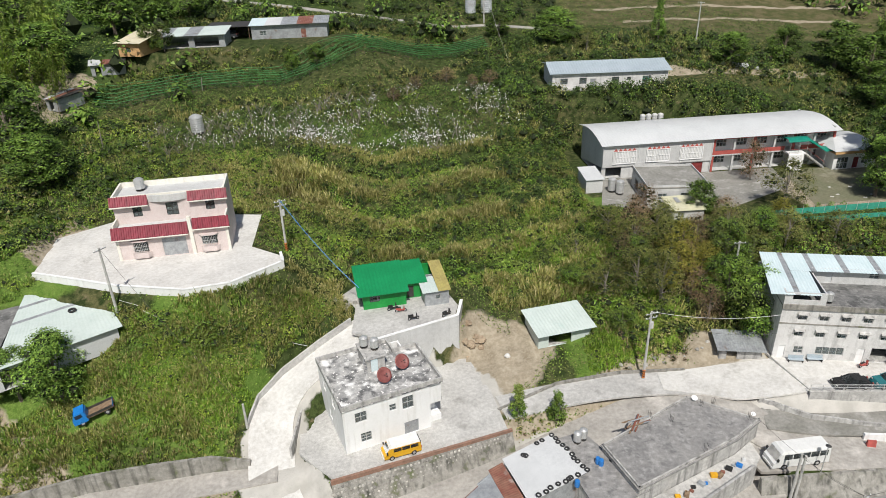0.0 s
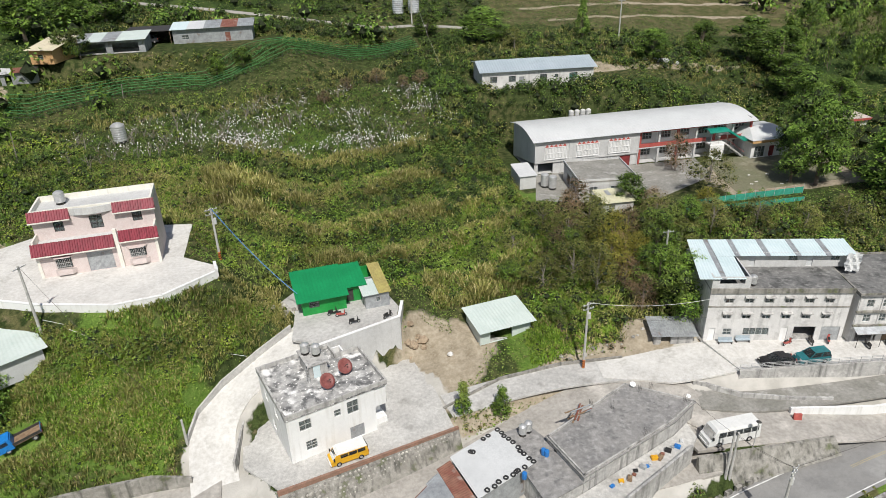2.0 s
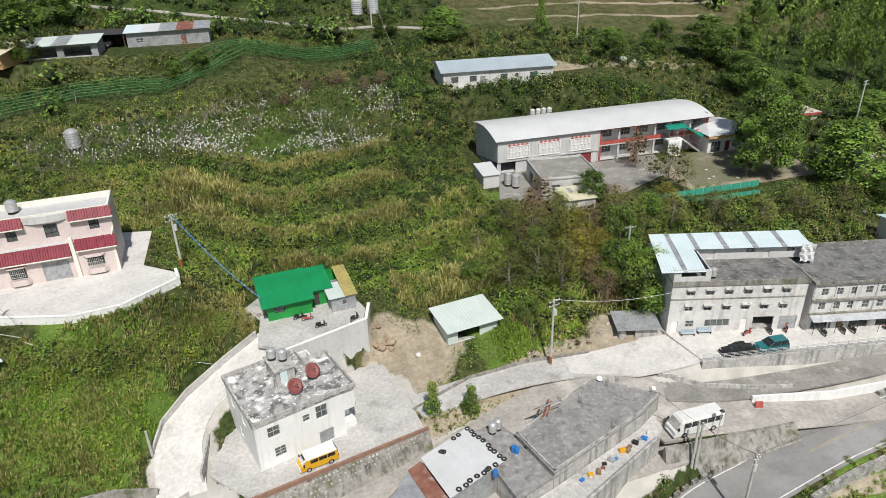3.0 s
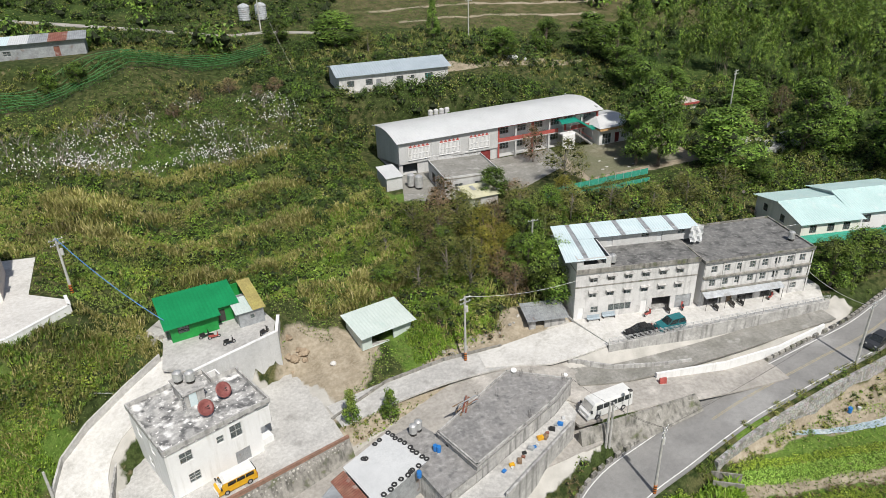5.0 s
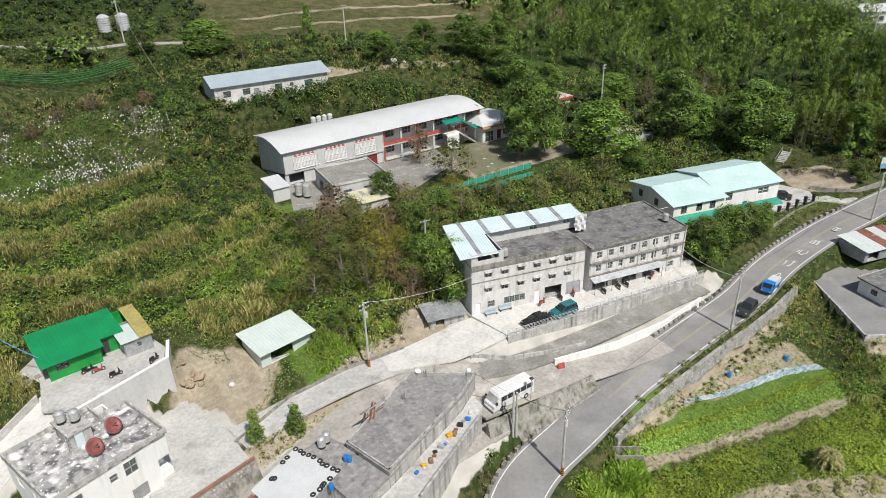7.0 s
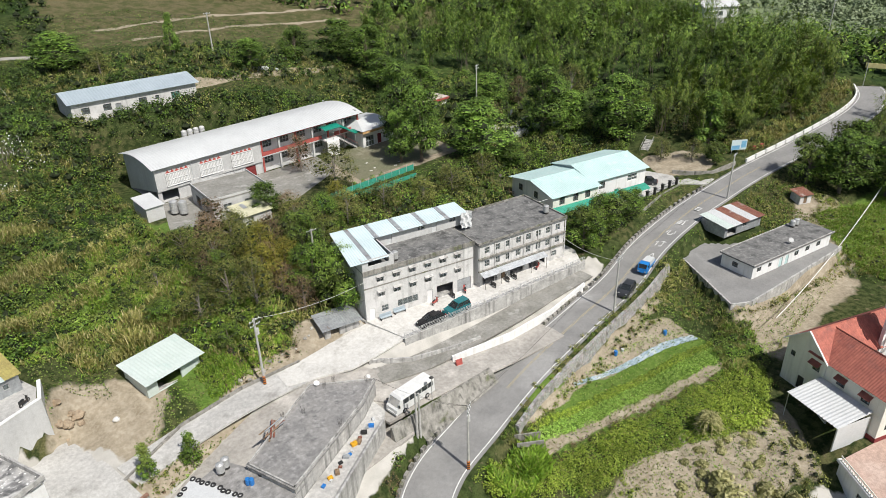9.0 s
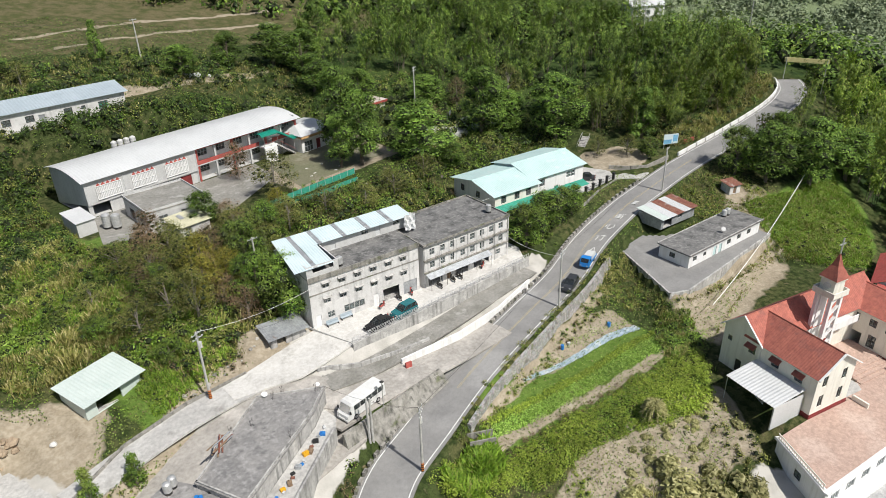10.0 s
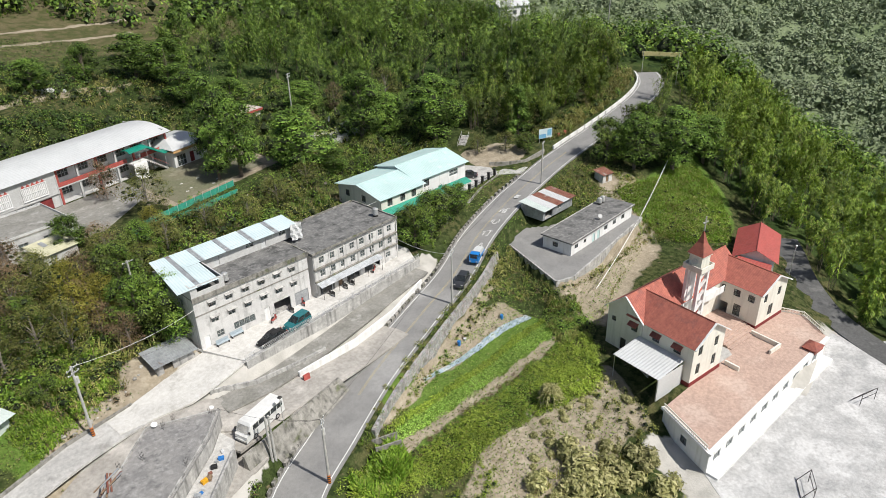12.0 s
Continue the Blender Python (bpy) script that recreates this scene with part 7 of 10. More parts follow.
# white-painted kerb wall with dark gaps, above the road
def kerb_blocks(name, path, side, label, high=0.75, material="white_wall"):
    th = thing(name, pose(0, 0, 0), label, "wall", kind="structure")
    inner, outer = offset_path(path, side), offset_path(path, side + 0.35)
    for i in range(len(path) - 1):
        a, b, c, d = inner[i], inner[i + 1], outer[i + 1], outer[i]
        e, f = a.lerp(b, 0.9), d.lerp(c, 0.9)
        part("block", Geo().hexa([(a.x, a.y, a.z - 0.5), (e.x, e.y, e.z - 0.5), (f.x, f.y, f.z - 0.5), (d.x, d.y, d.z - 0.5), (a.x, a.y, a.z + high), (e.x, e.y, e.z + high), (f.x, f.y, f.z + high), (d.x, d.y, d.z + high)]), M[material], th)
    return th


kerb_blocks("wall_kerb_north", between(main_path, 143, 199), 3.6, "white-painted roadside parapet wall", 0.9)
# low white wall between the ramp and the road, then dark stone blocks
ramp = [Vector(p) for p in ((50.6, 62.6, 0.0), (56, 62.3, 0.1), (61, 61.2, 0.2), (66, 61.0, 0.35), (70.3, 61.3, 0.5), (75, 62.1, 0.7), (80, 63.0, 0.9))]
way_wall("wall_white_low", ramp, 0.0, 0.35, -1.2, 0.75, "white_wall", "low white-painted wall beside the road")
stone_block = shared("kerb_stone", lambda: Geo().box(-0.45, 0.45, -0.2, 0.2, -0.3, 0.62).data("kerb_stone", M["mossy_wall"]))
row_ = thing("kerb_stones", pose(0, 0, 0), "row of dark mossy kerb stones along the road", "kerb", kind="structure")
for path, side in ((between(main_path, 66, 130), 3.55), (between(main_path, 30, 56), 3.5)):
    line = offset_path(path, side)
    for a, b in zip(line, line[1:]):
        d = b - a
        for t in ((0.25, 0.75) if d.length > 2.2 else (0.5,)):
            p = a.lerp(b, t)
            part("kerb_stone", stone_block, None, row_, m=pose(p.x, p.y, p.z, 0, 0, math.degrees(math.atan2(d.y, d.x))))
# retaining wall of the apron with a steel rail
edge = [Vector(p) for p in ((46.4, 68.4, 0), (52, 68.2, 0), (58, 67.9, 0), (64, 67.6, 0), (70, 67.3, 0), (76, 67.0, 0), (84.2, 66.6, 0))]
way_wall("wall_apron", edge, 0.0, 0.35, lambda t: -0.4 + 0.9 * t, 2.75, "old_concrete", "stained concrete retaining wall of the apron")
rail = thing("railing", pose(0, 0, 0), "grey steel railing on the apron wall", "railing")
for k in range(26):
    p = edge[0].lerp(edge[-1], k / 25)
    part("post", shared("rail_post", lambda: Geo().cyl(0, 0, 0, 1.0, 0.035, 5).data("post", M["steel"])), None, rail, m=pose(p.x, p.y + 0.18, 2.74))
for h in (0.3, 0.55, 0.8, 1.0):
    part("rail", Geo().tube([(edge[0].x, edge[0].y + 0.18, 2.74 + h), (edge[-1].x, edge[-1].y + 0.18, 2.74 + h)], 0.03, 5), M["steel"], rail)
ramp_low = smooth_way(RAMP, 3)
solid("pavement_ramp", strip(ramp_low, 2.0, -2.0, 0.06), M["yard_concrete"], "stained concrete ramp below the apron wall", "pavement", "structure")
way_wall("wall_ramp_mid", [Vector(p) for p in ((40.4, 69.2, 0.6), (43, 67.4, 0.4), (45.8, 66.0, 0.3), (49, 65.0, 0.3), (52.2, 64.3, 0.3), (57, 63.6, 0.3))], 0.0, 0.3, -0.8, lambda t: 0.8 - 0.2 * t, "old_concrete", "low stained wall beside the ramp")
solid("pavement_junction", strip(smooth_way(APRON_RAMP), lambda i: 1.8 + 1.7 * min(1, i / 12), lambda i: -1.8 - 2.2 * min(1, i / 12), 0.075), M["pale_concrete"], "sunlit concrete ramp up to the apron", "pavement", "structure")
# concrete wall under the minibus lay-by
way_wall("wall_layby", [Vector(p) for p in ((35.4, 56.4, 0), (39, 56.6, 0), (44, 56.9, 0), (49, 57.4, 0), (53.4, 57.6, -0.2))], 0.0, 0.35, lambda t: -4.6 + 3.6 * t, 0.35, "mossy_wall", "mossy concrete retaining wall below the lay-by", batter=1.7)
# wall on the field side of the road
way_wall("wall_field", smooth_way([(x, y - 0.75, z) for x, y, z in FIELD_LEDGE], 8), -0.55, 0.5, lambda t: -3.6 + 0.4 * t, 0.05, "rubble_wall", "rough stone retaining wall above the vegetable field", batter=0.35)
ring_wall("wall_yard", [(104.2, 60.5), (95.6, 45.1), (99.0, 43.3), (112, 42.9), (130, 42.5)], [-3.6, -4.2, -4.2, -3.6, -2.0], -0.7, 0.3, "old_concrete", "grey concrete wall holding up the house yard")
ring_wall("wall_west", [(-24.4, 62.6), (-29, 62.6), (-36, 61.8), (-44, 60.8), (-56, 57.6)], [-2, -2.4, -3, -3.6, -4.4], [0.0, 0.7, 0.5, -0.1, -1.1], 0.4, "mossy_wall", "dark stained retaining wall along the lane")
ring_wall("wall_lane_kerb", [(-25.6, 67.6), (-25.0, 71.5), (-22.4, 75.4), (-17.8, 79.4), (-13.6, 82.6)], [0, 1, 2, 4, 5.5], [1.6, 2.6, 3.9, 5.6, 7.0], 0.25, "concrete_way", "low concrete kerb along the lane")
ring_wall("wall_yard_white", [(-19.4, 63.2), (-19.0, 70.4), (-15.8, 76.2)], [-1.5, 0, 1], [0.9, 1.6, 2.6], 0.25, "old_concrete", "low wall beside the white house")
ring_wall("wall_grey_side", [(6.6, 69.9), (15, 74.4), (24, 75.9), (33, 75.9)], [-1, -0.6, -0.4, 0], [0.2, 0.7, 1.1, 1.2], 0.3, "mossy_wall", "low mossy wall at the foot of the slope")
# stone wall below the white house, its stones set one by one
stone_th = thing("wall_stone", pose(0, 0, 0), "cobble retaining wall below the white house", "wall", kind="structure")
a, b = Vector((-13.8, 57.7)), Vector((8.0, 65.7))
part("backing", Geo().hexa([(a.x + 0.6, a.y - 1.6, -4.4), (b.x + 0.4, b.y - 1.1, -2.6), (b.x - 0.3, b.y + 0.5, -2.6), (a.x - 0.3, a.y + 0.5, -4.4), (a.x, a.y, 0.1), (b.x, b.y, 0.1), (b.x - 0.3, b.y + 0.5, 0.1), (a.x - 0.3, a.y + 0.5, 0.1)]), M["mossy_wall"], stone_th)
rnd = random.Random(3)
cob = [shared(("cobble", k), lambda: Geo().tube([(0, -0.16, 0), (0, -0.06, 0), (0, 0.1, 0)], [0.1, 0.23, 0.25], 6).data("stone", M["stone"])) for k in range(2)]
d = (b - a).normalized()
for i in range(44):
    for k in range(6):
        t = (i + 0.5 * (k % 2) + rnd.uniform(-0.15, 0.15)) / 44.5
        low_, z = -3.9 + 1.3 * t, 0
        z = low_ + (0.0 - low_) * (k + 0.5) / 6
        p = a.lerp(b, t) + Vector((0.37, -1.0)) * (1.6 - 0.5 * t) * (-z / 4.2) * 0.95
        s = rnd.uniform(0.6, 0.95)
        part("stone", cob[k % 2], None, stone_th, m=pose(p.x, p.y, z, 0, 0, math.degrees(math.atan2(d.y, d.x))) @ pose(0, 0, 0, -22) @ pose(0, 0, 0, 0, rnd.uniform(0, 360)) @ Matrix.Diagonal((s * rnd.uniform(0.9, 1.3), 0.9, s, 1)))
solid("wall_brick_top", Geo().hexa([(a.x, a.y, 0.12), (b.x, b.y, 0.12), (b.x - 0.12, b.y + 0.3, 0.12), (a.x - 0.12, a.y + 0.3, 0.12), (a.x, a.y, 0.75), (b.x, b.y, 0.5), (b.x - 0.12, b.y + 0.3, 0.5), (a.x - 0.12, a.y + 0.3, 0.75)]), mat("brick_wall", (0.3, 0.17, 0.12), (0.24, 0.15, 0.11), 1.0, 0.9), "low reddish wall on the yard's edge", "wall", "structure")

# school fence with teal netting and hedge
fe = thing("fence", pose(0, 0, 0), "green netted fence along the school yard", "fence")
for x0, y0, x1, y1, h in ((54.2, 105.6, 78.0, 108.0, 1.5), (53.6, 103.6, 76.4, 105.0, 0.9)):
    n = 12
    for k in range(n + 1):
        t = k / n
        part("post", Geo().cyl(0, 0, -0.8, h + 0.2, 0.04, 5), M["steel"], fe, m=pose(x0 + (x1 - x0) * t, y0 + (y1 - y0) * t, 10.0 if h > 1 else 9.4))
    part("net", Geo().hexa([(x0, y0, 9.2), (x1, y1, 9.2), (x1, y1 + 0.04, 9.2), (x0, y0 + 0.04, 9.2), (x0, y0, 10 + h - 0.3), (x1, y1, 10 + h - 0.3), (x1, y1 + 0.04, 10 + h - 0.3), (x0, y0 + 0.04, 10 + h - 0.3)]), M["teal_net"], fe, "teal netting")
solid("school_kerb", Geo().box(-12.4, 12.4, -0.2, 0.2, -0.6, 0.35), M["old_concrete"], "concrete kerb below the fence", "wall", "structure", m=pose(65.2, 102.6, 9.0, 0, 0, 4))

solid("pavement_school", Geo().prism([(29, 113), (36, 110.6), (52, 110.4), (66, 119), (67, 129), (32, 125.6)], 9.7, 10.035), M["yard_concrete"], "grey concrete ground round the school annex", "pavement", "structure")

solid("pavement_yard", Geo().prism([(66.4, 110.2), (90, 113), (92, 126), (84, 129), (68, 127.4)], 9.7, 10.03), M["yard_soil"], "packed olive-brown earth of the school yard", "pavement", "structure")

# forecourt of the hall: paving, dark gate posts, walls and garden steps
pad("pavement_forecourt", "forecourt", M["concrete_way"], "grey concrete forecourt beside the hall", 0.97, 0.05)
solid("pavement_drive", Geo().slab([(123.6, 75.3, 4.07), (130.2, 71.9, 3.26), (133.6, 72.2, 3.5), (127.2, 79.0, 4.08)], 0.5), M["concrete_way"], "concrete drive from the road up to the forecourt", "pavement", "structure")
ring_wall("wall_forecourt_low", [(108.6, 72.4), (116, 73.7), (124.4, 74.6)], [1.2, 1.4, 2.0], [3.4, 4.1, 4.1], 0.35, "mossy_wall", "dark mossy wall below the hall's forecourt")
ring_wall("wall_garden", [(127.9, 79.2), (130.8, 75.8), (134.6, 73.4), (142.6, 72.6)], [3.4, 3.4, 3.2, 3.6], [5.0, 4.9, 4.7, 5.2], 0.3, "mossy_wall", "low dark wall round the hall's garden")
gate = thing("fence", pose(0, 0, 0), "dark posts and rails along the forecourt's edge", "fence")
for k in range(5):
    x, y = 112.6 + 2.75 * k, 74.7 + 0.12 * k
    post = part("post", shared("gate_post", lambda: Geo().box(-0.22, 0.22, -0.22, 0.22, 0, 1.5).box(-0.3, 0.3, -0.3, 0.3, 1.5, 1.62).data("post", M["black"])), None, gate, m=pose(x, y, 4.04))
    if k < 4:
        part("rail", Geo().tube([(x, y, 4.7), (x + 2.75, y + 0.12, 4.7)], 0.04, 5).tube([(x, y, 5.2), (x + 2.75, y + 0.12, 5.2)], 0.04, 5), M["dark_metal"], gate)
gs = thing("garden_stair", pose(132.6, 90.4, 5.3, 0, 0, 24), "old concrete garden stair with a pale handrail", "stair")
for k in range(8):
    part("step", Geo().box(0.75 * k, 0.75 * k + 0.8, -0.9, 0.9, -0.6, 0.15 * (k + 1)), M["old_concrete"], gs)
for side in (-0.95, 0.95):
    part("handrail", Geo().tube([(0.2, side, 1.0), (6.2, side, 2.1)], 0.05, 5).tube([(0.2, side, 0), (0.2, side, 1.0)], 0.04, 5).tube([(3.2, side, 0.4), (3.2, side, 1.55)], 0.04, 5).tube([(6.2, side, 0.9), (6.2, side, 2.1)], 0.04, 5), M["steel"], gs)

# ---- plants ----
RNG = np.random.default_rng(11)


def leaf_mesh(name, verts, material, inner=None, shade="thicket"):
    """A mesh of single three-cornered leaves, with inner hulls that paint in the bushes' shade."""
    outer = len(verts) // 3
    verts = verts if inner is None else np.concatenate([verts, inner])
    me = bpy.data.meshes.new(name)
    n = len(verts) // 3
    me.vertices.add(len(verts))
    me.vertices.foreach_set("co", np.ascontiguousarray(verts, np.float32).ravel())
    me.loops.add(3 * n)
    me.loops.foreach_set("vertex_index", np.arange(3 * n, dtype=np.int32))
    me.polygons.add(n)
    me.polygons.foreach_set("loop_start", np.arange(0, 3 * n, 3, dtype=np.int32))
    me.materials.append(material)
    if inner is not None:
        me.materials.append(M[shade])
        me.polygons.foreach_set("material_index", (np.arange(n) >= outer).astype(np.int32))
    me.update(calc_edges=True)
    return me


def unit(v):
    return v / np.maximum(np.linalg.norm(v, axis=-1, keepdims=True), 1e-6)


def leaves(c, facing, size, aspect=0.55, droop=None):
    """Pointed leaves or sprays at places c, roughly facing a way."""
    n = len(c)
    nrm = unit(facing + RNG.normal(0, 0.45, (n, 3)))
    t = RNG.normal(0, 1, (n, 3)) if droop is None else droop + RNG.normal(0, 0.3, (n, 3))
    t = unit(t - (t * nrm).sum(1, keepdims=True) * nrm)
    b = np.cross(nrm, t)
    s = np.broadcast_to(np.asarray(size), (n,))[:, None] * RNG.uniform(0.65, 1.3, (n, 1)) * 0.5
    return np.stack([c - t * s * 0.8 - b * s * aspect, c - t * s * 0.4 + b * s * aspect * 1.2, c + t * s * 1.1], 1).reshape(-1, 3)


def clump(c, r, per, size, aspect=0.55):
    """Leaf sprays on the outside of clumps with centres c and radii r."""
    n = len(c)
    d = unit(RNG.normal(0, 1, (n, per, 3)) + np.array([0, 0, 0.35]))
    p = c[:, None] + d * r[:, None] * RNG.uniform(0.55, 1.05, (n, per, 1))
    return leaves(p.reshape(-1, 3), (d + np.array([0, 0, 0.5])).reshape(-1, 3), size, aspect)


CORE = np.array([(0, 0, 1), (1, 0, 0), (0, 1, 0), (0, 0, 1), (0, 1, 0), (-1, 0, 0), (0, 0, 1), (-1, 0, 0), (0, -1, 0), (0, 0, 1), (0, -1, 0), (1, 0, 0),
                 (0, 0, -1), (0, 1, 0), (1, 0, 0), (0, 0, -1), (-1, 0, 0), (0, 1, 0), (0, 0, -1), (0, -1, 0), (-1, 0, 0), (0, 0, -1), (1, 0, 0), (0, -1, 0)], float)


def shade_cores(c, r):
    """Hulls that close the clumps; their colour stands in for shade between the leaves."""
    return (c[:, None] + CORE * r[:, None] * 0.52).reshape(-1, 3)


def tree_parts(height, width, seed, kind="round", leaf=0.5, count=34, per=62, trunk=0.45):
    """Trunk with limbs, and a crown of many clumps, for a tree at the origin."""
    rnd = np.random.default_rng(seed)
    g = Geo()
    bare = height * (0.3 if kind == "round" else 0.12)
    g.tube([(0, 0, -0.6), (0.1, 0, bare), (0.05, 0.15, height * 0.62), (0, 0, height * 0.85)], [0.03 * height * trunk / 0.45, 0.022 * height * trunk / 0.45, 0.012 * height, 0.004 * height], 7)
    cs, rs = [], []
    for k in range(count):
        a, u = rnd.uniform(0, 2 * math.pi), (k + 0.5) / count
        if kind == "round":
            h = bare * 0.75 + (height - bare * 0.75) * u
            reach = width / 2 * math.sqrt(max(0.05, 1 - (2 * (u - 0.42)) ** 2 * 0.8)) * rnd.uniform(0.35, 0.92)
        elif kind == "cone":
            h = bare + (height - bare) * u
            reach = width / 2 * (1.02 - u) * rnd.uniform(0.5, 1.0)
        else:
            h = bare + (height - bare) * u
            reach = width / 2 * rnd.uniform(0.2, 1.0) * (1 - 0.55 * u)
        p = np.array([reach * math.cos(a), reach * math.sin(a), h])
        cs.append(p)
        rs.append(width * rnd.uniform(0.13, 0.22) * np.array([1, 1, 0.8]))
        if k % 3 == 0:
            g.tube([(0, 0, max(bare * 0.8, h * 0.55)), (p[0] * 0.5, p[1] * 0.5, h * 0.8), tuple(p)], [0.009 * height, 0.006 * height, 0.002 * height], 5)
    return g, clump(np.array(cs), np.array(rs), per, leaf), shade_cores(np.array(cs), np.array(rs) * (0.95 if kind == "round" and count > 35 else 0.5))


def tree_kind(name, height, width, seed, leaf_key, label, bark="bark", **more):
    """A first tree of a kind; the rest are copies of it."""
    g, verts, inner = tree_parts(height, width, seed, **more)
    th = thing("tree", pose(0, 0, -500), label, "tree", name)
    part("trunk", g, M[bark], th)
    part("crown", leaf_mesh("crown", verts, LEAF[leaf_key], inner), None, th)
    return th, height, width


KINDS = {
    "broad": [tree_kind("broad trees", 16, 11, 21 + k, "tree", "tall dense dark green broadleaf tree", count=60, per=140, leaf=0.46) for k in range(2)],
    "light": [tree_kind("light trees", 9, 8, 41 + k, "bright", "fresh green rounded broadleaf tree", count=44, per=160, leaf=0.28) for k in range(2)],
    "olive": [tree_kind("olive trees", 9, 8, 61 + k, "olive", "thin olive-green tree on the slope", bark="pale_bark", count=34, per=120, leaf=0.25) for k in range(2)],
    "yellow": [tree_kind("yellow trees", 9, 7, 71, "yellow", "yellowing tree on the slope", count=34, per=120, leaf=0.26)],
    "brown": [tree_kind("brown trees", 7, 7, 81, "brown", "half-bare brownish tree with thin twigs", bark="pale_bark", count=34, per=120, leaf=0.2)],
    "cone": [tree_kind("conifers", 9, 4.2, 91, "tree", "dark green pointed conifer tree", kind="cone", count=36, per=100, leaf=0.34), tree_kind("conifers", 5, 3.0, 92, "bright", "small bright green pointed conifer", kind="cone", count=26, per=80, leaf=0.26)],
}


def plant(kind, spots):
    """Trees of a kind at x, y, height, width."""
    for i, (x, y, h, w) in enumerate(spots):
        th, h0, w0 = KINDS[kind][i % len(KINDS[kind])]
        copy_thing(th, pose(x, y, ground(x, y) - 0.1, 0, 0, 97 * i + 31 * x) @ Matrix.Diagonal((w / w0, w / w0, h / h0, 1)))


plant("broad", [(84, 121, 18.5, 11.5), (82.4, 111, 15.5, 10), (78.5, 113, 11, 8), (94, 105.6, 13.5, 14), (118.6, 110, 16.5, 13), (125.9, 107.5, 11, 9), (131, 97, 16, 15), (120, 131.9, 8, 11), (101, 103, 6, 7), (148, 84, 5, 6), (140, 104, 9, 9),
                (158, 88, 8, 9), (168, 80, 8, 8), (106, 142, 9, 10), (98, 150, 10, 10), (150, 52.6, 13, 11), (158, 46, 15, 13), (170, 42, 12, 11)])
plant("broad", [(-75, 116, 14, 14), (-68, 109, 9, 11), (-84, 150, 11, 14), (-80.7, 178, 11, 12), (-92, 130, 13, 14), (-96, 165, 14, 15), (-90, 190, 14, 14), (-74, 186, 10, 11), (-66, 192, 10, 11),
                (31, 184, 9, 13), (97, 167, 11, 12), (102, 161, 11, 12), (85, 169, 9, 8), (70, 164, 8, 9)])
plant("broad", [(-48.2, 68.0, 9.5, 8.5), (-53.5, 68, 7.5, 6)])
plant("light", [(44.4, 81.6, 10.5, 8.5), (47.6, 79.8, 6, 5), (88, 70.4, 8, 8), (92.5, 70.2, 9, 9), (99, 71.2, 7.5, 8), (104, 72, 6, 6), (-57, 67, 4.6, 5),
                (-65.7, 159.5, 6, 4), (-62.3, 160, 6.2, 5), (147, 58.4, 11, 9), (139.6, 76, 4.5, 5.5)])
plant("light", [(30, 96, 6, 7), (45.4, 96, 9, 8), (42.8, 88, 9, 8), (-28, 161, 5, 4.6), (-34, 160.6, 4.6, 4.2), (17, 192, 6, 8), (126, 92, 4.5, 5), (164, 56, 9, 9), (153, 57, 7, 7)])
plant("olive", [(60.5, 109.8, 8.5, 9), (30, 92, 7, 8), (33, 88.6, 9, 7.5), (37, 98, 7, 7), (25, 91, 6, 7), (50, 97, 6, 7), (28, 104, 5, 6), (54, 100, 5, 6), (38, 176, 5, 6), (142, 122, 9, 9), (90, 100, 5.5, 7), (132.4, 85.4, 4.6, 4.8), (137, 80.4, 4.8, 5.4)])
plant("yellow", [(35.5, 90.5, 9, 7), (40.5, 93.5, 7, 6), (57, 103, 5, 5)])
plant("brown", [(60, 123, 7.5, 6.5), (34.5, 106.4, 6.5, 7), (37.5, 93, 7, 5), (39, 84.6, 6, 5), (126.4, 126.3, 7.5, 6), (112, 121, 6, 5), (-10, 150, 3, 4), (-5, 156, 3, 4), (8, 157, 3.4, 4), (2, 161, 3.4, 5), (12, 158, 3.4, 5)])
plant("olive", [(31, 99, 7, 8), (36, 103, 6, 7), (47, 101, 7, 7), (56, 98.6, 6, 6), (64, 98.6, 5, 6), (72, 97, 4.5, 6), (80, 98, 5, 7), (22, 100, 4, 5)])
plant("brown", [(32, 102, 7, 7), (41, 98.4, 7, 6), (29, 96.6, 6, 6), (48, 105, 5, 6), (38, 89.6, 6, 6)])
plant("yellow", [(38, 95.6, 8, 7)])
plant("light", [(51, 98.4, 8, 7), (45, 108, 6, 6), (26, 84, 3.4, 4.4), (20, 93.6, 3.6, 5)])
plant("cone", [(56, 177, 10, 4.4), (14.1, 68.7, 5, 3), (147, 82.5, 12, 7), (9.0, 68.6, 5.2, 2.8), (128, 190, 17, 9)])
for kind_ in KINDS.values():
    for th, *_ in kind_:
        for ob in [*th.children_recursive, th]:
            bpy.data.objects.remove(ob)


# ---- cover of the slopes: shrubs, weeds, tall grass ----
def scatter(ring, n, soft=0.0):
    xs, ys = [p[0] for p in ring], [p[1] for p in ring]
    x, y = RNG.uniform(min(xs), max(xs), n * 3), RNG.uniform(min(ys), max(ys), n * 3)
    ok = inside_by(ring, x, y) <= soft
    return x[ok][:n], y[ok][:n]


NET_ROWS = [((-73, 143), (-44, 152), (-45, 158.5), (-74.5, 149)), ((-44, 152), (-22, 160.4), (-23, 166), (-45, 158.5)), ((-22, 160.4), (14, 182.5), (12, 190.5), (-23, 166))]
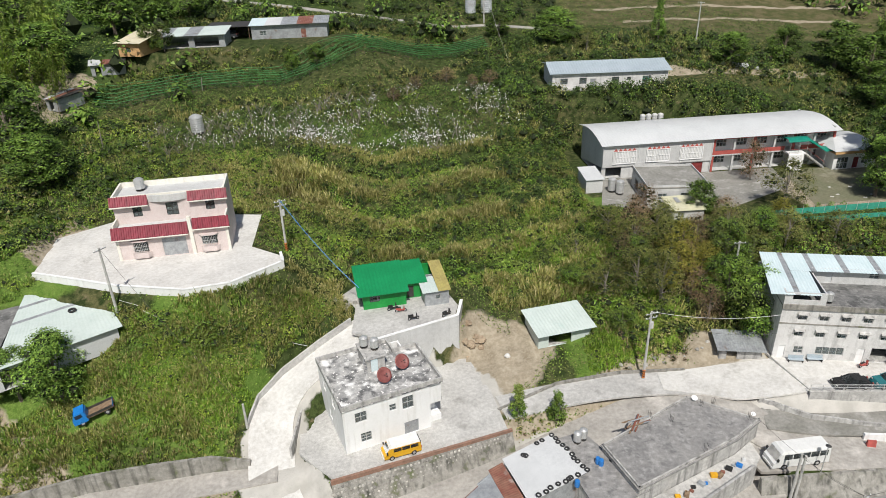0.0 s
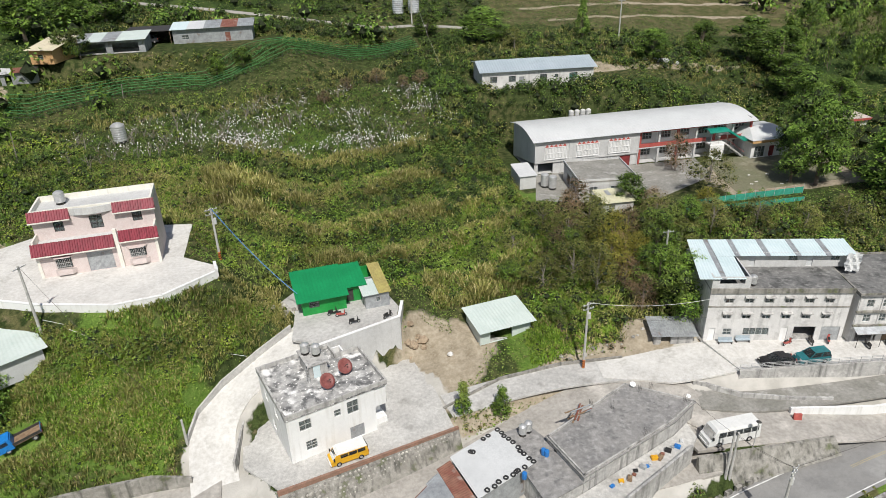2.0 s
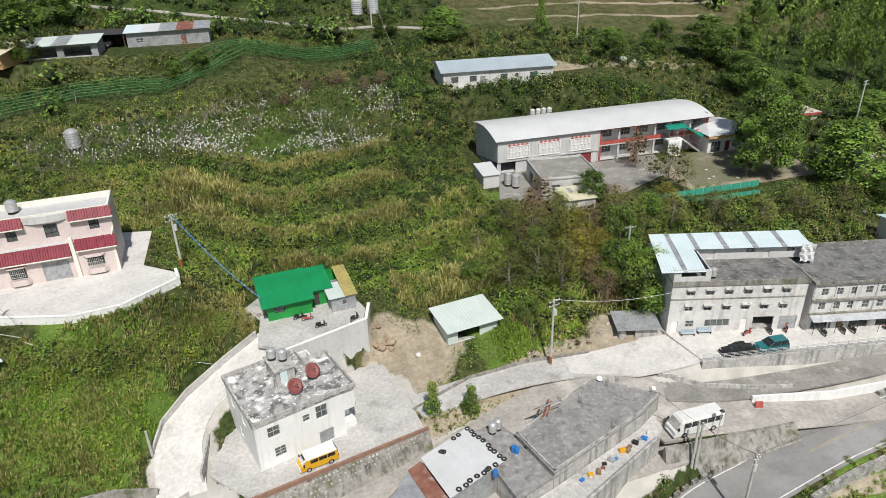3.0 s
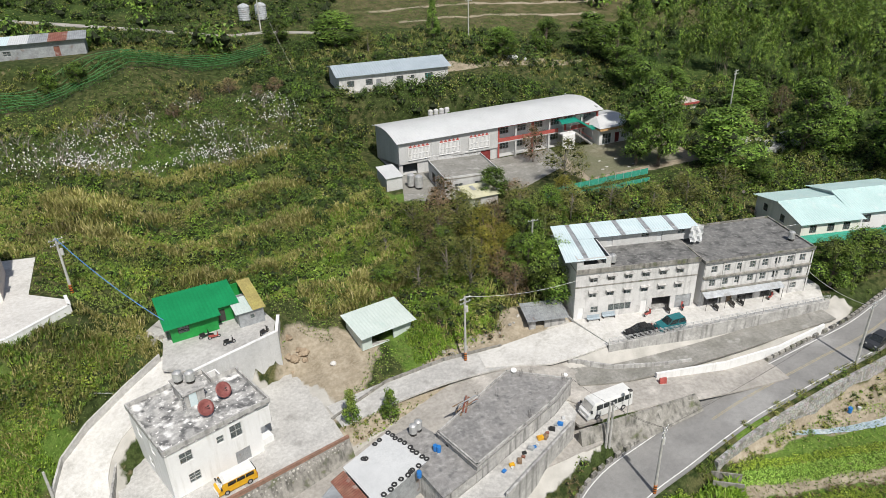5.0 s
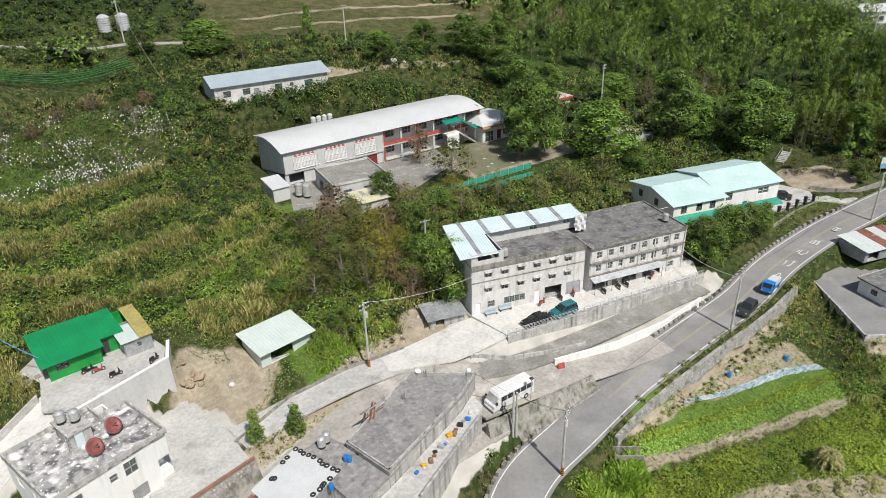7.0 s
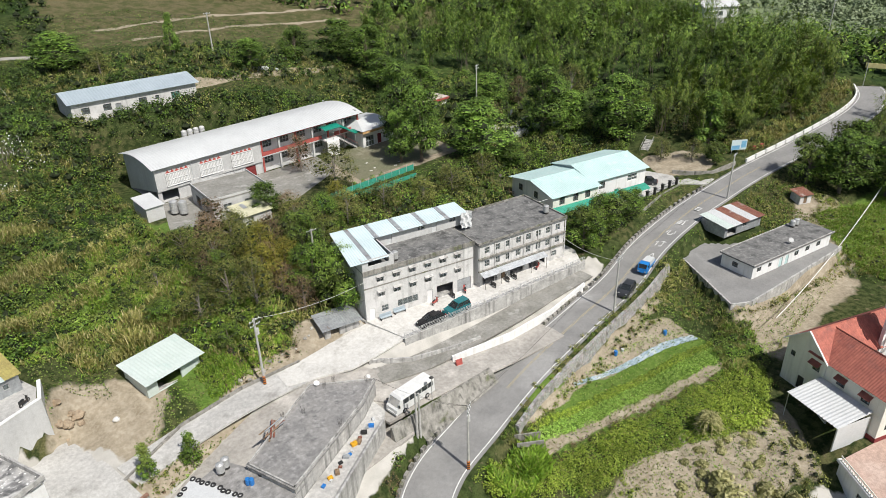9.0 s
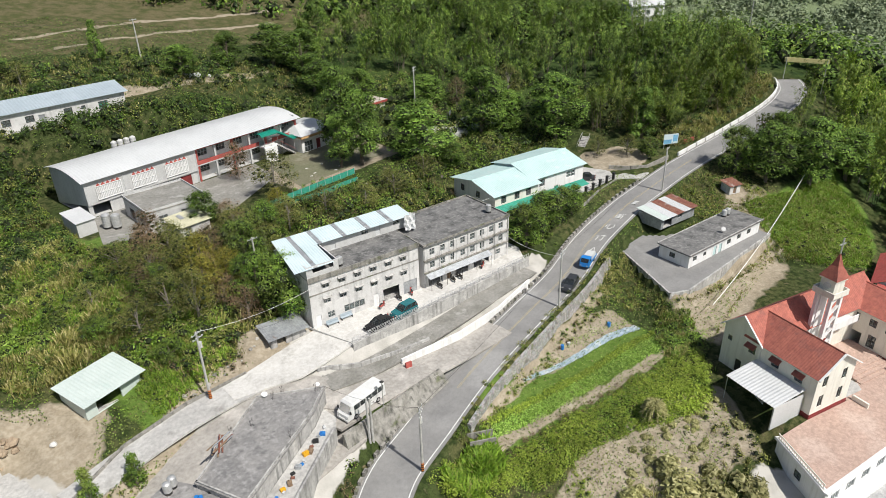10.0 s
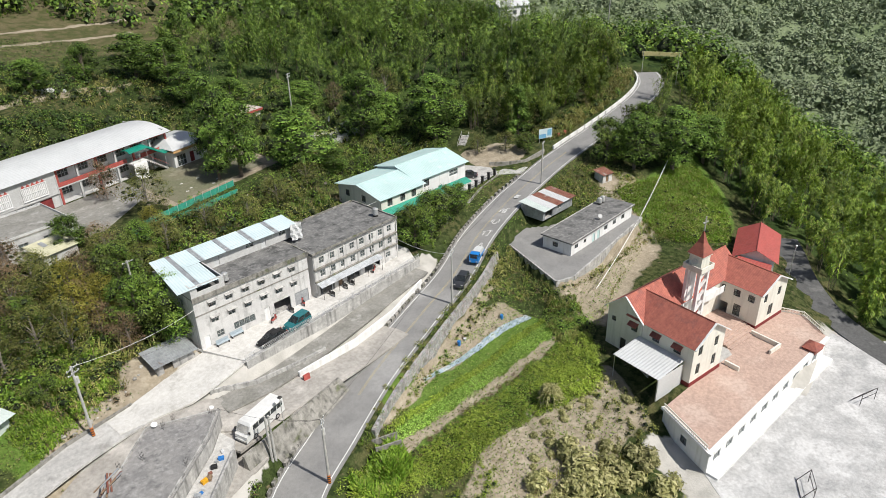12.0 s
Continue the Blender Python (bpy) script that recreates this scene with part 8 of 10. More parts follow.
HOUSES = [list(q) for q in NET_ROWS] + [band([p[:2] for p in FIELD_LEDGE], -2.0, 0.7), [(25, 149), (51, 149), (51, 161), (25, 161)], [(-74, 154), (-63, 157), (-26, 170), (-26, 180), (-74, 176)], [(10.8, 79.6), (20.6, 82.2), (19, 88.5), (9.4, 86)], [(-54.4, 64.6), (-42, 74.2), (-51.7, 86.4), (-63.8, 77)],
          [(-47, 64), (-41, 66), (-41.5, 68.4), (-46.6, 67)], [(113, 57), (126, 55), (126, 64), (113, 64)], [(137, 53), (143, 53), (143, 59), (138, 59)], [(33, 69), (48, 63), (84, 65), (84, 68), (47, 70), (44, 80), (33, 76)],
          [(79.5, 19.5), (85, 17), (88, 34), (82, 30)], [(125, 14), (144, 15), (142, 26), (126, 25)], [(2, 68), (12, 76), (14, 80), (3, 87)], [(34.2, 77.2), (40.5, 77.6), (41, 83), (35, 82)], [(126, 80), (134, 75.5), (141, 77), (139, 84), (130, 88)]]


def open_land(x, y, margin=0.7):
    ok = np.ones(len(x), bool)
    for ring, _, _ in PADS.values():
        ok &= inside_by(ring, x, y) > margin
    for ring in HOUSES:
        ok &= inside_by(ring, x, y) > 0
    for k in (0, 1, 3, 4):
        ok &= inside_by(COVER["paved"][k][0], x, y) > 0
    for way, half in WAYS:
        ok &= way_near(way, x, y)[0] > half + margin
    return ok


def patchy(x, y, scale, seed=0.0):
    """A soft patchwork between 0 and 1."""
    return 0.5 + 0.5 * np.sin(x / scale + 1.7 * np.sin(y / scale * 0.8 + seed) + seed) * np.sin(y / scale * 1.1 + 1.3 * np.sin(x / scale * 0.7 - seed))


def cover(name, leaf_key, label, parts, category="shrubs", size=0.4, per=40, aspect=0.55):
    """Shrubs as one joined cover: parts of outline, number, radius range, height factor."""
    out, dark, size, per = [], [], size * 0.82, int(per * 1.04)
    for ring, n, lo, hi, tall, *how in parts:
        x, y = scatter(ring, n)
        ok = open_land(x, y, 0.5 + lo * 0.5) if "anywhere" not in how else np.ones(len(x), bool)
        x, y = x[ok], y[ok]
        if not len(x):
            continue
        r = RNG.uniform(lo, hi, len(x)) * (0.6 + 0.8 * patchy(x, y, 5, len(out)))
        c = np.stack([x, y, ground(x, y) + r * tall * 0.55], 1)
        leaf = np.repeat(size * np.clip(r / 0.85, 0.75, 1.7), per)
        r = r[:, None] * np.array([1, 1, tall])
        out.append(clump(c, r, per, leaf, aspect))
        dark.append(shade_cores(c, r * (0.35 if "thin" in how else 0.85)))
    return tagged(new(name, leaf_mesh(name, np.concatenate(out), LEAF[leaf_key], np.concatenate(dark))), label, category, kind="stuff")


def tufts(name, leaf_key, label, parts, high=0.9, blades=8, wide=0.075, spread=0.2):
    """Clumps of tall arching grass as one joined cover."""
    out = []
    for ring, n, scale in parts:
        x, y = scatter(ring, n)
        ok = open_land(x, y, 0.3)
        x, y = x[ok], y[ok]
        m = len(x)
        a = RNG.uniform(0, 2 * np.pi, (m, blades))
        h = high * scale * RNG.uniform(0.5, 1.3, (m, blades)) * (0.35 + 1.0 * patchy(x, y, 1.7))[:, None]
        lean = h * RNG.uniform(0.15, 0.75, (m, blades))
        base = np.stack([x, y, ground(x, y)], 1)[:, None] + RNG.normal(0, spread * scale, (m, blades, 3)) * np.array([1, 1, 0])
        way = np.stack([np.cos(a), np.sin(a), 0 * a], -1)
        side = np.stack([-np.sin(a), np.cos(a), 0 * a], -1) * wide * scale
        up = np.array([0, 0, 1.0])
        mid = base + way * lean[..., None] * 0.35 + up * h[..., None] * 0.6
        tip = base + way * lean[..., None] + up * h[..., None]
        out.append(np.stack([mid - side * 1.3, mid + side * 1.3, tip], 2).reshape(-1, 3))
        out.append(np.stack([base + side * 0.6, mid + side * 1.3, mid - side * 1.3], 2).reshape(-1, 3)[:3 * (m * blades)])
    return tagged(new(name, leaf_mesh(name, np.concatenate(out), LEAF[leaf_key])), label, "grass", kind="stuff")


SLOPE_LOW = [(-26, 96), (12, 90), (20, 88), (30, 100), (27, 128), (14, 132), (-9, 126), (-36, 127), (-52, 120), (-40, 108)]
ORCHARD = [(-42, 143), (-20, 151), (10, 160), (19, 146), (14, 137), (-9, 128), (-36, 128), (-56, 120), (-58, 130)]
UPPER_FAR = [(-84, 200), (36, 203), (42, 246), (-84, 246)]
SLOPE = [(-26, 96), (12, 90), (20, 88), (30, 100), (27, 140), (20, 152), (-42, 156), (-60, 130), (-40, 108)]
LOWER_WEST = [(-58, 58), (-27, 63), (-27, 72), (-17, 84), (-22, 84), (-36, 77), (-44, 76), (-58, 66)]
GREEN_BACK = [(-24, 90), (-14, 92), (-8, 97), (2, 96), (8, 88), (20, 90), (24, 104), (-10, 112), (-26, 106)]
SCHOOL_FRONT = [(24, 78), (44, 80), (50, 92), (90, 88), (92, 104), (56, 103), (34, 108), (24, 112), (20, 92)]
SCHOOL_BACK = [(20, 143.4), (98, 144.4), (102, 152), (64, 150), (56, 148.2), (20, 148.6)]
SCHOOL_WEST = [(12, 104), (22, 108), (25, 112), (26, 145), (14, 147), (10, 130)]
FIELD_VERGE = [(46, 47.2), (60, 50.2), (76, 52.8), (93, 56.6), (93, 52.5), (76, 51), (60, 48.6)]
LANE_BANK = [(4, 63.8), (14, 67.8), (26, 72), (16, 70.2), (6, 67)]
UPPER = [(20, 160), (62, 160), (90, 150), (110, 165), (70, 184), (24, 186), (0, 182)]
UPPER_WEST = [(-76, 178), (-20, 178), (10, 193), (10, 200), (-30, 200), (-76, 215)]
NET_EDGE = [(-72, 138), (-40, 148), (-18, 155), (10, 176), (14, 170), (-14, 150), (-40, 143), (-66, 130)]
NET_BACK = [(-70, 150), (-40, 160), (-14, 168), (8, 190), (0, 192), (-24, 176), (-70, 158)]
WEST_HILL = [(-66, 84), (-52, 106), (-46, 118), (-60, 138), (-80, 130), (-88, 100), (-80, 84)]
PINK_BACK = [(-56, 106), (-24, 104), (-22, 118), (-48, 124)]
PINK_BANK = [(-44, 78), (-34, 76), (-27, 78), (-20, 84.5), (-15, 86), (-19, 80), (-28, 74), (-42, 75)]
EAST_VERGE = [(96, 57), (113, 63), (130, 64), (148, 62), (146, 48), (132, 50), (132, 40), (97, 42.5), (92, 46), (90, 57)]
CHURCH_BACK = [(92, 36), (110, 39), (130, 41), (140, 40), (150, 48), (150, 32), (140, 28), (126, 41)]
GROVE = [(110, 160), (132, 142), (150, 124), (170, 98), (206, 92), (232, 165), (200, 186), (150, 186), (114, 180)]
HOUSE_WEST = [(2, 150), (20, 148), (23, 162), (24, 182), (32, 196), (16, 196), (12, 172)]
APRON_END = [(88.4, 67.4), (94, 67.6), (97, 75), (91.4, 80.6), (88.6, 74)]
FIELD_WEEDS = [(48, 44), (86, 38.5), (89, 36), (87, 30), (78, 30), (64, 36), (50, 38)]
HALL_BACK = [(90, 100), (126, 95), (134, 100), (132, 116), (98, 110), (88, 104)]
PARK = [(98, 112), (140, 112), (140, 150), (98, 150)]
ROAD_NORTH = [(142, 77), (150, 74), (170, 70), (170, 96), (142, 100)]
ALLEY_BANK = [(24, 47), (30, 51.5), (36, 55.4), (37, 53.4), (32, 48.5), (27, 43)]
PATH_EAST = [(134, 16), (150, 30), (156, 38), (146, 44), (134, 42), (130, 26)]

FARM_BANK = [(-70, 151), (-45, 158), (-20, 163), (-18, 172), (-46, 167), (-66, 156)]
GAP_WEST = [(-72, 80), (-62, 85), (-46, 80), (-40, 76), (-42, 72), (-52, 86), (-62, 78), (-60, 70), (-54, 64), (-50, 60), (-66, 56), (-76, 70)]
FORE_WOOD = [(92, 112), (128, 104), (150, 100), (176, 82), (184, 92), (160, 118), (140, 136), (104, 158)]
LUSH_EAST = [(6, 99), (18, 95), (30, 98), (33, 110), (20, 118), (12, 108)]
LEDGE_BAND = band([p[:2] for p in FIELD_LEDGE], -2.0, 0.7)
ORCHARD_EDGE = [(14, 146), (24, 144), (26, 160), (12, 172), (6, 166)]
EAST_LAWN = [(130, 43), (138, 52), (150, 48), (168, 44), (160, 35), (150, 29), (138, 26), (131, 34)]
ROAD_BANK = [(146, 73.6), (160, 71.2), (178, 68.6), (192, 70), (196, 76), (180, 77), (160, 78), (148, 79)]
GREEN_PATCH = [(-40, 66), (-30, 66), (-25, 71), (-34, 76), (-40, 74)]
RISERS = [band(line, -2.6, 0.4) for line in TERRACES]
TOPS_DRY = [band(line, 0.2, 4.2) for line in TERRACES]
TERRACE_EAST = [(16, 98), (26, 104), (27, 128), (18, 122), (14, 108)]
PLUMES = [(-30, 112), (-18, 106), (-14, 112), (-20, 122), (-32, 124)]
HUT_EAST = [(8, 88), (18, 89.5), (24, 92), (22, 98), (6, 94)]
LAWN_EAST = [(20, 76), (33, 79), (36, 90), (24, 95), (20, 88)]
CHURCH_SIDE = [(84, 38), (92, 36.4), (97, 42), (93, 45), (88, 43)]
FOREST_EDGE = [(-72, 118), (-82, 140), (-92, 150), (-110, 140), (-96, 112), (-80, 100)]
PALE_SCRUB = [(44, 30), (60, 29), (66, 30), (70, 25), (75, 22), (70, 10), (56, 14), (42, 24)]

cover("shrubs", "bright", "mixed green shrubs and creepers on the slopes", [(ring, 170, 0.7, 1.6, 1.0) for ring in RISERS] + [
    (GREEN_BACK, 240, 0.5, 1.3, 0.9), (SCHOOL_FRONT, 360, 0.6, 1.7, 1.0), (PINK_BANK, 200, 0.4, 1.0, 0.9), (LOWER_WEST, 200, 0.3, 0.8, 0.6), (WEST_HILL, 320, 0.6, 1.6, 0.8), (HUT_EAST, 70, 0.5, 1.1, 0.8), (SLOPE, 150, 0.5, 1.2, 0.75),
    (EAST_VERGE, 50, 0.4, 1.0, 0.7), (ROAD_BANK, 90, 0.5, 1.3, 0.9), (CHURCH_BACK, 20, 0.4, 1.0, 0.7), (PATH_EAST, 50, 0.5, 1.2, 0.8), (ALLEY_BANK, 40, 0.4, 1.0, 0.9), (FIELD_VERGE, 60, 0.3, 0.7, 0.8), (HALL_BACK, 200, 0.7, 1.8, 1.0), (PARK, 160, 0.7, 1.8, 1.0), (FORE_WOOD, 200, 0.9, 2.4, 1.1), (LEDGE_BAND, 34, 0.3, 0.7, 0.9, "anywhere", "thin"), (HOUSE_WEST, 120, 0.5, 1.4, 0.9), (APRON_END, 60, 0.4, 1.0, 0.9), (SCHOOL_BACK, 120, 0.7, 1.6, 1.0, "anywhere"), (ORCHARD, 150, 0.3, 0.9, 0.5), (LUSH_EAST, 120, 0.4, 0.9, 0.6),
    (CHURCH_SIDE, 60, 0.4, 1.0, 0.8), (UPPER, 160, 0.7, 1.8, 1.0), (NET_BACK, 120, 0.5, 1.2, 0.7), (UPPER_FAR, 200, 0.8, 2.0, 0.9), (SCHOOL_WEST, 140, 0.6, 1.5, 1.0)], size=0.3, per=66)
cover("shrubs", "deep", "dark green bushes", [(ring, 100, 0.7, 1.5, 1.0) for ring in RISERS] + [
    (SCHOOL_BACK, 240, 1.0, 2.0, 1.0, "anywhere"), (SCHOOL_WEST, 220, 0.8, 1.9, 1.0), (SCHOOL_FRONT, 90, 0.6, 1.8, 1.0), (UPPER, 330, 0.8, 2.0, 0.9), (WEST_HILL, 200, 0.8, 2.0, 0.9), (NET_EDGE, 120, 0.6, 1.5, 1.0), (UPPER_WEST, 120, 0.8, 2.0, 1.0), (PARK, 90, 0.7, 2.0, 1.0), (UPPER_WEST, 260, 0.8, 2.0, 1.0), (UPPER_FAR, 520, 1.0, 2.6, 1.0), (ORCHARD, 420, 0.3, 0.8, 0.55), (NET_BACK, 160, 0.5, 1.3, 0.8), (ORCHARD_EDGE, 90, 0.7, 1.5, 0.9),
    (HALL_BACK, 60, 0.8, 2.0, 1.0), (ROAD_NORTH, 120, 0.7, 2.0, 1.0), ([(92, 112), (128, 104), (150, 100), (180, 78), (205, 84), (180, 112), (150, 135), (100, 150)], 130, 1.2, 2.6, 1.1), (GROVE, 200, 1.6, 3.4, 1.2), (HOUSE_WEST, 130, 0.7, 1.8, 1.0), (GREEN_BACK, 30, 0.6, 1.3, 0.9), (FOREST_EDGE, 160, 1.4, 3.0, 1.1)], size=0.38, per=62)
cover("shrubs", "olive", "dry olive and straw-coloured scrub", [(ring, 130, 0.5, 1.1, 0.8) for ring in TOPS_DRY] + [
    (SCHOOL_FRONT, 360, 0.5, 1.5, 0.9), (SCHOOL_BACK, 110, 0.8, 1.7, 1.0, "anywhere"), (SCHOOL_WEST, 160, 0.6, 1.4, 1.0), (FIELD_VERGE, 70, 0.3, 0.6, 0.8), (LANE_BANK, 40, 0.3, 0.7, 0.8), (UPPER, 130, 0.7, 1.7, 0.9), (UPPER_WEST, 110, 0.7, 1.6, 0.8), (UPPER_FAR, 90, 0.8, 2.0, 0.8), (NET_EDGE, 110, 0.5, 1.4, 1.0), (NET_BACK, 120, 0.5, 1.3, 0.8), (PINK_BANK, 140, 0.4, 1.1, 0.9),
    (EAST_VERGE, 240, 0.4, 0.9, 0.7), (ROAD_BANK, 130, 0.5, 1.3, 0.9), (CHURCH_BACK, 100, 0.4, 0.9, 0.7), (FARM_BANK, 200, 0.5, 1.2, 0.7), ([(72, 16), (80, 18), (84, 30), (80, 32), (74, 24)], 60, 0.5, 1.3, 0.9), (HALL_BACK, 220, 0.6, 1.5, 1.1), (PARK, 90, 0.6, 1.5, 0.9), (FORE_WOOD, 140, 0.8, 2.0, 1.0), (LEDGE_BAND, 110, 0.25, 0.6, 0.9, "anywhere", "thin"), ([(92.5, 54.4), (99.4, 57), (98.6, 59.4), (93, 57.6)], 44, 0.45, 1.1, 1.0, "anywhere"), (ROAD_NORTH, 140, 0.6, 1.5, 0.9), (WEST_HILL, 140, 0.6, 1.4, 0.8), (PINK_BACK, 140, 0.5, 1.2, 0.8), (TERRACE_EAST, 90, 0.5, 1.2, 0.9)], size=0.3, per=54)
cover("shrubs", "brown", "withered brown brush", [
    (ALLEY_BANK, 40, 0.4, 1.1, 0.9), (FIELD_VERGE, 30, 0.3, 0.6, 0.8), (LANE_BANK, 50, 0.3, 0.7, 0.8), (band([(52, 43.8), (61, 43), (73.4, 40.9), (84, 39.2)], -1.2, 0.3), 130, 0.25, 0.5, 0.7, "thin"),
    (SLOPE_LOW, 60, 0.4, 0.9, 0.7), (ORCHARD, 130, 0.4, 1.0, 0.8, "thin"), (SCHOOL_FRONT, 130, 0.5, 1.2, 0.9), (UPPER, 70, 0.6, 1.4, 0.8), (EAST_VERGE, 90, 0.3, 0.8, 0.7), ([(20, 75.5), (34, 77), (44, 80), (42, 84), (24, 80)], 80, 0.3, 0.8, 0.8), (PINK_BACK, 60, 0.4, 1.0, 0.8), (NET_EDGE, 80, 0.5, 1.2, 0.8)], size=0.25, per=44)
LEAF["weed"] = leaf_mat("weed_leaves", (0.13, 0.2, 0.02), (0.29, 0.4, 0.045), (0.46, 0.56, 0.09), (0.3, 0.26, 0.1), 0.04)
cover("shrubs", "weed", "knee-high leafy weeds below the vegetable rows", [(LOWER_WEST, 300, 0.3, 0.8, 0.6), (SLOPE, 520, 0.4, 1.1, 0.6), (GREEN_BACK, 160, 0.5, 1.1, 0.7), (PINK_BANK, 80, 0.4, 0.9, 0.8), (LAWN_EAST, 160, 0.4, 0.9, 0.7), (FARM_BANK, 120, 0.4, 1.0, 0.7), (WEST_HILL, 160, 0.5, 1.3, 0.8), (EAST_VERGE, 60, 0.4, 0.9, 0.7), (EAST_LAWN, 160, 0.4, 0.9, 0.5), (GAP_WEST, 150, 0.4, 1.1, 0.8), (FIELD_WEEDS, 700, 0.45, 0.95, 0.8, "thin"), ([(40, 47), (45, 47.5), (48, 44), (50, 40), (44, 40)], 90, 0.5, 1.0, 1.0, "thin"), ([(50, 38), (60, 36.6), (60, 33), (48, 32)], 30, 0.3, 0.7, 0.7)], size=0.28, per=60)
LEAF["pale"] = leaf_mat("pale_leaves", (0.16, 0.17, 0.06), (0.3, 0.29, 0.12), (0.46, 0.43, 0.22))
cover("shrubs", "pale", "pale yellow feathery shrubs on bare soil", [(PALE_SCRUB, 95, 0.9, 1.9, 1.0, "thin"), ([(56, 28), (74, 26), (80, 30), (66, 34)], 40, 0.25, 0.6, 0.6, "thin"), ([(78, 20), (84, 24), (84, 30), (78, 30)], 14, 0.4, 0.9, 0.8)], size=0.62, per=200, aspect=0.4)
tufts("grass", "grass", "tall green grass and weeds", [
    (LOWER_WEST, 3600, 0.85), (SLOPE_LOW, 3400, 0.75), (ORCHARD, 900, 0.5), (GREEN_BACK, 1400, 0.7), (PINK_BANK, 700, 0.8), (WEST_HILL, 2200, 0.8), (EAST_VERGE, 700, 0.6), (CHURCH_BACK, 500, 0.6), (GAP_WEST, 900, 0.7), (NET_BACK, 700, 0.8), (CHURCH_SIDE, 300, 0.8), (FOREST_EDGE, 400, 1.0),
    ([(46, 49.6), (56, 50), (57, 48.6), (48, 47.6)], 200, 0.5)])
tufts("grass", "lime", "fresh bright green grass", [(LAWN_EAST, 1700, 0.8), (LUSH_EAST, 3000, 0.8), (EAST_LAWN, 4200, 0.7), (GREEN_PATCH, 1300, 0.7), ([(43, 41), (51, 43), (51, 47), (43, 47)], 500, 1.5)])
tufts("grass", "dry", "pale dry grass", [(ring, 800, 1.35) for ring in TOPS_DRY] + [
    (PLUMES, 420, 1.7), (HUT_EAST, 420, 1.7), (SCHOOL_FRONT, 500, 1.5), (TERRACE_EAST, 300, 1.2), (SLOPE_LOW, 2000, 1.0), (LOWER_WEST, 1700, 1.0), (PINK_BANK, 500, 1.1), (UPPER, 900, 1.2), (UPPER_WEST, 900, 1.2), (EAST_VERGE, 2700, 0.6), (EAST_LAWN, 1300, 0.7), (ROAD_BANK, 900, 1.3), (CHURCH_BACK, 2100, 0.6), (NET_EDGE, 700, 1.1), (NET_BACK, 500, 1.0), (PINK_BACK, 700, 0.9), (WEST_HILL, 400, 1.0),
    ([(-12, 58.8), (8, 67.6), (7, 68.6), (-13, 60)], 400, 0.6), ([(-18, 80), (-12, 84), (-16, 92), (-24, 86)], 600, 0.8), (PALE_SCRUB, 260, 0.9), (CHURCH_SIDE, 260, 1.0)], blades=10, wide=0.042, spread=0.24)


def carpet(name, leaf_key, label, ring, n, size, seed):
    """Low leaves close over the ground, in patches."""
    x, y = scatter(ring, n)
    ok = open_land(x, y, 0.15) & (patchy(x, y, 6, seed) + RNG.uniform(-0.35, 0.35, len(x)) > 0.3)
    x, y = x[ok], y[ok]
    c = np.stack([x, y, ground(x, y) + RNG.uniform(0.05, 0.45, len(x))], 1)
    v = leaves(c, np.broadcast_to(np.array([0, -0.35, 1.0]), c.shape), size, 0.6)
    tagged(new(name, leaf_mesh(name, v, LEAF[leaf_key])), label, "ground cover", kind="stuff")


NEAR = [(-62, 56), (-20, 56), (60, 76), (100, 92), (150, 62), (150, 30), (100, 34), (88, 28), (60, 18), (44, 36), (54, 50), (92, 60), (110, 76), (130, 110), (96, 150), (20, 160), (-80, 150), (-90, 100)]
FAR_UP = [(-90, 130), (-60, 120), (20, 150), (96, 145), (130, 120), (150, 170), (60, 225), (-80, 225)]
LEAF["low"] = leaf_mat("low_leaves", (0.045, 0.065, 0.018), (0.095, 0.13, 0.03), (0.18, 0.21, 0.05), (0.26, 0.22, 0.11), 0.1, tone_range=(0.5, 1.5), tone_scale=0.12)
carpet("ground_cover", "grass", "low green weeds over the slopes", NEAR, 90000, 0.26, 1.0)
carpet("ground_cover", "low", "low dry weeds over the slopes", NEAR, 80000, 0.26, 3.0)
carpet("ground_cover", "bright", "creeping green plants over the slopes", NEAR, 70000, 0.3, 5.0)
carpet("ground_cover", "deep", "dark green plants under the fruit trees", ORCHARD, 30000, 0.32, 4.0)
carpet("ground_cover", "lime", "leafy weeds below the vegetable rows", FIELD_WEEDS, 9000, 0.3, 8.0)
carpet("ground_cover", "lime", "fresh grass behind the flat-roofed house", EAST_LAWN, 9000, 0.26, 2.5)
carpet("ground_cover", "deep", "dark green plants of the upper slope", FAR_UP, 45000, 0.42, 9.0)
carpet("ground_cover", "lime", "fresh grass on the old terraces", SLOPE_LOW, 26000, 0.24, 7.0)
carpet("ground_cover", "low", "rough grass of the upper fields", FAR_UP, 26000, 0.42, 2.0)


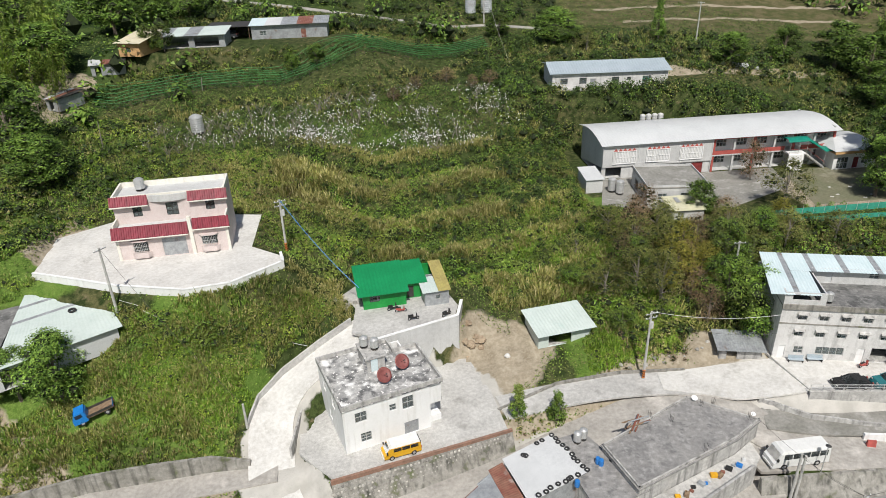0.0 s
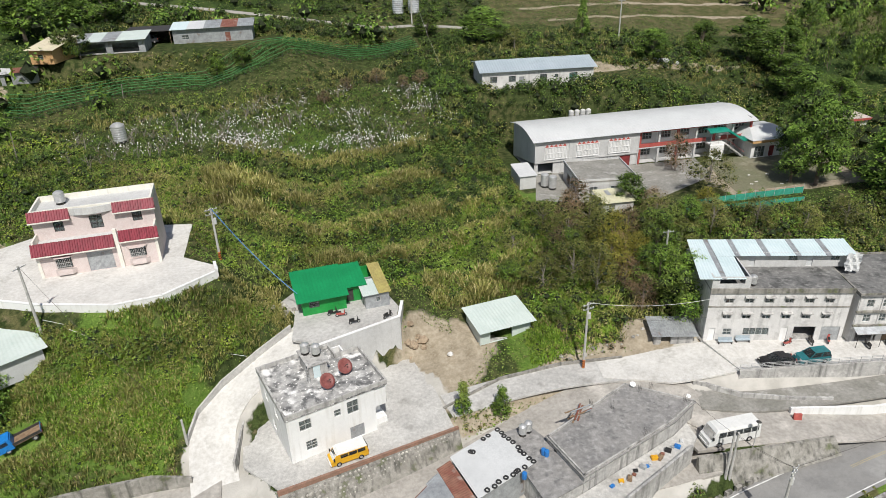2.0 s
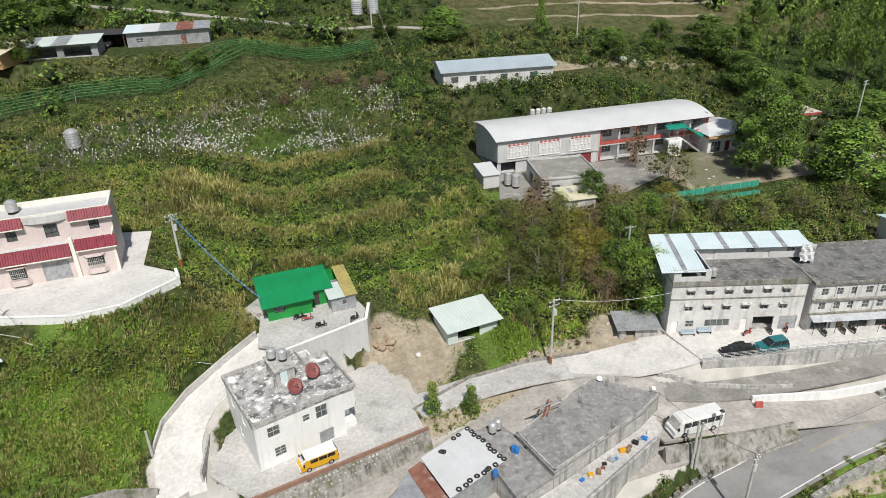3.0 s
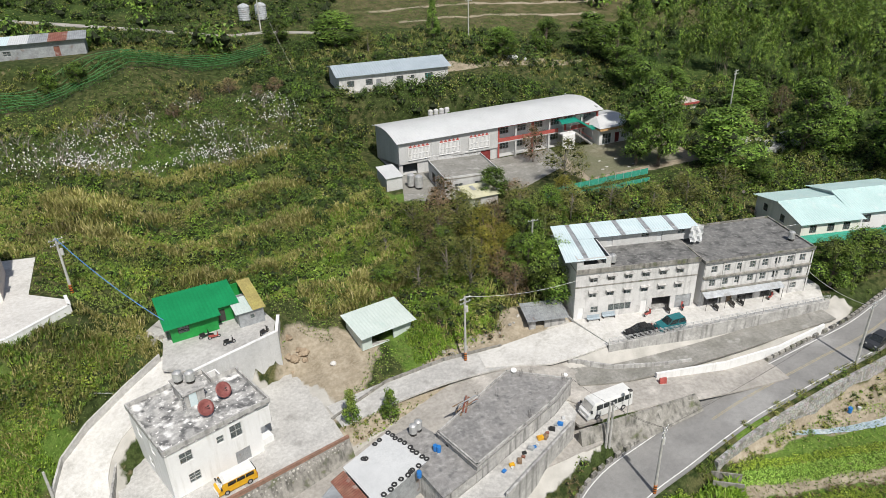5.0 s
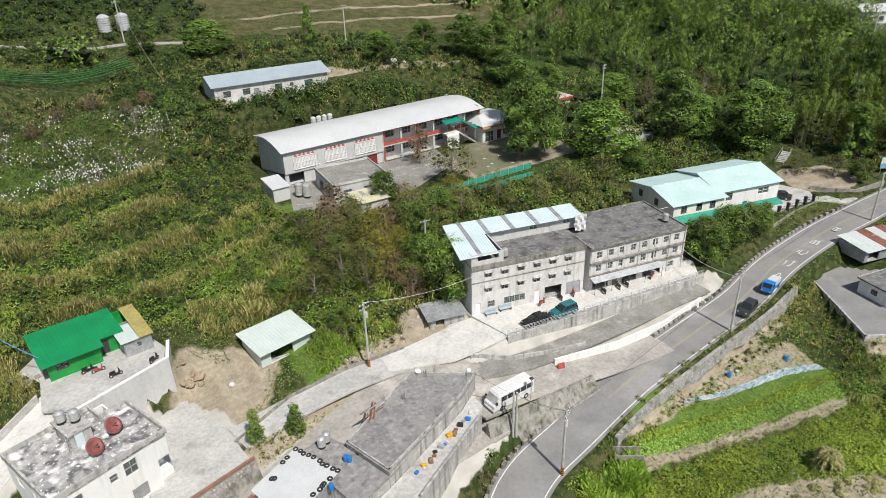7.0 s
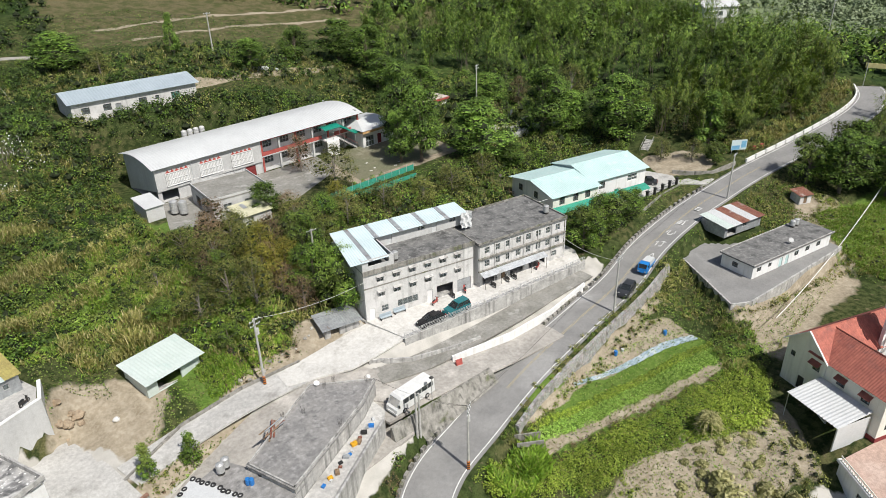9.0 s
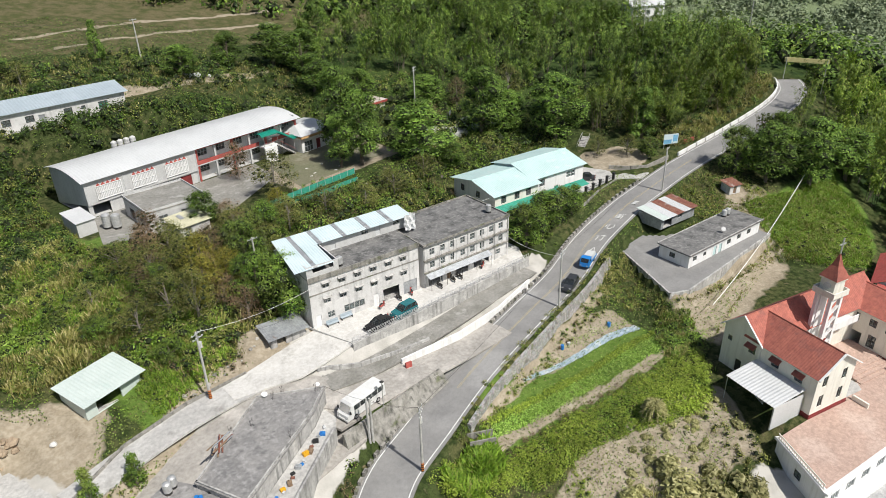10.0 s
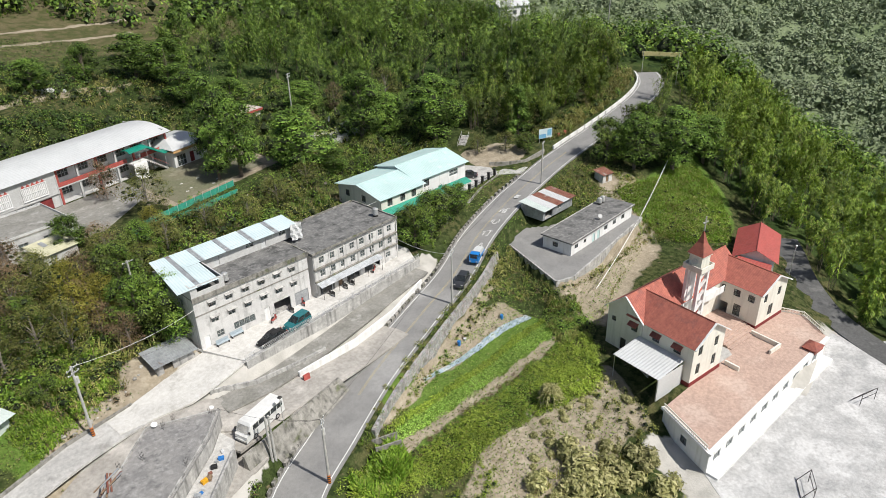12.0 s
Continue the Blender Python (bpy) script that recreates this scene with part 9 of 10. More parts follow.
# ---- bamboo ----
def bamboo(name, ring, n, label, high=10.0, leaf_key="bamboo", lean=(0.06, 0.27), leaf=0.62):
    """Arching culms with drooping sprays of leaves, as one joined grove."""
    x, y = scatter(ring, n)
    ok = open_land(x, y, 1.2)
    x, y = x[ok], y[ok]
    m, culms, per = len(x), 9, 42
    z = ground(x, y)
    a = RNG.uniform(0, 2 * np.pi, (m, 1, 1)) + RNG.normal(0, 0.8, (m, culms, 1))
    h = high * RNG.uniform(0.6, 1.25, (m, culms, 1)) * (0.6 + 0.75 * patchy(x, y, 7))[:, None, None]
    reach = h * RNG.uniform(*lean, (m, culms, 1))
    u = RNG.uniform(0.3, 1.0, (m, culms, per))
    px = x[:, None, None] + np.cos(a) * (0.5 + reach * u ** 2.4)
    py = y[:, None, None] + np.sin(a) * (0.5 + reach * u ** 2.4)
    pz = z[:, None, None] + h * np.sin(u * 1.45) * 1.0
    c = np.stack([px, py, pz], -1) + RNG.normal(0, 0.26, (m, culms, per, 3)) * (1.4 - 0.8 * u)[..., None]
    face = np.stack([np.cos(a) + 0 * u, np.sin(a) + 0 * u, 1.1 + 0 * u], -1)
    drop = np.stack([np.cos(a) * 0.7 + 0 * u, np.sin(a) * 0.7 + 0 * u, -0.7 + 0 * u], -1)
    verts = leaves(c.reshape(-1, 3), face.reshape(-1, 3), leaf, 0.27, drop.reshape(-1, 3))
    grove = tagged(new(name, leaf_mesh(name, verts, LEAF[leaf_key])), label, "bamboo", kind="stuff")
    g = Geo()
    for i in range(0, m, 3):
        for k in range(0, culms, 3):
            aa, hh, rr = a[i, k, 0], h[i, k, 0], reach[i, k, 0]
            g.tube([(x[i] + math.cos(aa) * 0.5, y[i] + math.sin(aa) * 0.5, z[i]), (x[i] + math.cos(aa) * (0.5 + rr * 0.3), y[i] + math.sin(aa) * (0.5 + rr * 0.3), z[i] + hh * 0.7),
                    (x[i] + math.cos(aa) * (0.5 + rr), y[i] + math.sin(aa) * (0.5 + rr), z[i] + hh * 0.98)], [0.06, 0.05, 0.02], 4)
    part("culm", g, M["bark"], grove)
    tagged(grove.children[0], kind="stuff")


bamboo("bamboo_grove", [(104, 160), (132, 140), (150, 121), (168, 95), (178, 76), (206, 88), (222, 120), (236, 165), (200, 190), (150, 190), (110, 182)], 480, "dense dark green bamboo grove above the road", 10.5, "grove", (0.2, 0.5), 0.68)
bamboo("bamboo_grove", [(178, 47), (168, 37), (158.5, 29), (149, 22), (142, 12), (134, 5.5), (125, -1), (118, -10), (117, -26), (170, -30), (225, -4), (245, 46), (208, 60), (192, 54)], 560, "bamboo thicket on the falling slope", 8.5, "bamboo", (0.12, 0.4), 0.85)
bamboo("bamboo_grove", [(150, 75), (176, 70.5), (196, 75), (204, 86), (176, 92), (142, 104), (136, 92)], 120, "tall bamboo above the road bend", 9.5, "bamboo", (0.2, 0.45), 0.68)
bamboo("bamboo_grove", [(-76, 136), (-88, 136), (-104, 144), (-104, 168), (-88, 166), (-80, 150)], 80, "feathery pale green bamboo clumps by the farm sheds", 9.0)
bamboo("bamboo_grove", [(144, 62), (150, 56), (176, 44), (186, 52), (184, 59), (166, 62)], 26, "bamboo hanging over the road's edge", 10.0)


# ---- far woods ----
def woods(name, label, n, lo, hi, leaf_key, per, size, wedge, wide=(3.2, 5.6), shade="hazed_thicket"):
    r = np.sqrt(RNG.uniform(lo ** 2, hi ** 2, n))
    a = RNG.uniform(*wedge, n)
    x, y = 40 + r * np.cos(a), 70 + r * np.sin(a)
    ok = open_land(x, y, 3.5)
    x, y, r = x[ok], y[ok], r[ok]
    s = RNG.uniform(*wide, len(x)) * (0.7 + 0.6 * patchy(x, y, 23))
    c = np.stack([x, y, ground(x, y) + s * 0.7], 1)
    s = s[:, None] * np.array([1, 1, 1.15])
    tagged(new(name, leaf_mesh(name, clump(c, s, per, size, 0.7), LEAF[leaf_key], shade_cores(c, s * 0.7), shade)), label, "woods", kind="stuff")


# Pale, low-contrast greens: haze is painted into these leaves.
LEAF["far"] = leaf_mat("hazed_leaves", (0.2, 0.255, 0.145), (0.25, 0.305, 0.18), (0.31, 0.36, 0.22), tone_range=(0.85, 1.15))
woods("far_woods", "woods on the far mountainside, greyed by haze painted into the leaves", 3900, 280, 560, "far", 48, 2.0, (-0.32, 0.72), (4.0, 7.0))
woods("far_woods", "dense woods on the mountainside", 900, 160, 300, "tree", 60, 1.3, (-0.5, 1.3), shade="thicket")
woods("far_woods", "lighter woods on the mountainside", 620, 165, 300, "grove", 60, 1.3, (-0.5, 1.3), shade="thicket")
woods("far_woods", "woods across the valley, paled by haze painted into the leaves", 800, 560, 1300, "far", 40, 3.2, (-0.3, 0.5), (8.0, 13.0))
woods("far_woods", "woods above the western slope", 420, 120, 330, "tree", 90, 1.0, (1.85, 2.75), shade="thicket")

# ---- vehicles ----
def along_y(profile, y0, y1, z=0.0):
    """A side profile of x, z drawn out from y0 to y1."""
    n = len(profile)
    return Geo().add([(x, y0, h + z) for x, h in profile] + [(x, y1, h + z) for x, h in profile],
                     [tuple(range(n)), tuple(range(n, 2 * n))[::-1]] + [((i + 1) % n, i, n + i, n + (i + 1) % n) for i in range(n)])


def wheel(parent, x, y, r=0.33, w=0.2):
    side = 1 if y > 0 else -1
    ty = part("wheel", shared(("tyre", r, w), lambda: Geo().ring(0, 0, 0, r * 0.74, r * 0.3, 16, 8, Matrix.Rotation(math.pi / 2, 3, "X")).data("tyre", M["rubber"], True)), None, parent, m=pose(x, y, r))
    part("rim", shared(("rim", r), lambda: Geo().tube([(0, -0.07, 0), (0, 0.07, 0)], r * 0.55, 12).data("rim", M["steel"])), None, ty, m=pose(0, 0.02 * side, 0))


def lights(parent, x_front, x_back, w, z):
    for y in (-w, w):
        part("headlight", shared("headlight", lambda: Geo().box(-0.06, 0.04, -0.16, 0.16, -0.08, 0.08).data("headlight", M["steel"])), None, parent, m=pose(x_front, y, z))
        part("tail_light", shared("tail_light", lambda: Geo().box(-0.04, 0.05, -0.12, 0.12, -0.12, 0.12).data("tail_light", M["red_trim"])), None, parent, m=pose(x_back, y, z + 0.1))


def car(m, paint, label, category="car", length=4.5, width=1.78, height=1.5, estate=False):
    """A car facing +x."""
    th = thing("car", m, label, category)
    h, w, belt = length / 2, width / 2, height * 0.6
    nose = [(-h, 0.32), (-h + 0.08, belt - 0.12), (-h + 0.3, belt), (h * 0.42, belt), (h - 0.25, belt - 0.14), (h, 0.55), (h - 0.02, 0.28)]
    g = along_y(nose, -w, w)
    part("body", g, M[paint], th)
    back = -h + (0.12 if estate else 0.75)
    rb, rf = (-h + 0.35 if estate else -h + 1.35), h * 0.08
    g = Geo().hexa([(back, -w * 0.95, belt - 0.01), (h * 0.46, -w * 0.95, belt - 0.01), (h * 0.46, w * 0.95, belt - 0.01), (back, w * 0.95, belt - 0.01),
                    (rb, -w * 0.78, height - 0.05), (rf, -w * 0.78, height - 0.05), (rf, w * 0.78, height - 0.05), (rb, w * 0.78, height - 0.05)])
    part("window", g, M["car_glass"], th, "dark glass cabin")
    part("roof", Geo().box(rb - 0.04, rf + 0.04, -w * 0.8, w * 0.8, height - 0.045, height), M[paint], th)
    for x0, x1 in ((back, rb), ((back + h * 0.46) / 2 - 0.1, (rb + rf) / 2 - 0.1), (h * 0.46, rf)):
        for y in (-1, 1):
            part("pillar", Geo().tube([(x0, y * w * 0.955, belt), (x1, y * w * 0.785, height - 0.03)], 0.045, 5), M[paint], th)
    for x in (-h * 0.6, h * 0.62):
        for y in (-w + 0.06, w - 0.06):
            wheel(th, x, y)
    part("bumper", Geo().box(h - 0.06, h + 0.06, -w * 0.95, w * 0.95, 0.28, 0.5), M[paint], th)
    part("bumper", Geo().box(-h - 0.06, -h + 0.06, -w * 0.95, w * 0.95, 0.28, 0.5), M[paint], th)
    lights(th, h - 0.05, -h + 0.02, w * 0.72, belt - 0.2)
    for y in (-1, 1):
        part("mirror", Geo().box(h * 0.36, h * 0.36 + 0.12, y * w - 0.08, y * w + 0.08, belt, belt + 0.14), M[paint], th)
    return th


def van(m, paint, label, length, width, height, windows, roof="van_white", category="van", name="van"):
    """A one-box van or minibus facing +x."""
    th = thing(name, m, label, category)
    h, w = length / 2, width / 2
    part("body", along_y([(-h, 0.35), (-h + 0.06, height * 0.55), (-h + 0.16, height - 0.3), (h - 0.75, height - 0.3), (h - 0.28, height * 0.5), (h, height * 0.42), (h + 0.02, 0.35)], -w, w), M[paint], th)
    part("roof", Geo().hexa([(-h + 0.14, -w, height - 0.3), (h - 0.72, -w, height - 0.3), (h - 0.72, w, height - 0.3), (-h + 0.14, w, height - 0.3),
                             (-h + 0.25, -w * 0.86, height), (h - 1.0, -w * 0.86, height), (h - 1.0, w * 0.86, height), (-h + 0.25, w * 0.86, height)]), M[roof], th, "white roof")
    part("windscreen", Geo().slab([(h - 0.26, -w * 0.88, height * 0.52), (h - 0.26, w * 0.88, height * 0.52), (h - 0.7, w * 0.88, height - 0.36), (h - 0.7, -w * 0.88, height - 0.36)], -0.03), M["car_glass"], th)
    part("rear_window", Geo().box(-h + 0.02, -h + 0.1, -w * 0.8, w * 0.8, height * 0.56, height - 0.4), M["car_glass"], th)
    span = (length - 1.5) / windows
    for k in range(windows):
        x = -h + 0.35 + span * k
        for y in (-1, 1):
            y0, y1 = sorted((y * w, y * (w + 0.012)))
            part("side_window", Geo().box(x + 0.05, x + span - 0.05, y0, y1, height * 0.56, height - 0.42), M["car_glass"], th)
    for x in (-h * 0.58, h * 0.6):
        for y in (-w + 0.06, w - 0.06):
            wheel(th, x, y, 0.34 if height < 2.3 else 0.4)
    lights(th, h + 0.02, -h - 0.02, w * 0.75, 0.75)
    part("bumper", Geo().box(h, h + 0.12, -w, w, 0.35, 0.6), M[roof], th)
    part("sill", Geo().box(-h * 0.9, h * 0.9, -w - 0.015, -w, 0.35, 0.5), M[roof], th)
    for y in (-1, 1):
        part("mirror", Geo().box(h - 0.45, h - 0.3, y * (w + 0.14) - 0.1, y * (w + 0.14) + 0.1, height * 0.55, height * 0.7), M["black"], th)
    return th


def truck(m, label, cargo=True, old=False):
    """A small blue flatbed truck facing +x."""
    th = thing("truck", m, label, "truck")
    part("cab", along_y([(0.75, 0.4), (0.75, 1.95), (1.95, 1.95), (2.35, 1.2), (2.42, 0.45)], -0.82, 0.82), M["truck_blue"], th)
    part("windscreen", Geo().slab([(2.34, -0.7, 1.24), (2.34, 0.7, 1.24), (1.99, 0.7, 1.88), (1.99, -0.7, 1.88)], -0.03), M["car_glass"], th)
    for y in (-0.83, 0.83):
        y0, y1 = sorted((y, y * 0.985))
        part("side_window", Geo().box(1.1, 1.95, y0, y1, 1.25, 1.75), M["car_glass"], th)
    part("bed", Geo().box(-2.4, 0.7, -0.85, 0.85, 0.72, 0.82), M["wood" if old else "truck_blue"], th, "worn load bed")
    part("side_board", Geo().box(-2.4, 0.7, -0.87, -0.82, 0.82, 1.15), M["truck_blue" if not old else "dark_metal"], th)
    part("side_board", Geo().box(-2.4, 0.7, 0.82, 0.87, 0.82, 1.15), M["truck_blue" if not old else "dark_metal"], th)
    part("tailgate", Geo().box(-2.44, -2.4, -0.85, 0.85, 0.82, 1.15), M["truck_blue"], th)
    part("headboard", Geo().box(0.66, 0.72, -0.8, 0.8, 0.82, 1.75), M["truck_blue"], th)
    part("chassis", Geo().box(-2.3, 2.2, -0.4, 0.4, 0.4, 0.7), M["dark_metal"], th)
    for x in (-1.5, 1.5):
        for y in (-0.72, 0.72):
            wheel(th, x, y, 0.36)
    lights(th, 2.42, -2.44, 0.6, 0.7)
    if cargo:
        part("load", Geo().hexa([(-2.3, -0.78, 0.83), (0.6, -0.78, 0.83), (0.6, 0.78, 0.83), (-2.3, 0.78, 0.83), (-2.1, -0.66, 1.75), (0.5, -0.68, 1.9), (0.45, 0.68, 1.85), (-2.1, 0.7, 1.7)]), M["white_sheet"], th, "white covered load")
    return th


van(pose(40.6, 59.3, 0.07, 0, 0, 187), "van_white", "white minibus parked in the lay-by", 7.0, 2.05, 2.65, 5, category="bus", name="minibus")
van(pose(-5.9, 62.75, 0.04, 0, 0, 199), "van_yellow", "yellow van with a white roof beside the white house", 4.7, 1.7, 2.1, 3)
car(pose(52.2, 69.55, 2.54, 0, 0, 181), "car_black", "black saloon car parked on the apron", length=4.7)
car(pose(57.2, 69.5, 2.54, 0, 0, 182), "car_teal", "teal estate car parked on the apron", height=1.75, estate=True)
car(pose(84.2, 57.6, 0.46, 0, -2, 197), "car_grey", "dark grey off-road car on the road", height=1.75, estate=True, length=4.3)
truck(pose(92.6, 59.9, 0.86, 0, -2, 198), "blue flatbed truck with a white load")
truck(pose(-43.6, 66.2, float(ground(-43.6, 66.2)) + 0.1, 0, 0, 204) @ pose(0, 0, 0, 0, 13, 0), "old blue truck abandoned in the tall grass", cargo=False, old=True)
car(pose(-51.4, 176.0, 31.05, 0, 0, 175), "car_grey", "dark jeep under the farm shelter", height=1.8, estate=True, length=4.0)
car(pose(119.4, 79.6, 4.06, 0, 0, 120), "car_grey", "dark car parked behind the hall", length=4.2)


def scooter(m, paint, label="parked motor scooter"):
    th = thing("scooter", m, label, "scooter", "parked scooters")
    for x in (-0.6, 0.6):
        wheel(th, x, 0.001, 0.26, 0.1)
    part("body", along_y([(-0.75, 0.5), (-0.7, 0.75), (-0.05, 0.7), (0.1, 0.4), (0.4, 0.38), (0.45, 0.95), (0.55, 0.95), (0.55, 0.3), (-0.3, 0.3)], -0.14, 0.14), M[paint], th)
    part("seat", Geo().box(-0.72, 0.0, -0.13, 0.13, 0.76, 0.84), M["black"], th)
    part("handlebar", Geo().tube([(0.48, -0.33, 1.05), (0.5, 0, 0.98), (0.48, 0.33, 1.05)], 0.03, 5), M["dark_metal"], th)


for x, y, z, a, paint, label in ((-7.7, 85.2, 6.56, 20, "black", "black scooter in front of the green house"), (-6.5, 84.6, 6.56, 10, "red_trim", "red motorbike in front of the green house"), (0.2, 83.2, 6.56, 40, "dark_metal", "dark scooter by the parapet"),
                                 (-4.6, 82.4, 6.56, 15, "black", "covered black scooter by the parapet"), (66.6, 71.3, 2.54, 80, "black", "scooter under the apartment awning"), (69.6, 71.2, 2.54, 75, "dark_metal", "scooter under the apartment awning"), (71.0, 71.1, 2.54, 85, "black", "scooter under the apartment awning"),
                                 (56.0, 73.4, 2.54, 20, "red_trim", "red motorbike in front of the apartments"), (59.4, 73.3, 2.54, 80, "dark_metal", "scooter in front of the apartments"), (62.0, 73.2, 2.54, 60, "red_trim", "red scooter in front of the apartments"), (76.6, 70.8, 2.54, 30, "red_trim", "red scooter in front of the apartments")):
    scooter(pose(x, y, z, 0, 0, a), paint, label)
# Bench shapes added in place of a bluish-grey row of scooters and racks.
for x, a in ((47.6, -8), (50.2, -8)):
    be = thing("bench", pose(x, 75.0, 2.54, 0, 0, a), "bench-shaped stand-in for blue-grey clutter by the wall", "bench")
    part("seat", Geo().box(-1.0, 1.0, -0.25, 0.25, 0.4, 0.48), M["blue_grey_sheet"], be)
    part("backrest", Geo().box(-1.0, 1.0, 0.22, 0.28, 0.5, 0.95), M["blue_grey_sheet"], be)
    for dx in (-0.9, 0.9):
        part("leg", Geo().box(dx - 0.05, dx + 0.05, -0.22, 0.22, 0, 0.4), M["dark_metal"], be)


# ---- poles and wires ----
TOPS = {}


def utility_pole(key, x, y, high, turn=0, arms=2, stripes=False, box=False, lean=0.0, label="grey concrete utility pole with cross-arms", z=None):
    z = float(ground(x, y)) if z is None else z
    th = thing("utility_pole", pose(x, y, z, lean, 0, turn), label, "pole")
    part("shaft", Geo().tube([(0, 0, -0.5), (0, 0, high)], [0.2, 0.13], 10), M["pole"], th)
    for k in range(arms):
        zz = high - 0.25 - 0.7 * k
        arm = part("cross_arm", Geo().box(-0.9, 0.9, -0.16, -0.08, zz - 0.05, zz + 0.05), M["grey_sheet"], th)
        for i in range(4):
            part("insulator", shared("insulator", lambda: Geo().tube([(0, 0, 0), (0, 0, 0.08), (0, 0, 0.16)], [0.05, 0.07, 0.03], 6).data("insulator", M["white_wall"])), None, arm, m=pose(-0.8 + 0.53 * i, -0.12, zz + 0.05))
    if stripes:
        for k in range(8):
            part("stripe", Geo().tube([(0, 0, 0.1 + 0.18 * k), (0, 0, 0.28 + 0.18 * k)], 0.212, 10), M["orange" if k % 2 else "black"], th)
    if box:
        part("transformer", Geo().cyl(0.32, 0, high - 2.6, high - 1.7, 0.22, 10), M["pale_grey_wall"], th)
    TOPS[key] = Vector((x, y - math.sin(radians(lean)) * high, z + high))
    return th


utility_pole("terrace", -23.8, 92.2, 8.6, 30, stripes=True, box=True)
utility_pole("lane", 26.95, 74.9, 10.9, 20, stripes=True, box=True)
utility_pole("bank", -43.6, 77.2, 9.6, 60, 1)
utility_pole("bend", 40.9, 48.0, 10.3, 35, 2, box=True, stripes=True)
utility_pole("road", 78.2, 55.4, 10.5, 15)
utility_pole("hall", 127.2, 65.2, 10.0, 10, 1)
utility_pole("upper", 66.5, 178.6, 9.4, 0, 1)
utility_pole("top", 13.7, 202.8, 11.0, 0)
utility_pole("school", 114.6, 129.7, 12.0, 20, 2)
utility_pole("slope", 45.2, 92.0, 9.0, 0, 1)
utility_pole("lamp", -25.8, 67.4, 3.9, 0, 0, label="short leaning grey lane post")
utility_pole("grove", 203.8, 118, 13.5, 0, 1)
utility_pole("ridge", 232, 96, 16, 0, 2)
for k, dx in enumerate((0, 0.5)):
    utility_pole("pair%d" % k, 38.7 + dx, 55.6, 7.0, 0, 0, label="dark steel post beside the retaining wall")
lamp = thing("street_lamp", pose(133, 13.2, float(ground(133, 13.2))), "grey street lamp beside the church", "street lamp")
part("post", Geo().tube([(0, 0, 0), (0, 0, 5.6), (0.3, 0, 6.0), (1.2, 0, 6.2)], [0.08, 0.06, 0.05, 0.04], 6), M["steel"], lamp)
part("lamp_head", Geo().box(0.9, 1.6, -0.12, 0.12, 6.1, 6.25), M["white_wall"], lamp)
lamp = thing("street_lamp", pose(42.6, 57.3, 0.1), "street lamp on a steel post by the minibus", "street lamp")
part("post", Geo().tube([(0, 0, -0.5), (0, 0, 4.0)], 0.06, 6), M["steel"], lamp)
part("lamp_head", Geo().tube([(0, 0, 4.0), (0, 0, 4.12), (0, 0, 4.22)], [0.12, 0.32, 0.1], 10), M["dark_metal"], lamp)


def wire(a, b, sag=1.0, r=0.022, material="dark_metal", label="thin overhead cable between poles"):
    pts = [a.lerp(b, t) - Vector((0, 0, 4 * sag * t * (1 - t))) for t in [k / 14 for k in range(15)]]
    solid("cable", Geo().tube([tuple(p) for p in pts], r, 4), M[material], label, "cable")


V = Vector
wire(TOPS["terrace"], V((-12.6, 86.6, 9.7)), 0.8, 0.06, "blue_plastic", "blue service cable to the green house")
wire(V((-43.0, 77.4, 14.3)), V((-19.4, 78.6, 5.2)), 0.3, 0.03, "white_wall", "pale cable down to the lane")
wire(V((-39.6, 76.1, 13.4)), V((-23.7, 75.7, 4.2)), 0.3, 0.03, "white_wall", "pale cable down to the lane")
wire(TOPS["bank"], TOPS["lamp"], 1.0, 0.02)
wire(TOPS["lane"], V((45.0, 76.3, 9.4)), 0.8, 0.025, "white_wall", "pale service cable to the apartments")
wire(TOPS["lane"] - V((0, 0, 0.9)), V((45.0, 76.3, 6.4)), 1.2, 0.02)
wire(TOPS["lane"], TOPS["slope"], 0.8)
wire(TOPS["bend"], TOPS["road"], 0.9)
wire(TOPS["road"], TOPS["hall"], 1.2)
wire(TOPS["road"] - V((0, 0, 1)), V((83.5, 71.6, 6.0)), 0.8, 0.03, "white_wall", "pale service cable to the apartments")
wire(TOPS["bend"], TOPS["pair0"], 0.6)
wire(TOPS["bend"], V((37.5, 63.3, 3.2)), 0.9)
wire(V((156.3, 46.7, 3.0)), V((97.7, 38.5, -1.0)), 2.0, 0.07, "white_wall", "thick pale pipe slung down the slope")
wire(TOPS["top"], V((20, 150, 20.0)), 3.0, 0.025, "pole", "pale water pipe slung down the hill")
wire(TOPS["top"], TOPS["upper"], 1.5)
wire(TOPS["grove"], TOPS["ridge"], 1.0)
wire(V((69, 84, 11.5)), V((93.5, 80.5, 9.0)), 1.6, 0.035, "white_wall", "pale cable from the apartments to the hall")


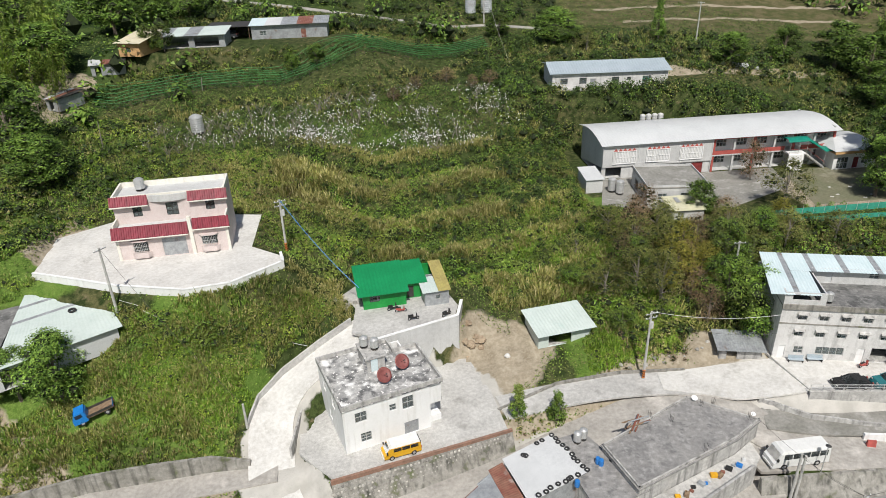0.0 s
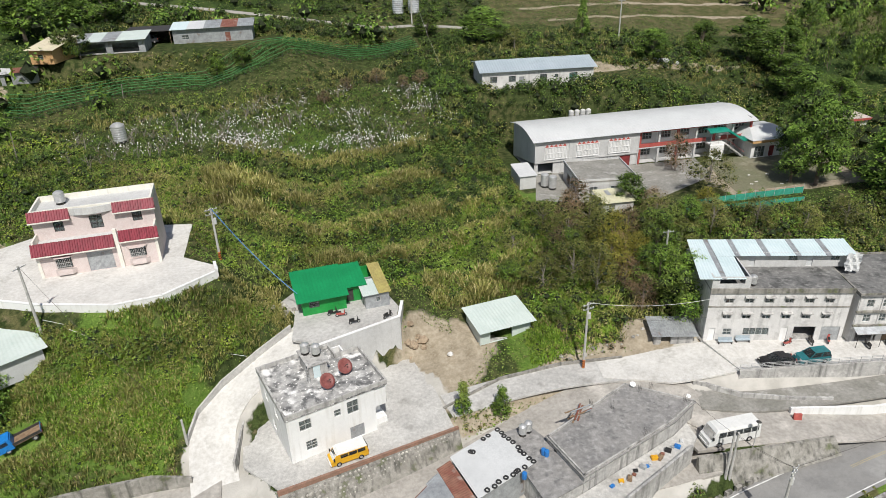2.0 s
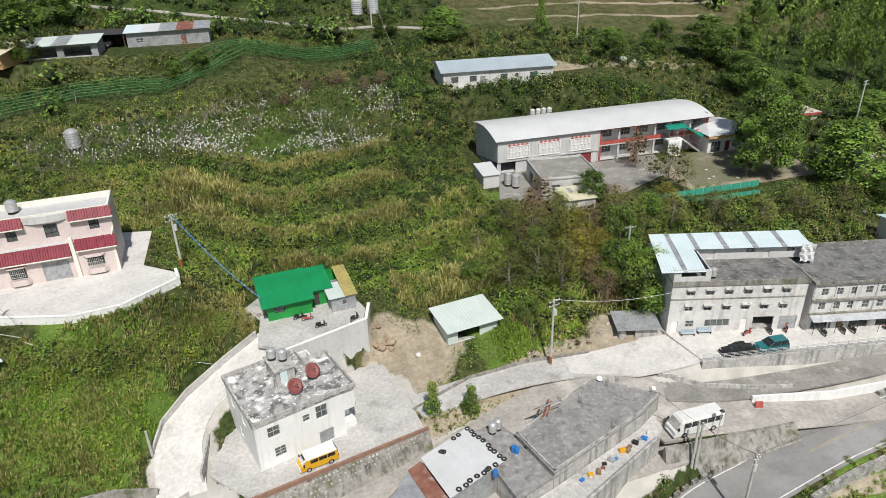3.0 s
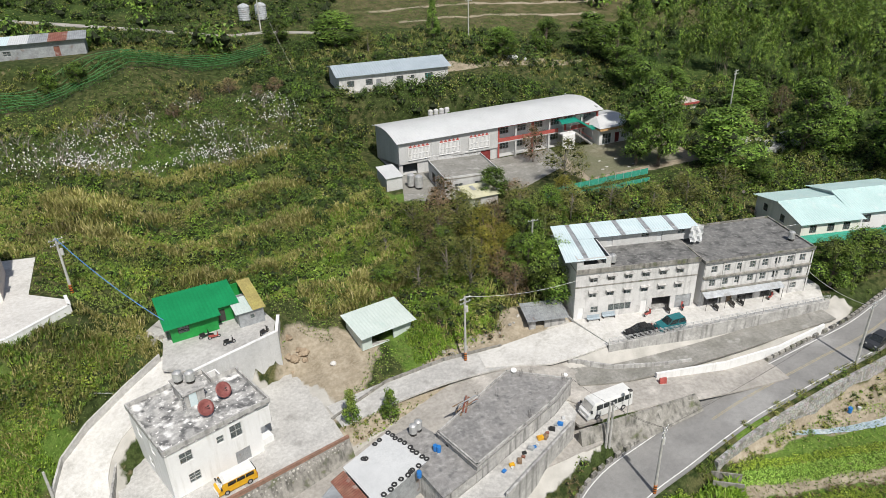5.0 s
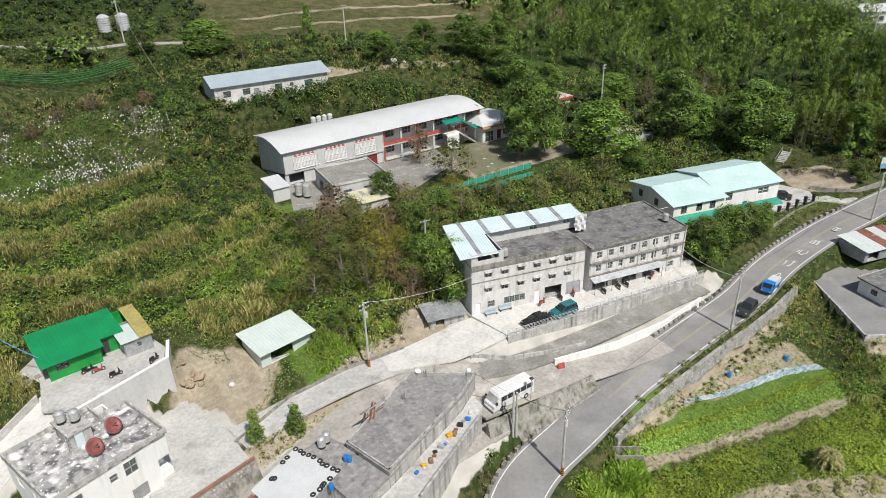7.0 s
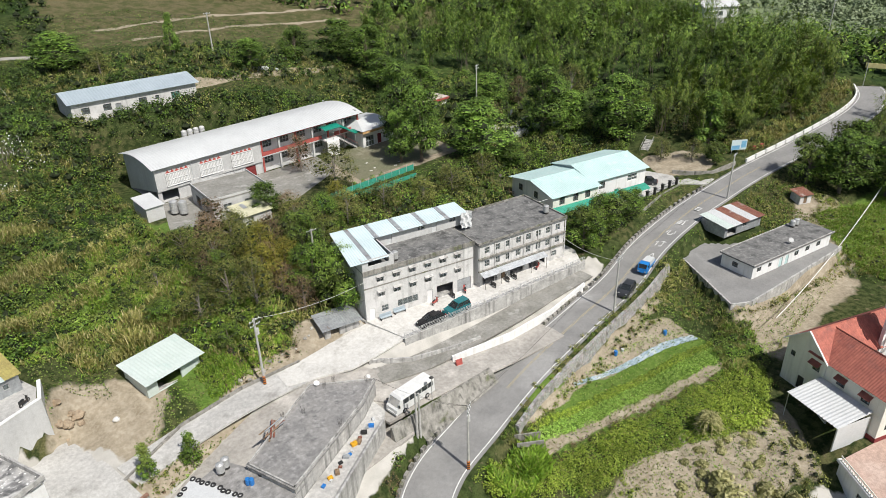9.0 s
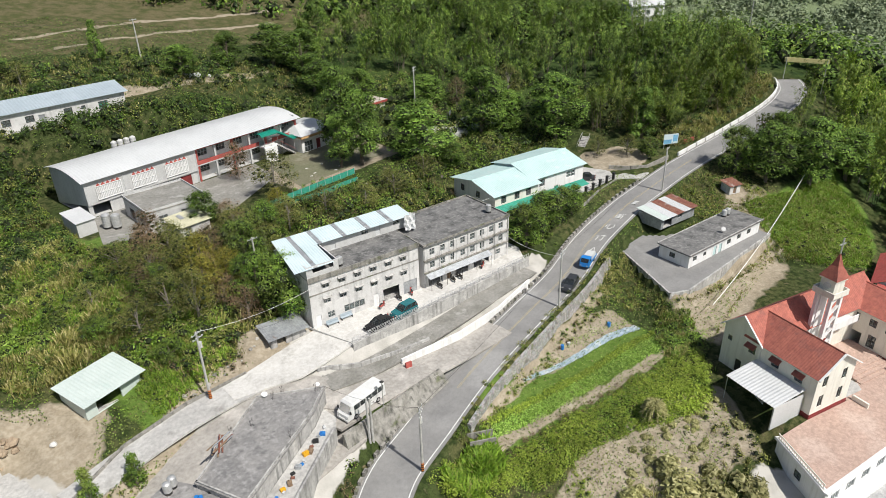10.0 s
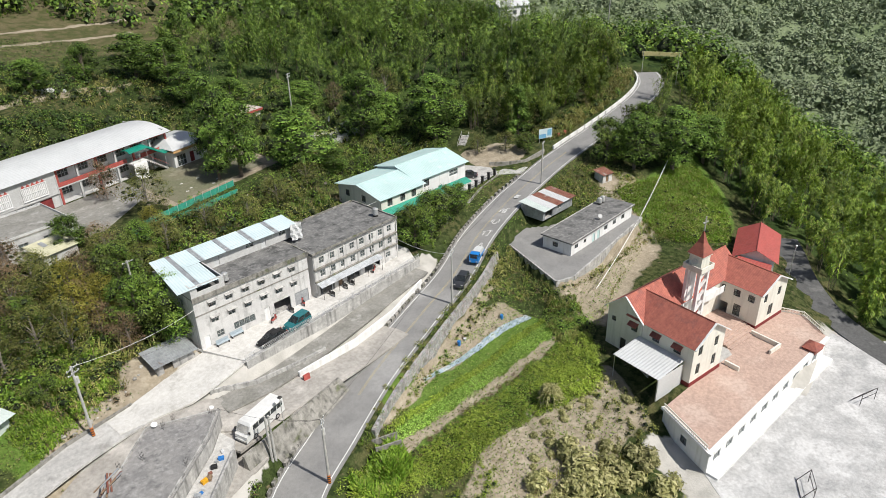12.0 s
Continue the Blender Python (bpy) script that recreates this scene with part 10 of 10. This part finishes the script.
# ---- orchard with bagged fruit ----
ox, oy = scatter(ORCHARD, 230)
oz = ground(ox, oy)
twigs, bags = Geo(), []
rnd = random.Random(9)
for x, y, z in zip(ox, oy, oz):
    g_h = rnd.uniform(1.3, 2.4)
    share = 1.5 * math.exp(-(((x + 6) / 32) ** 2 + ((y - 140 - 0.25 * x) / 12) ** 2)) * (0.2 + max(0.0, math.sin(0.75 * (y - 0.4 * x) + 1.5 * math.sin(0.16 * x))))
    for k in range(5):
        a = rnd.uniform(0, 6.28)
        ex_, ey = x + 1.3 * math.cos(a), y + 1.3 * math.sin(a)
        twigs.tube([(x, y, z - 0.2), (x + 0.4 * math.cos(a), y + 0.4 * math.sin(a), z + g_h * 0.6), (ex_, ey, z + g_h)], [0.05, 0.035, 0.015], 3)
    for k in range(int(rnd.uniform(0, 2.4) + rnd.uniform(5, 26) * share)):
        bags.append((x + rnd.gauss(0, 1.5), y + rnd.gauss(0, 1.5), z + g_h * rnd.uniform(0.5, 1.05)))
solid("orchard_twigs", twigs, M["pale_bark"], "bare low fruit trees of the orchard", "orchard", "stuff")
bag = np.array(bags)
off = np.array([(0, 0, 0.2), (0.13, 0, 0), (0, 0.13, 0), (-0.13, 0, 0), (0, -0.13, 0), (0, 0, -0.16)])
bv = (bag[:, None] + off * RNG.uniform(0.5, 1.1, (len(bag), 1, 1))).reshape(-1, 3)
bf = [tuple(6 * i + k for k in f) for i in range(len(bag)) for f in ((0, 1, 2), (0, 2, 3), (0, 3, 4), (0, 4, 1), (5, 2, 1), (5, 3, 2), (5, 4, 3), (5, 1, 4))]
solid("fruit_bags", Geo().add(bv.tolist(), bf), M["paper_bag"], "white paper bags over the orchard fruit", "fruit", "stuff")


# ---- netted rows and vegetable beds ----
def lerp_rows(a, b, c, d, n):
    """n lines between the edge a-b and the edge d-c."""
    return [(Vector(a).lerp(Vector(d), (k + 0.5) / n), Vector(b).lerp(Vector(c), (k + 0.5) / n)) for k in range(n)]


def bed_rows(name, edges, rows, step, radius, leaf_key, label, per=10, size=0.22, lift=0.15):
    cs = []
    for a, b in lerp_rows(*edges, rows):
        n = int((b - a).length / step)
        t = (np.arange(n) + RNG.uniform(-0.3, 0.3, n)) / n
        cs.append(np.stack([a.x + (b.x - a.x) * t, a.y + (b.y - a.y) * t], 1))
    xy = np.concatenate(cs) + RNG.normal(0, radius * 0.25, (sum(len(c) for c in cs), 2))
    z = ground(xy[:, 0], xy[:, 1]) + lift
    c = np.c_[xy, z]
    r = np.full((len(c), 3), radius) * RNG.uniform(0.7, 1.2, (len(c), 1))
    tagged(new(name, leaf_mesh(name, clump(c, r, per, size), LEAF[leaf_key])), label, "crops", kind="stuff")


LEAF["net"] = leaf_mat("netted_leaves", (0.03, 0.09, 0.02), (0.06, 0.155, 0.035), (0.11, 0.23, 0.055))
for a, b, c, d in NET_ROWS:
    bed_rows("crop_rows", (a, b, c, d), 5, 0.5, 0.6, "net", "dark green crop rows under netting", 18, 0.36, 0.45)
g = Geo()
for a, b in (((-73, 142.6), (-44, 151.6)), ((-44, 151.6), (-22, 160)), ((-22, 160), (14, 182))):
    for k in range(12):
        t = k / 12
        x, y = a[0] + (b[0] - a[0]) * t, a[1] + (b[1] - a[1]) * t
        g.cyl(x, y, ground(x, y) - 0.2, ground(x, y) + 1.5, 0.035, 4)
    pts = [(a[0] + (b[0] - a[0]) * k / 6, a[1] + (b[1] - a[1]) * k / 6) for k in range(7)]
    for hh in (0.7, 1.4):
        g.tube([(x, y, ground(x, y) + hh) for x, y in pts], 0.025, 3)
solid("net_fence", g, M["dark_metal"], "thin posts and wires along the netted rows", "fence")
net = Geo()
for quad in NET_ROWS:
    for a, b in lerp_rows(*quad, 6):
        line = [a.lerp(b, k / 8) for k in range(9)]
        net.tube([(p.x, p.y, float(ground(p.x, p.y)) + 1.35 - 0.12 * (k % 2)) for k, p in enumerate(line)], 0.055, 4)
solid("crop_net", net, mat("green_net", (0.05, 0.2, 0.06), (0.08, 0.26, 0.09), 0.4, 0.7), "green netting strung in lines over the crop rows", "net", "stuff")
bed_rows("crop_rows", ((52.6, 48.9), (89.5, 44.3), (88.6, 43.2), (52.2, 47.9)), 3, 0.4, 0.36, "weed", "dark green leafy vegetable rows", 26, 0.22, 0.15)
bed_rows("crop_rows", ((52.2, 47.9), (88.6, 43.2), (86.4, 40.7), (51.0, 46.2)), 6, 0.42, 0.33, "crop", "bright green leafy vegetable rows", 26, 0.2, 0.12)
bed_rows("crop_rows", ((74, 51.6), (90, 48.6), (89.6, 47.4), (73.5, 50.8)), 3, 0.6, 0.2, "crop", "young lettuce rows beside the plastic mulch", 10, 0.16, 0.08)
a, b = Vector((63.4, 50.5)), Vector((88.5, 46.6))
sheet, nrm = Geo(), Vector((-(b - a).y, (b - a).x)).normalized()
rows2 = [[(*(p + nrm * s * (0.3 + 0.4 * t / 30)), 0.0) for s in np.linspace(-1, 1, 7)] for t, p in [(t, a.lerp(b, t / 30)) for t in range(31)]]
rows2 = [[(q[0], q[1], float(ground(q[0], q[1])) + 0.14 + 0.05 * math.sin(3.1 * i + 2.0 * j)) for j, q in enumerate(r_)] for i, r_ in enumerate(rows2)]
sheet.add([q for r_ in rows2 for q in r_], [(i * 7 + j, i * 7 + j + 1, i * 7 + j + 8, i * 7 + j + 7) for i in range(30) for j in range(6)])
solid("mulch_sheet", sheet, mat("mulch", (0.36, 0.44, 0.5), (0.24, 0.32, 0.37), 1.2, 0.4, bump=0.2, stain=(0.5, 0.54, 0.55), stain_scale=0.8), "blue-grey plastic mulch sheet over a bed", "plastic sheet")
palm = thing("palm_shrub", pose(71.9, 33.8, float(ground(71.9, 33.8))), "pale drooping palm-like shrub at the field's foot", "shrub")
part("trunk", Geo().tube([(0, 0, -0.3), (0.1, 0, 1.2), (0, 0.1, 2.2)], [0.18, 0.14, 0.1], 7), M["bark"], palm)
aa, uu = RNG.uniform(0, 6.28, (26, 1)), np.tile(np.linspace(0.15, 1, 14), (26, 1))
hh = RNG.uniform(1.0, 1.5, (26, 1))
c = np.stack([np.cos(aa) * uu * 1.7, np.sin(aa) * uu * 1.7, 2.2 + hh * np.sin(uu * 2.9) * 0.9 - uu * uu * 1.1], -1).reshape(-1, 3)
drop = np.stack([np.cos(aa) + 0 * uu, np.sin(aa) + 0 * uu, -1.2 * uu], -1).reshape(-1, 3)
part("crown", leaf_mesh("crown", leaves(np.repeat(c, 3, 0) + RNG.normal(0, 0.12, (3 * len(c), 3)), np.tile((0, 0, 1.0), (3 * len(c), 1)), 0.7, 0.25, np.repeat(drop, 3, 0)), LEAF["pale"]), None, palm)
for x, y in ((84.1, 49.4), (73.6, 51.0)):
    solid("barrel", Geo().tube([(0, 0, 0), (0, 0, 0.15), (0, 0, 0.45), (0, 0, 0.75), (0, 0, 0.85)], [0.27, 0.3, 0.31, 0.3, 0.26], 12), M["blue_plastic"], "blue plastic barrel on the field's edge", "barrel", m=pose(x, y, float(ground(x, y))))
solid("bucket", Geo().tube([(0, 0, 0), (0, 0, 0.5)], [0.2, 0.26], 10), M["white_sheet"], "pale bucket beside the barrel", "bucket", m=pose(75.0, 50.8, float(ground(75.0, 50.8))))
cul = thing("culvert", pose(49.0, 47.6, -4.9, 0, 0, -30), "dark open concrete culvert beside the road", "culvert")
part("side_wall", Geo().box(-0.2, 3.4, -0.9, -0.7, -0.6, 1.5), M["mossy_wall"], cul)
part("side_wall", Geo().box(-0.2, 3.4, 0.7, 0.9, -0.6, 1.5), M["mossy_wall"], cul)
part("floor", Geo().box(-0.2, 3.4, -0.7, 0.7, -0.6, -0.4), M["black"], cul)

# ---- the farm sheds at the top of the slope ----
fa = thing("farmhouse", pose(-71.0, 156.2, 31, 0, 0, -12), "small orange-walled farmhouse with a cream sheet roof", "house")
shell(fa, 5.2, 9.0, 3.0, "orange_wall", front=[(1.8, 1.0, 1.2, 1.0, "w11_dark_metal")])
part("roof", corrugated([(-0.6, -0.8, 3.0), (6.0, -0.8, 3.0), (6.0, 9.6, 4.3), (-0.6, 9.6, 4.3)], 0.4), mat("cream_sheet", (0.66, 0.6, 0.44), (0.58, 0.52, 0.38), 0.4, 0.6), fa)
fb = thing("farm_shed", pose(-64.5, 163.5, 31, 0, 0, 4), "long open-fronted farm shed with pale and grey roof sheets", "shed")
shell(fb, 15.0, 7.0, 2.8, "grey_sheet", front=[(0.6, 0.05, 6.0, 2.2, "open"), (8.0, 0.05, 5.6, 2.2, "open")])
for k, m_ in enumerate(("grey_sheet", "mint_sheet", "grey_sheet", "mint_sheet", "mint_sheet")):
    part("roof_sheet", corrugated([(-0.5 + 3.2 * k, -1.0, 2.85 + 0.02 * k), (2.7 + 3.2 * k, -1.0, 2.85 + 0.02 * k), (2.7 + 3.2 * k, 7.4, 3.6 + 0.02 * k), (-0.5 + 3.2 * k, 7.4, 3.6 + 0.02 * k)], 0.4), M[m_], fb)
fc = thing("car_shelter", pose(-56.2, 174.4, 31, 0, 0, 2), "dark open car shelter beside the farm", "shed")
part("roof", Geo().slab([(-0.4, -0.8, 3.0), (10.6, -0.8, 3.0), (10.6, 5.6, 3.3), (-0.4, 5.6, 3.3)], 0.12), M["dark_metal"], fc)
part("back_wall", Geo().box(0, 10.2, 5.0, 5.2, 0, 3.0), M["dark_metal"], fc)
for x in (0.1, 5.0, 10.0):
    part("post", Geo().cyl(x, -0.6, 0, 3.0, 0.07, 5), M["wood"], fc)
fd = thing("farm_shed", pose(-45.2, 172.6, 31, 0, 0, 4), "corrugated farm shed with a patched pale blue roof", "shed")
shell(fd, 18.4, 6.0, 3.2, "grey_sheet", front=[(2.0, 0.9, 1.6, 1.0, "w11_steel"), (12.0, 0.05, 1.2, 2.1, "door_rust_sheet")])
for k, m_ in enumerate(("pale_blue_sheet", "white_sheet", "grey_sheet", "rust_sheet", "grey_sheet")):
    part("roof_sheet", corrugated([(-0.5 + 3.88 * k, -0.8, 3.3 + 0.02 * k), (3.38 + 3.88 * k, -0.8, 3.3 + 0.02 * k), (3.38 + 3.88 * k, 6.5, 4.1 + 0.02 * k), (-0.5 + 3.88 * k, 6.5, 4.1 + 0.02 * k)], 0.4), M[m_], fd)
for x, y, z, w, d, a, lab in ((-76.0, 151.6, 25.6, 7.0, 4.0, 22, "grey tin hut with a torn patchwork roof"), (-80.6, 139.0, 23.2, 3.4, 6.4, -22, "grey tin hut with a torn patchwork roof")):
    hu = thing("hut", pose(x, y, float(ground(x, y)) - 0.2, 0, 0, a), lab, "shed")
    shell(hu, w, d, 2.5, "grey_sheet", front=[(0.8, 0.05, 1.2, 2.0, "open")])
    for k in range(3):
        part("roof_sheet", corrugated([(-0.4 + (w + 0.8) * k / 3, -0.5, 2.55 + 0.03 * k), (-0.4 + (w + 0.8) * (k + 1) / 3, -0.5, 2.55 + 0.03 * k), (-0.4 + (w + 0.8) * (k + 1) / 3, d + 0.4, 3.0 + 0.03 * k), (-0.4 + (w + 0.8) * k / 3, d + 0.4, 3.0 + 0.03 * k)], 0.35), M[("white_sheet", "rust_sheet", "dark_metal")[k]], hu)
steel_tank(pose(-47.8, 131.2, float(ground(-47.8, 131.2))), "ribbed grey water tank in the orchard", r=1.3, h=3.0)
for k in range(2):
    steel_tank(pose(10.2 + 4.6 * k, 208.6, float(ground(10.2 + 4.6 * k, 208.6))), "large grey steel water tank above the track", r=1.65, h=3.9, material="steel_sheet")
for x, y, h in ((-64, 124.5, 5.5), (-88, 97, 5), (-52, 150, 3), (-30, 136, 2.4)):
    solid("stake", Geo().tube([(0, 0, -0.4), (0.3, 0.1, h)], [0.1, 0.06], 6), M["pale_bark"], "bare leaning wooden stake on the slope", "stake", m=pose(x, y, float(ground(x, y))))

# ---- beyond the trees ----
ph = thing("park_house", pose(100.5, 137.0, 10.4, 0, 0, 5), "low house with a pale pinkish roof among the trees", "house")
shell(ph, 11.0, 7.0, 3.0, "white_wall", front=[(2, 1, 1.4, 1.2, "w11_dark_metal")])
part("roof", Geo().box(-0.5, 11.5, -0.5, 7.5, 3.0, 3.25), M["pink_wall"], ph)
part("fascia", Geo().box(-0.5, 11.5, -0.56, -0.504, 2.7, 3.25), M["red_trim"], ph)
ho = thing("basketball_hoop", pose(116, 119.2, float(ground(116, 119.2)), 0, 0, 30), "white basketball backboard on a post", "basketball hoop")
part("post", Geo().tube([(0, 0, -0.3), (0, 0, 3.0), (0, -0.6, 3.3)], 0.07, 6), M["steel"], ho)
part("backboard", Geo().box(-0.9, 0.9, -0.7, -0.64, 2.8, 4.0), M["white_sheet"], ho)
part("rim", Geo().ring(0, -0.95, 3.05, 0.23, 0.02, 12, 4), M["orange"], ho)
solid("pavement_park", Geo().prism([(104, 113), (128, 112), (130, 122), (104, 124)], 7.0, 9.3), M["court"], "grey court glimpsed through the trees", "pavement", "structure")
bb = thing("billboard", pose(146.6, 74.6, float(ground(146.6, 74.6)), 0, 0, -30), "pale blue roadside notice board on posts", "sign")
part("panel", Geo().box(-1.9, 1.9, -0.05, 0.05, 0.9, 3.3), M["pale_blue_sheet"], bb)
part("picture", Geo().box(-1.8, 0.2, -0.06, -0.052, 1.0, 2.0).box(0.5, 1.7, -0.06, -0.052, 1.4, 3.0), mat("sign_blue", (0.15, 0.38, 0.6), (0.2, 0.45, 0.62), 1.0, 0.6), bb)
for x in (-1.6, 1.6):
    part("post", Geo().cyl(x, 0.1, -0.3, 3.3, 0.06, 6), M["steel"], bb)
for x, y in ((150.8, 73.0), (153.2, 72.6), (50.9, 61.6)):
    solid("road_barrier", Geo().hexa([(-0.5, -0.25, 0), (0.5, -0.25, 0), (0.5, 0.25, 0), (-0.5, 0.25, 0), (-0.5, -0.1, 0.9), (0.5, -0.1, 0.9), (0.5, 0.1, 0.9), (-0.5, 0.1, 0.9)]), M["red_trim"], "red plastic road barrier at the verge", "barrier", m=pose(x, y, float(ground(x, y)) + 0.1, 0, 0, -10))
ov = thing("road_sign", pose(201.0, 66, 12.4, 0, 0, 108), "long yellow sign board over the road's bend", "sign")
part("board", Geo().box(-5.5, 5.5, -0.1, 0.1, 5.2, 6.4), mat("cream_sign", (0.72, 0.64, 0.3), (0.68, 0.6, 0.28), 1, 0.6), ov)
for x in (-5.0, 5.0):
    part("post", Geo().cyl(x, 0.2, -3, 6.4, 0.12, 6), M["steel"], ov)
fh = thing("house", pose(246, 148, float(ground(246, 148)) + 5.5, 0, 0, -28), "white house with a pale gabled roof above the grove", "house")
shell(fh, 14, 9, 4.5, "white_wall", floors=1, front=[(2, 1.2, 1.8, 1.4, "w11_dark_metal"), (6, 1.2, 1.8, 1.4, "w11_dark_metal"), (10, 1.2, 1.8, 1.4, "w11_dark_metal")])
gable_roof(fh, 0, 14, 0, 9, 4.5, 6.2, "white_sheet", over=0.7, ends="white_wall", wave=0.6)
part("foundation", Geo().box(0, 14, 0, 9, -6, -0.01), M["old_concrete"], fh)
for x, y, a in ((78.5, -0.5, 20), (102, -4.2, -30)):
    fr = thing("goal_frame", pose(x, y, -9.16, 0, 0, a), "dark metal frame standing on the court", "goal")
    for p, q in (((-1.6, 0, 0), (-1.6, 0, 2.2)), ((1.6, 0, 0), (1.6, 0, 2.2)), ((-1.6, 0, 2.2), (1.6, 0, 2.2)), ((-1.6, 1.4, 0), (-1.6, 0, 2.2)), ((1.6, 1.4, 0), (1.6, 0, 2.2)), ((-1.6, 1.4, 0.05), (1.6, 1.4, 0.05)), ((-1.6, 0, 1.2), (1.6, 0, 1.2))):
        part("bar", Geo().tube([p, q], 0.05, 5), M["dark_metal"], fr)

# ---- rocks, heaps and small things ----
def boulders(spots, label, material="stone"):
    for x, y, r in spots:
        bm = bmesh.new()
        bmesh.ops.create_icosphere(bm, subdivisions=2, radius=r)
        for v in bm.verts:
            v.co *= 0.75 + 0.5 * noise.noise(v.co * (1.3 / r) + Vector((x, y, 0)))  + 0.2
            v.co.z *= 0.7
        me = bpy.data.meshes.new("boulder")
        bm.to_mesh(me)
        bm.free()
        me.materials.append(M[material])
        solid("boulder", me, None, label, "rock", m=pose(x, y, float(ground(x, y)) + r * 0.25, 0, 0, 40 * x), group="boulders")


rnd = random.Random(12)
boulders([(-14.9 + rnd.gauss(0, 1.0), 86.6 + rnd.gauss(0, 1.2), rnd.uniform(0.3, 0.7)) for _ in range(14)], "pale boulder heaped beside the green house")
boulders([(4.0 + rnd.gauss(0, 0.7), 82.6 + rnd.gauss(0, 1.6), rnd.uniform(0.35, 0.8)) for _ in range(12)], "pale tan boulder at the foot of the wall", "soil")
boulders([(8.7, 80.1, 0.5)], "single pale block lying in the yard", "pale_concrete")
boulders([(21 + 1.1 * k + rnd.gauss(0, 0.3), 75.9 + 0.25 * k + rnd.gauss(0, 0.4), rnd.uniform(0.15, 0.4)) for k in range(20)], "rubble at the foot of the bank")
hut = thing("shack", pose(38.2, 77.6, float(ground(38.2, 77.6)), 0, 0, -8), "low tumbledown shack with a stained sheet roof", "shed")
shell(hut, 5.6, 3.6, 1.9, "old_concrete", front=[(1.0, 0.05, 1.4, 1.6, "open")])
part("roof", corrugated([(-0.5, -0.7, 1.95), (6.1, -0.7, 1.95), (6.1, 4.0, 2.4), (-0.5, 4.0, 2.4)], 0.35), M["grey_sheet"], hut)
for x, y in ((70.5, 164.6), (72.2, 164.9), (73.9, 165.1)):
    solid("bale", Geo().tube([(-0.8, 0, 0.5), (-0.7, 0, 0.5), (0.7, 0, 0.5), (0.8, 0, 0.5)], [0.3, 0.55, 0.55, 0.3], 10), M["white_sheet"], "white wrapped bale by the track", "bale", m=pose(x, y, float(ground(x, y))))
hedge = []
for k in range(5):
    hedge.append((61.5 + 2.3 * k, 108.2 + 0.25 * k, 10.5))
tagged(new("hedge", leaf_mesh("hedge", clump(np.array(hedge), np.full((5, 3), 0.62), 90, 0.25), LEAF["tree"])), "row of clipped dark round bushes behind the fence", "hedge", kind="stuff")
sx, sy = scatter([(66, 110), (90, 113), (92, 127), (70, 125)], 10)
for x, y in zip(sx, sy):
    solid("paving_slab", Geo().box(-0.3, 0.3, -0.2, 0.2, 0, 0.05), M["pale_concrete"], "pale slab lying in the school yard", "slab", m=pose(x, y, 10.01, 0, 0, 30 * x))

for k, (dx, dy, sz) in enumerate(((0, 0, 1.0), (1.5, 0.4, 0.8), (2.6, -0.3, 0.9))):
    x, y = 74.3 + dx, 164.5 + dy
    sack = Geo().tube([(-0.7, 0, 0.3), (-0.5, 0, 0.42), (0, 0.06, 0.5), (0.5, 0, 0.42), (0.75, 0, 0.3)], [0.12, 0.42, 0.5, 0.44, 0.1], 9)
    solid("sack", sack, M["white_sheet"], "bulging white sack lying beside the grey house", "sack", m=pose(x, y, float(ground(x, y)), 0, 0, 40 * k) @ Matrix.Diagonal((sz, sz, sz, 1)))
tx, ty = -54.0 + 11.0 * math.cos(radians(38)) - 7.0 * math.sin(radians(38)), 65.2 + 11.0 * math.sin(radians(38)) + 7.0 * math.cos(radians(38))
ring_ = [(0.42 * math.cos(a * math.pi / 6), 0.42 * math.sin(a * math.pi / 6), 0.0) for a in range(13)]
solid("tyre", Geo().tube(ring_, 0.14, 6), M["rubber"], "old black tyre weighing down the warehouse roof", "tyre", m=pose(tx, ty, 12.95))
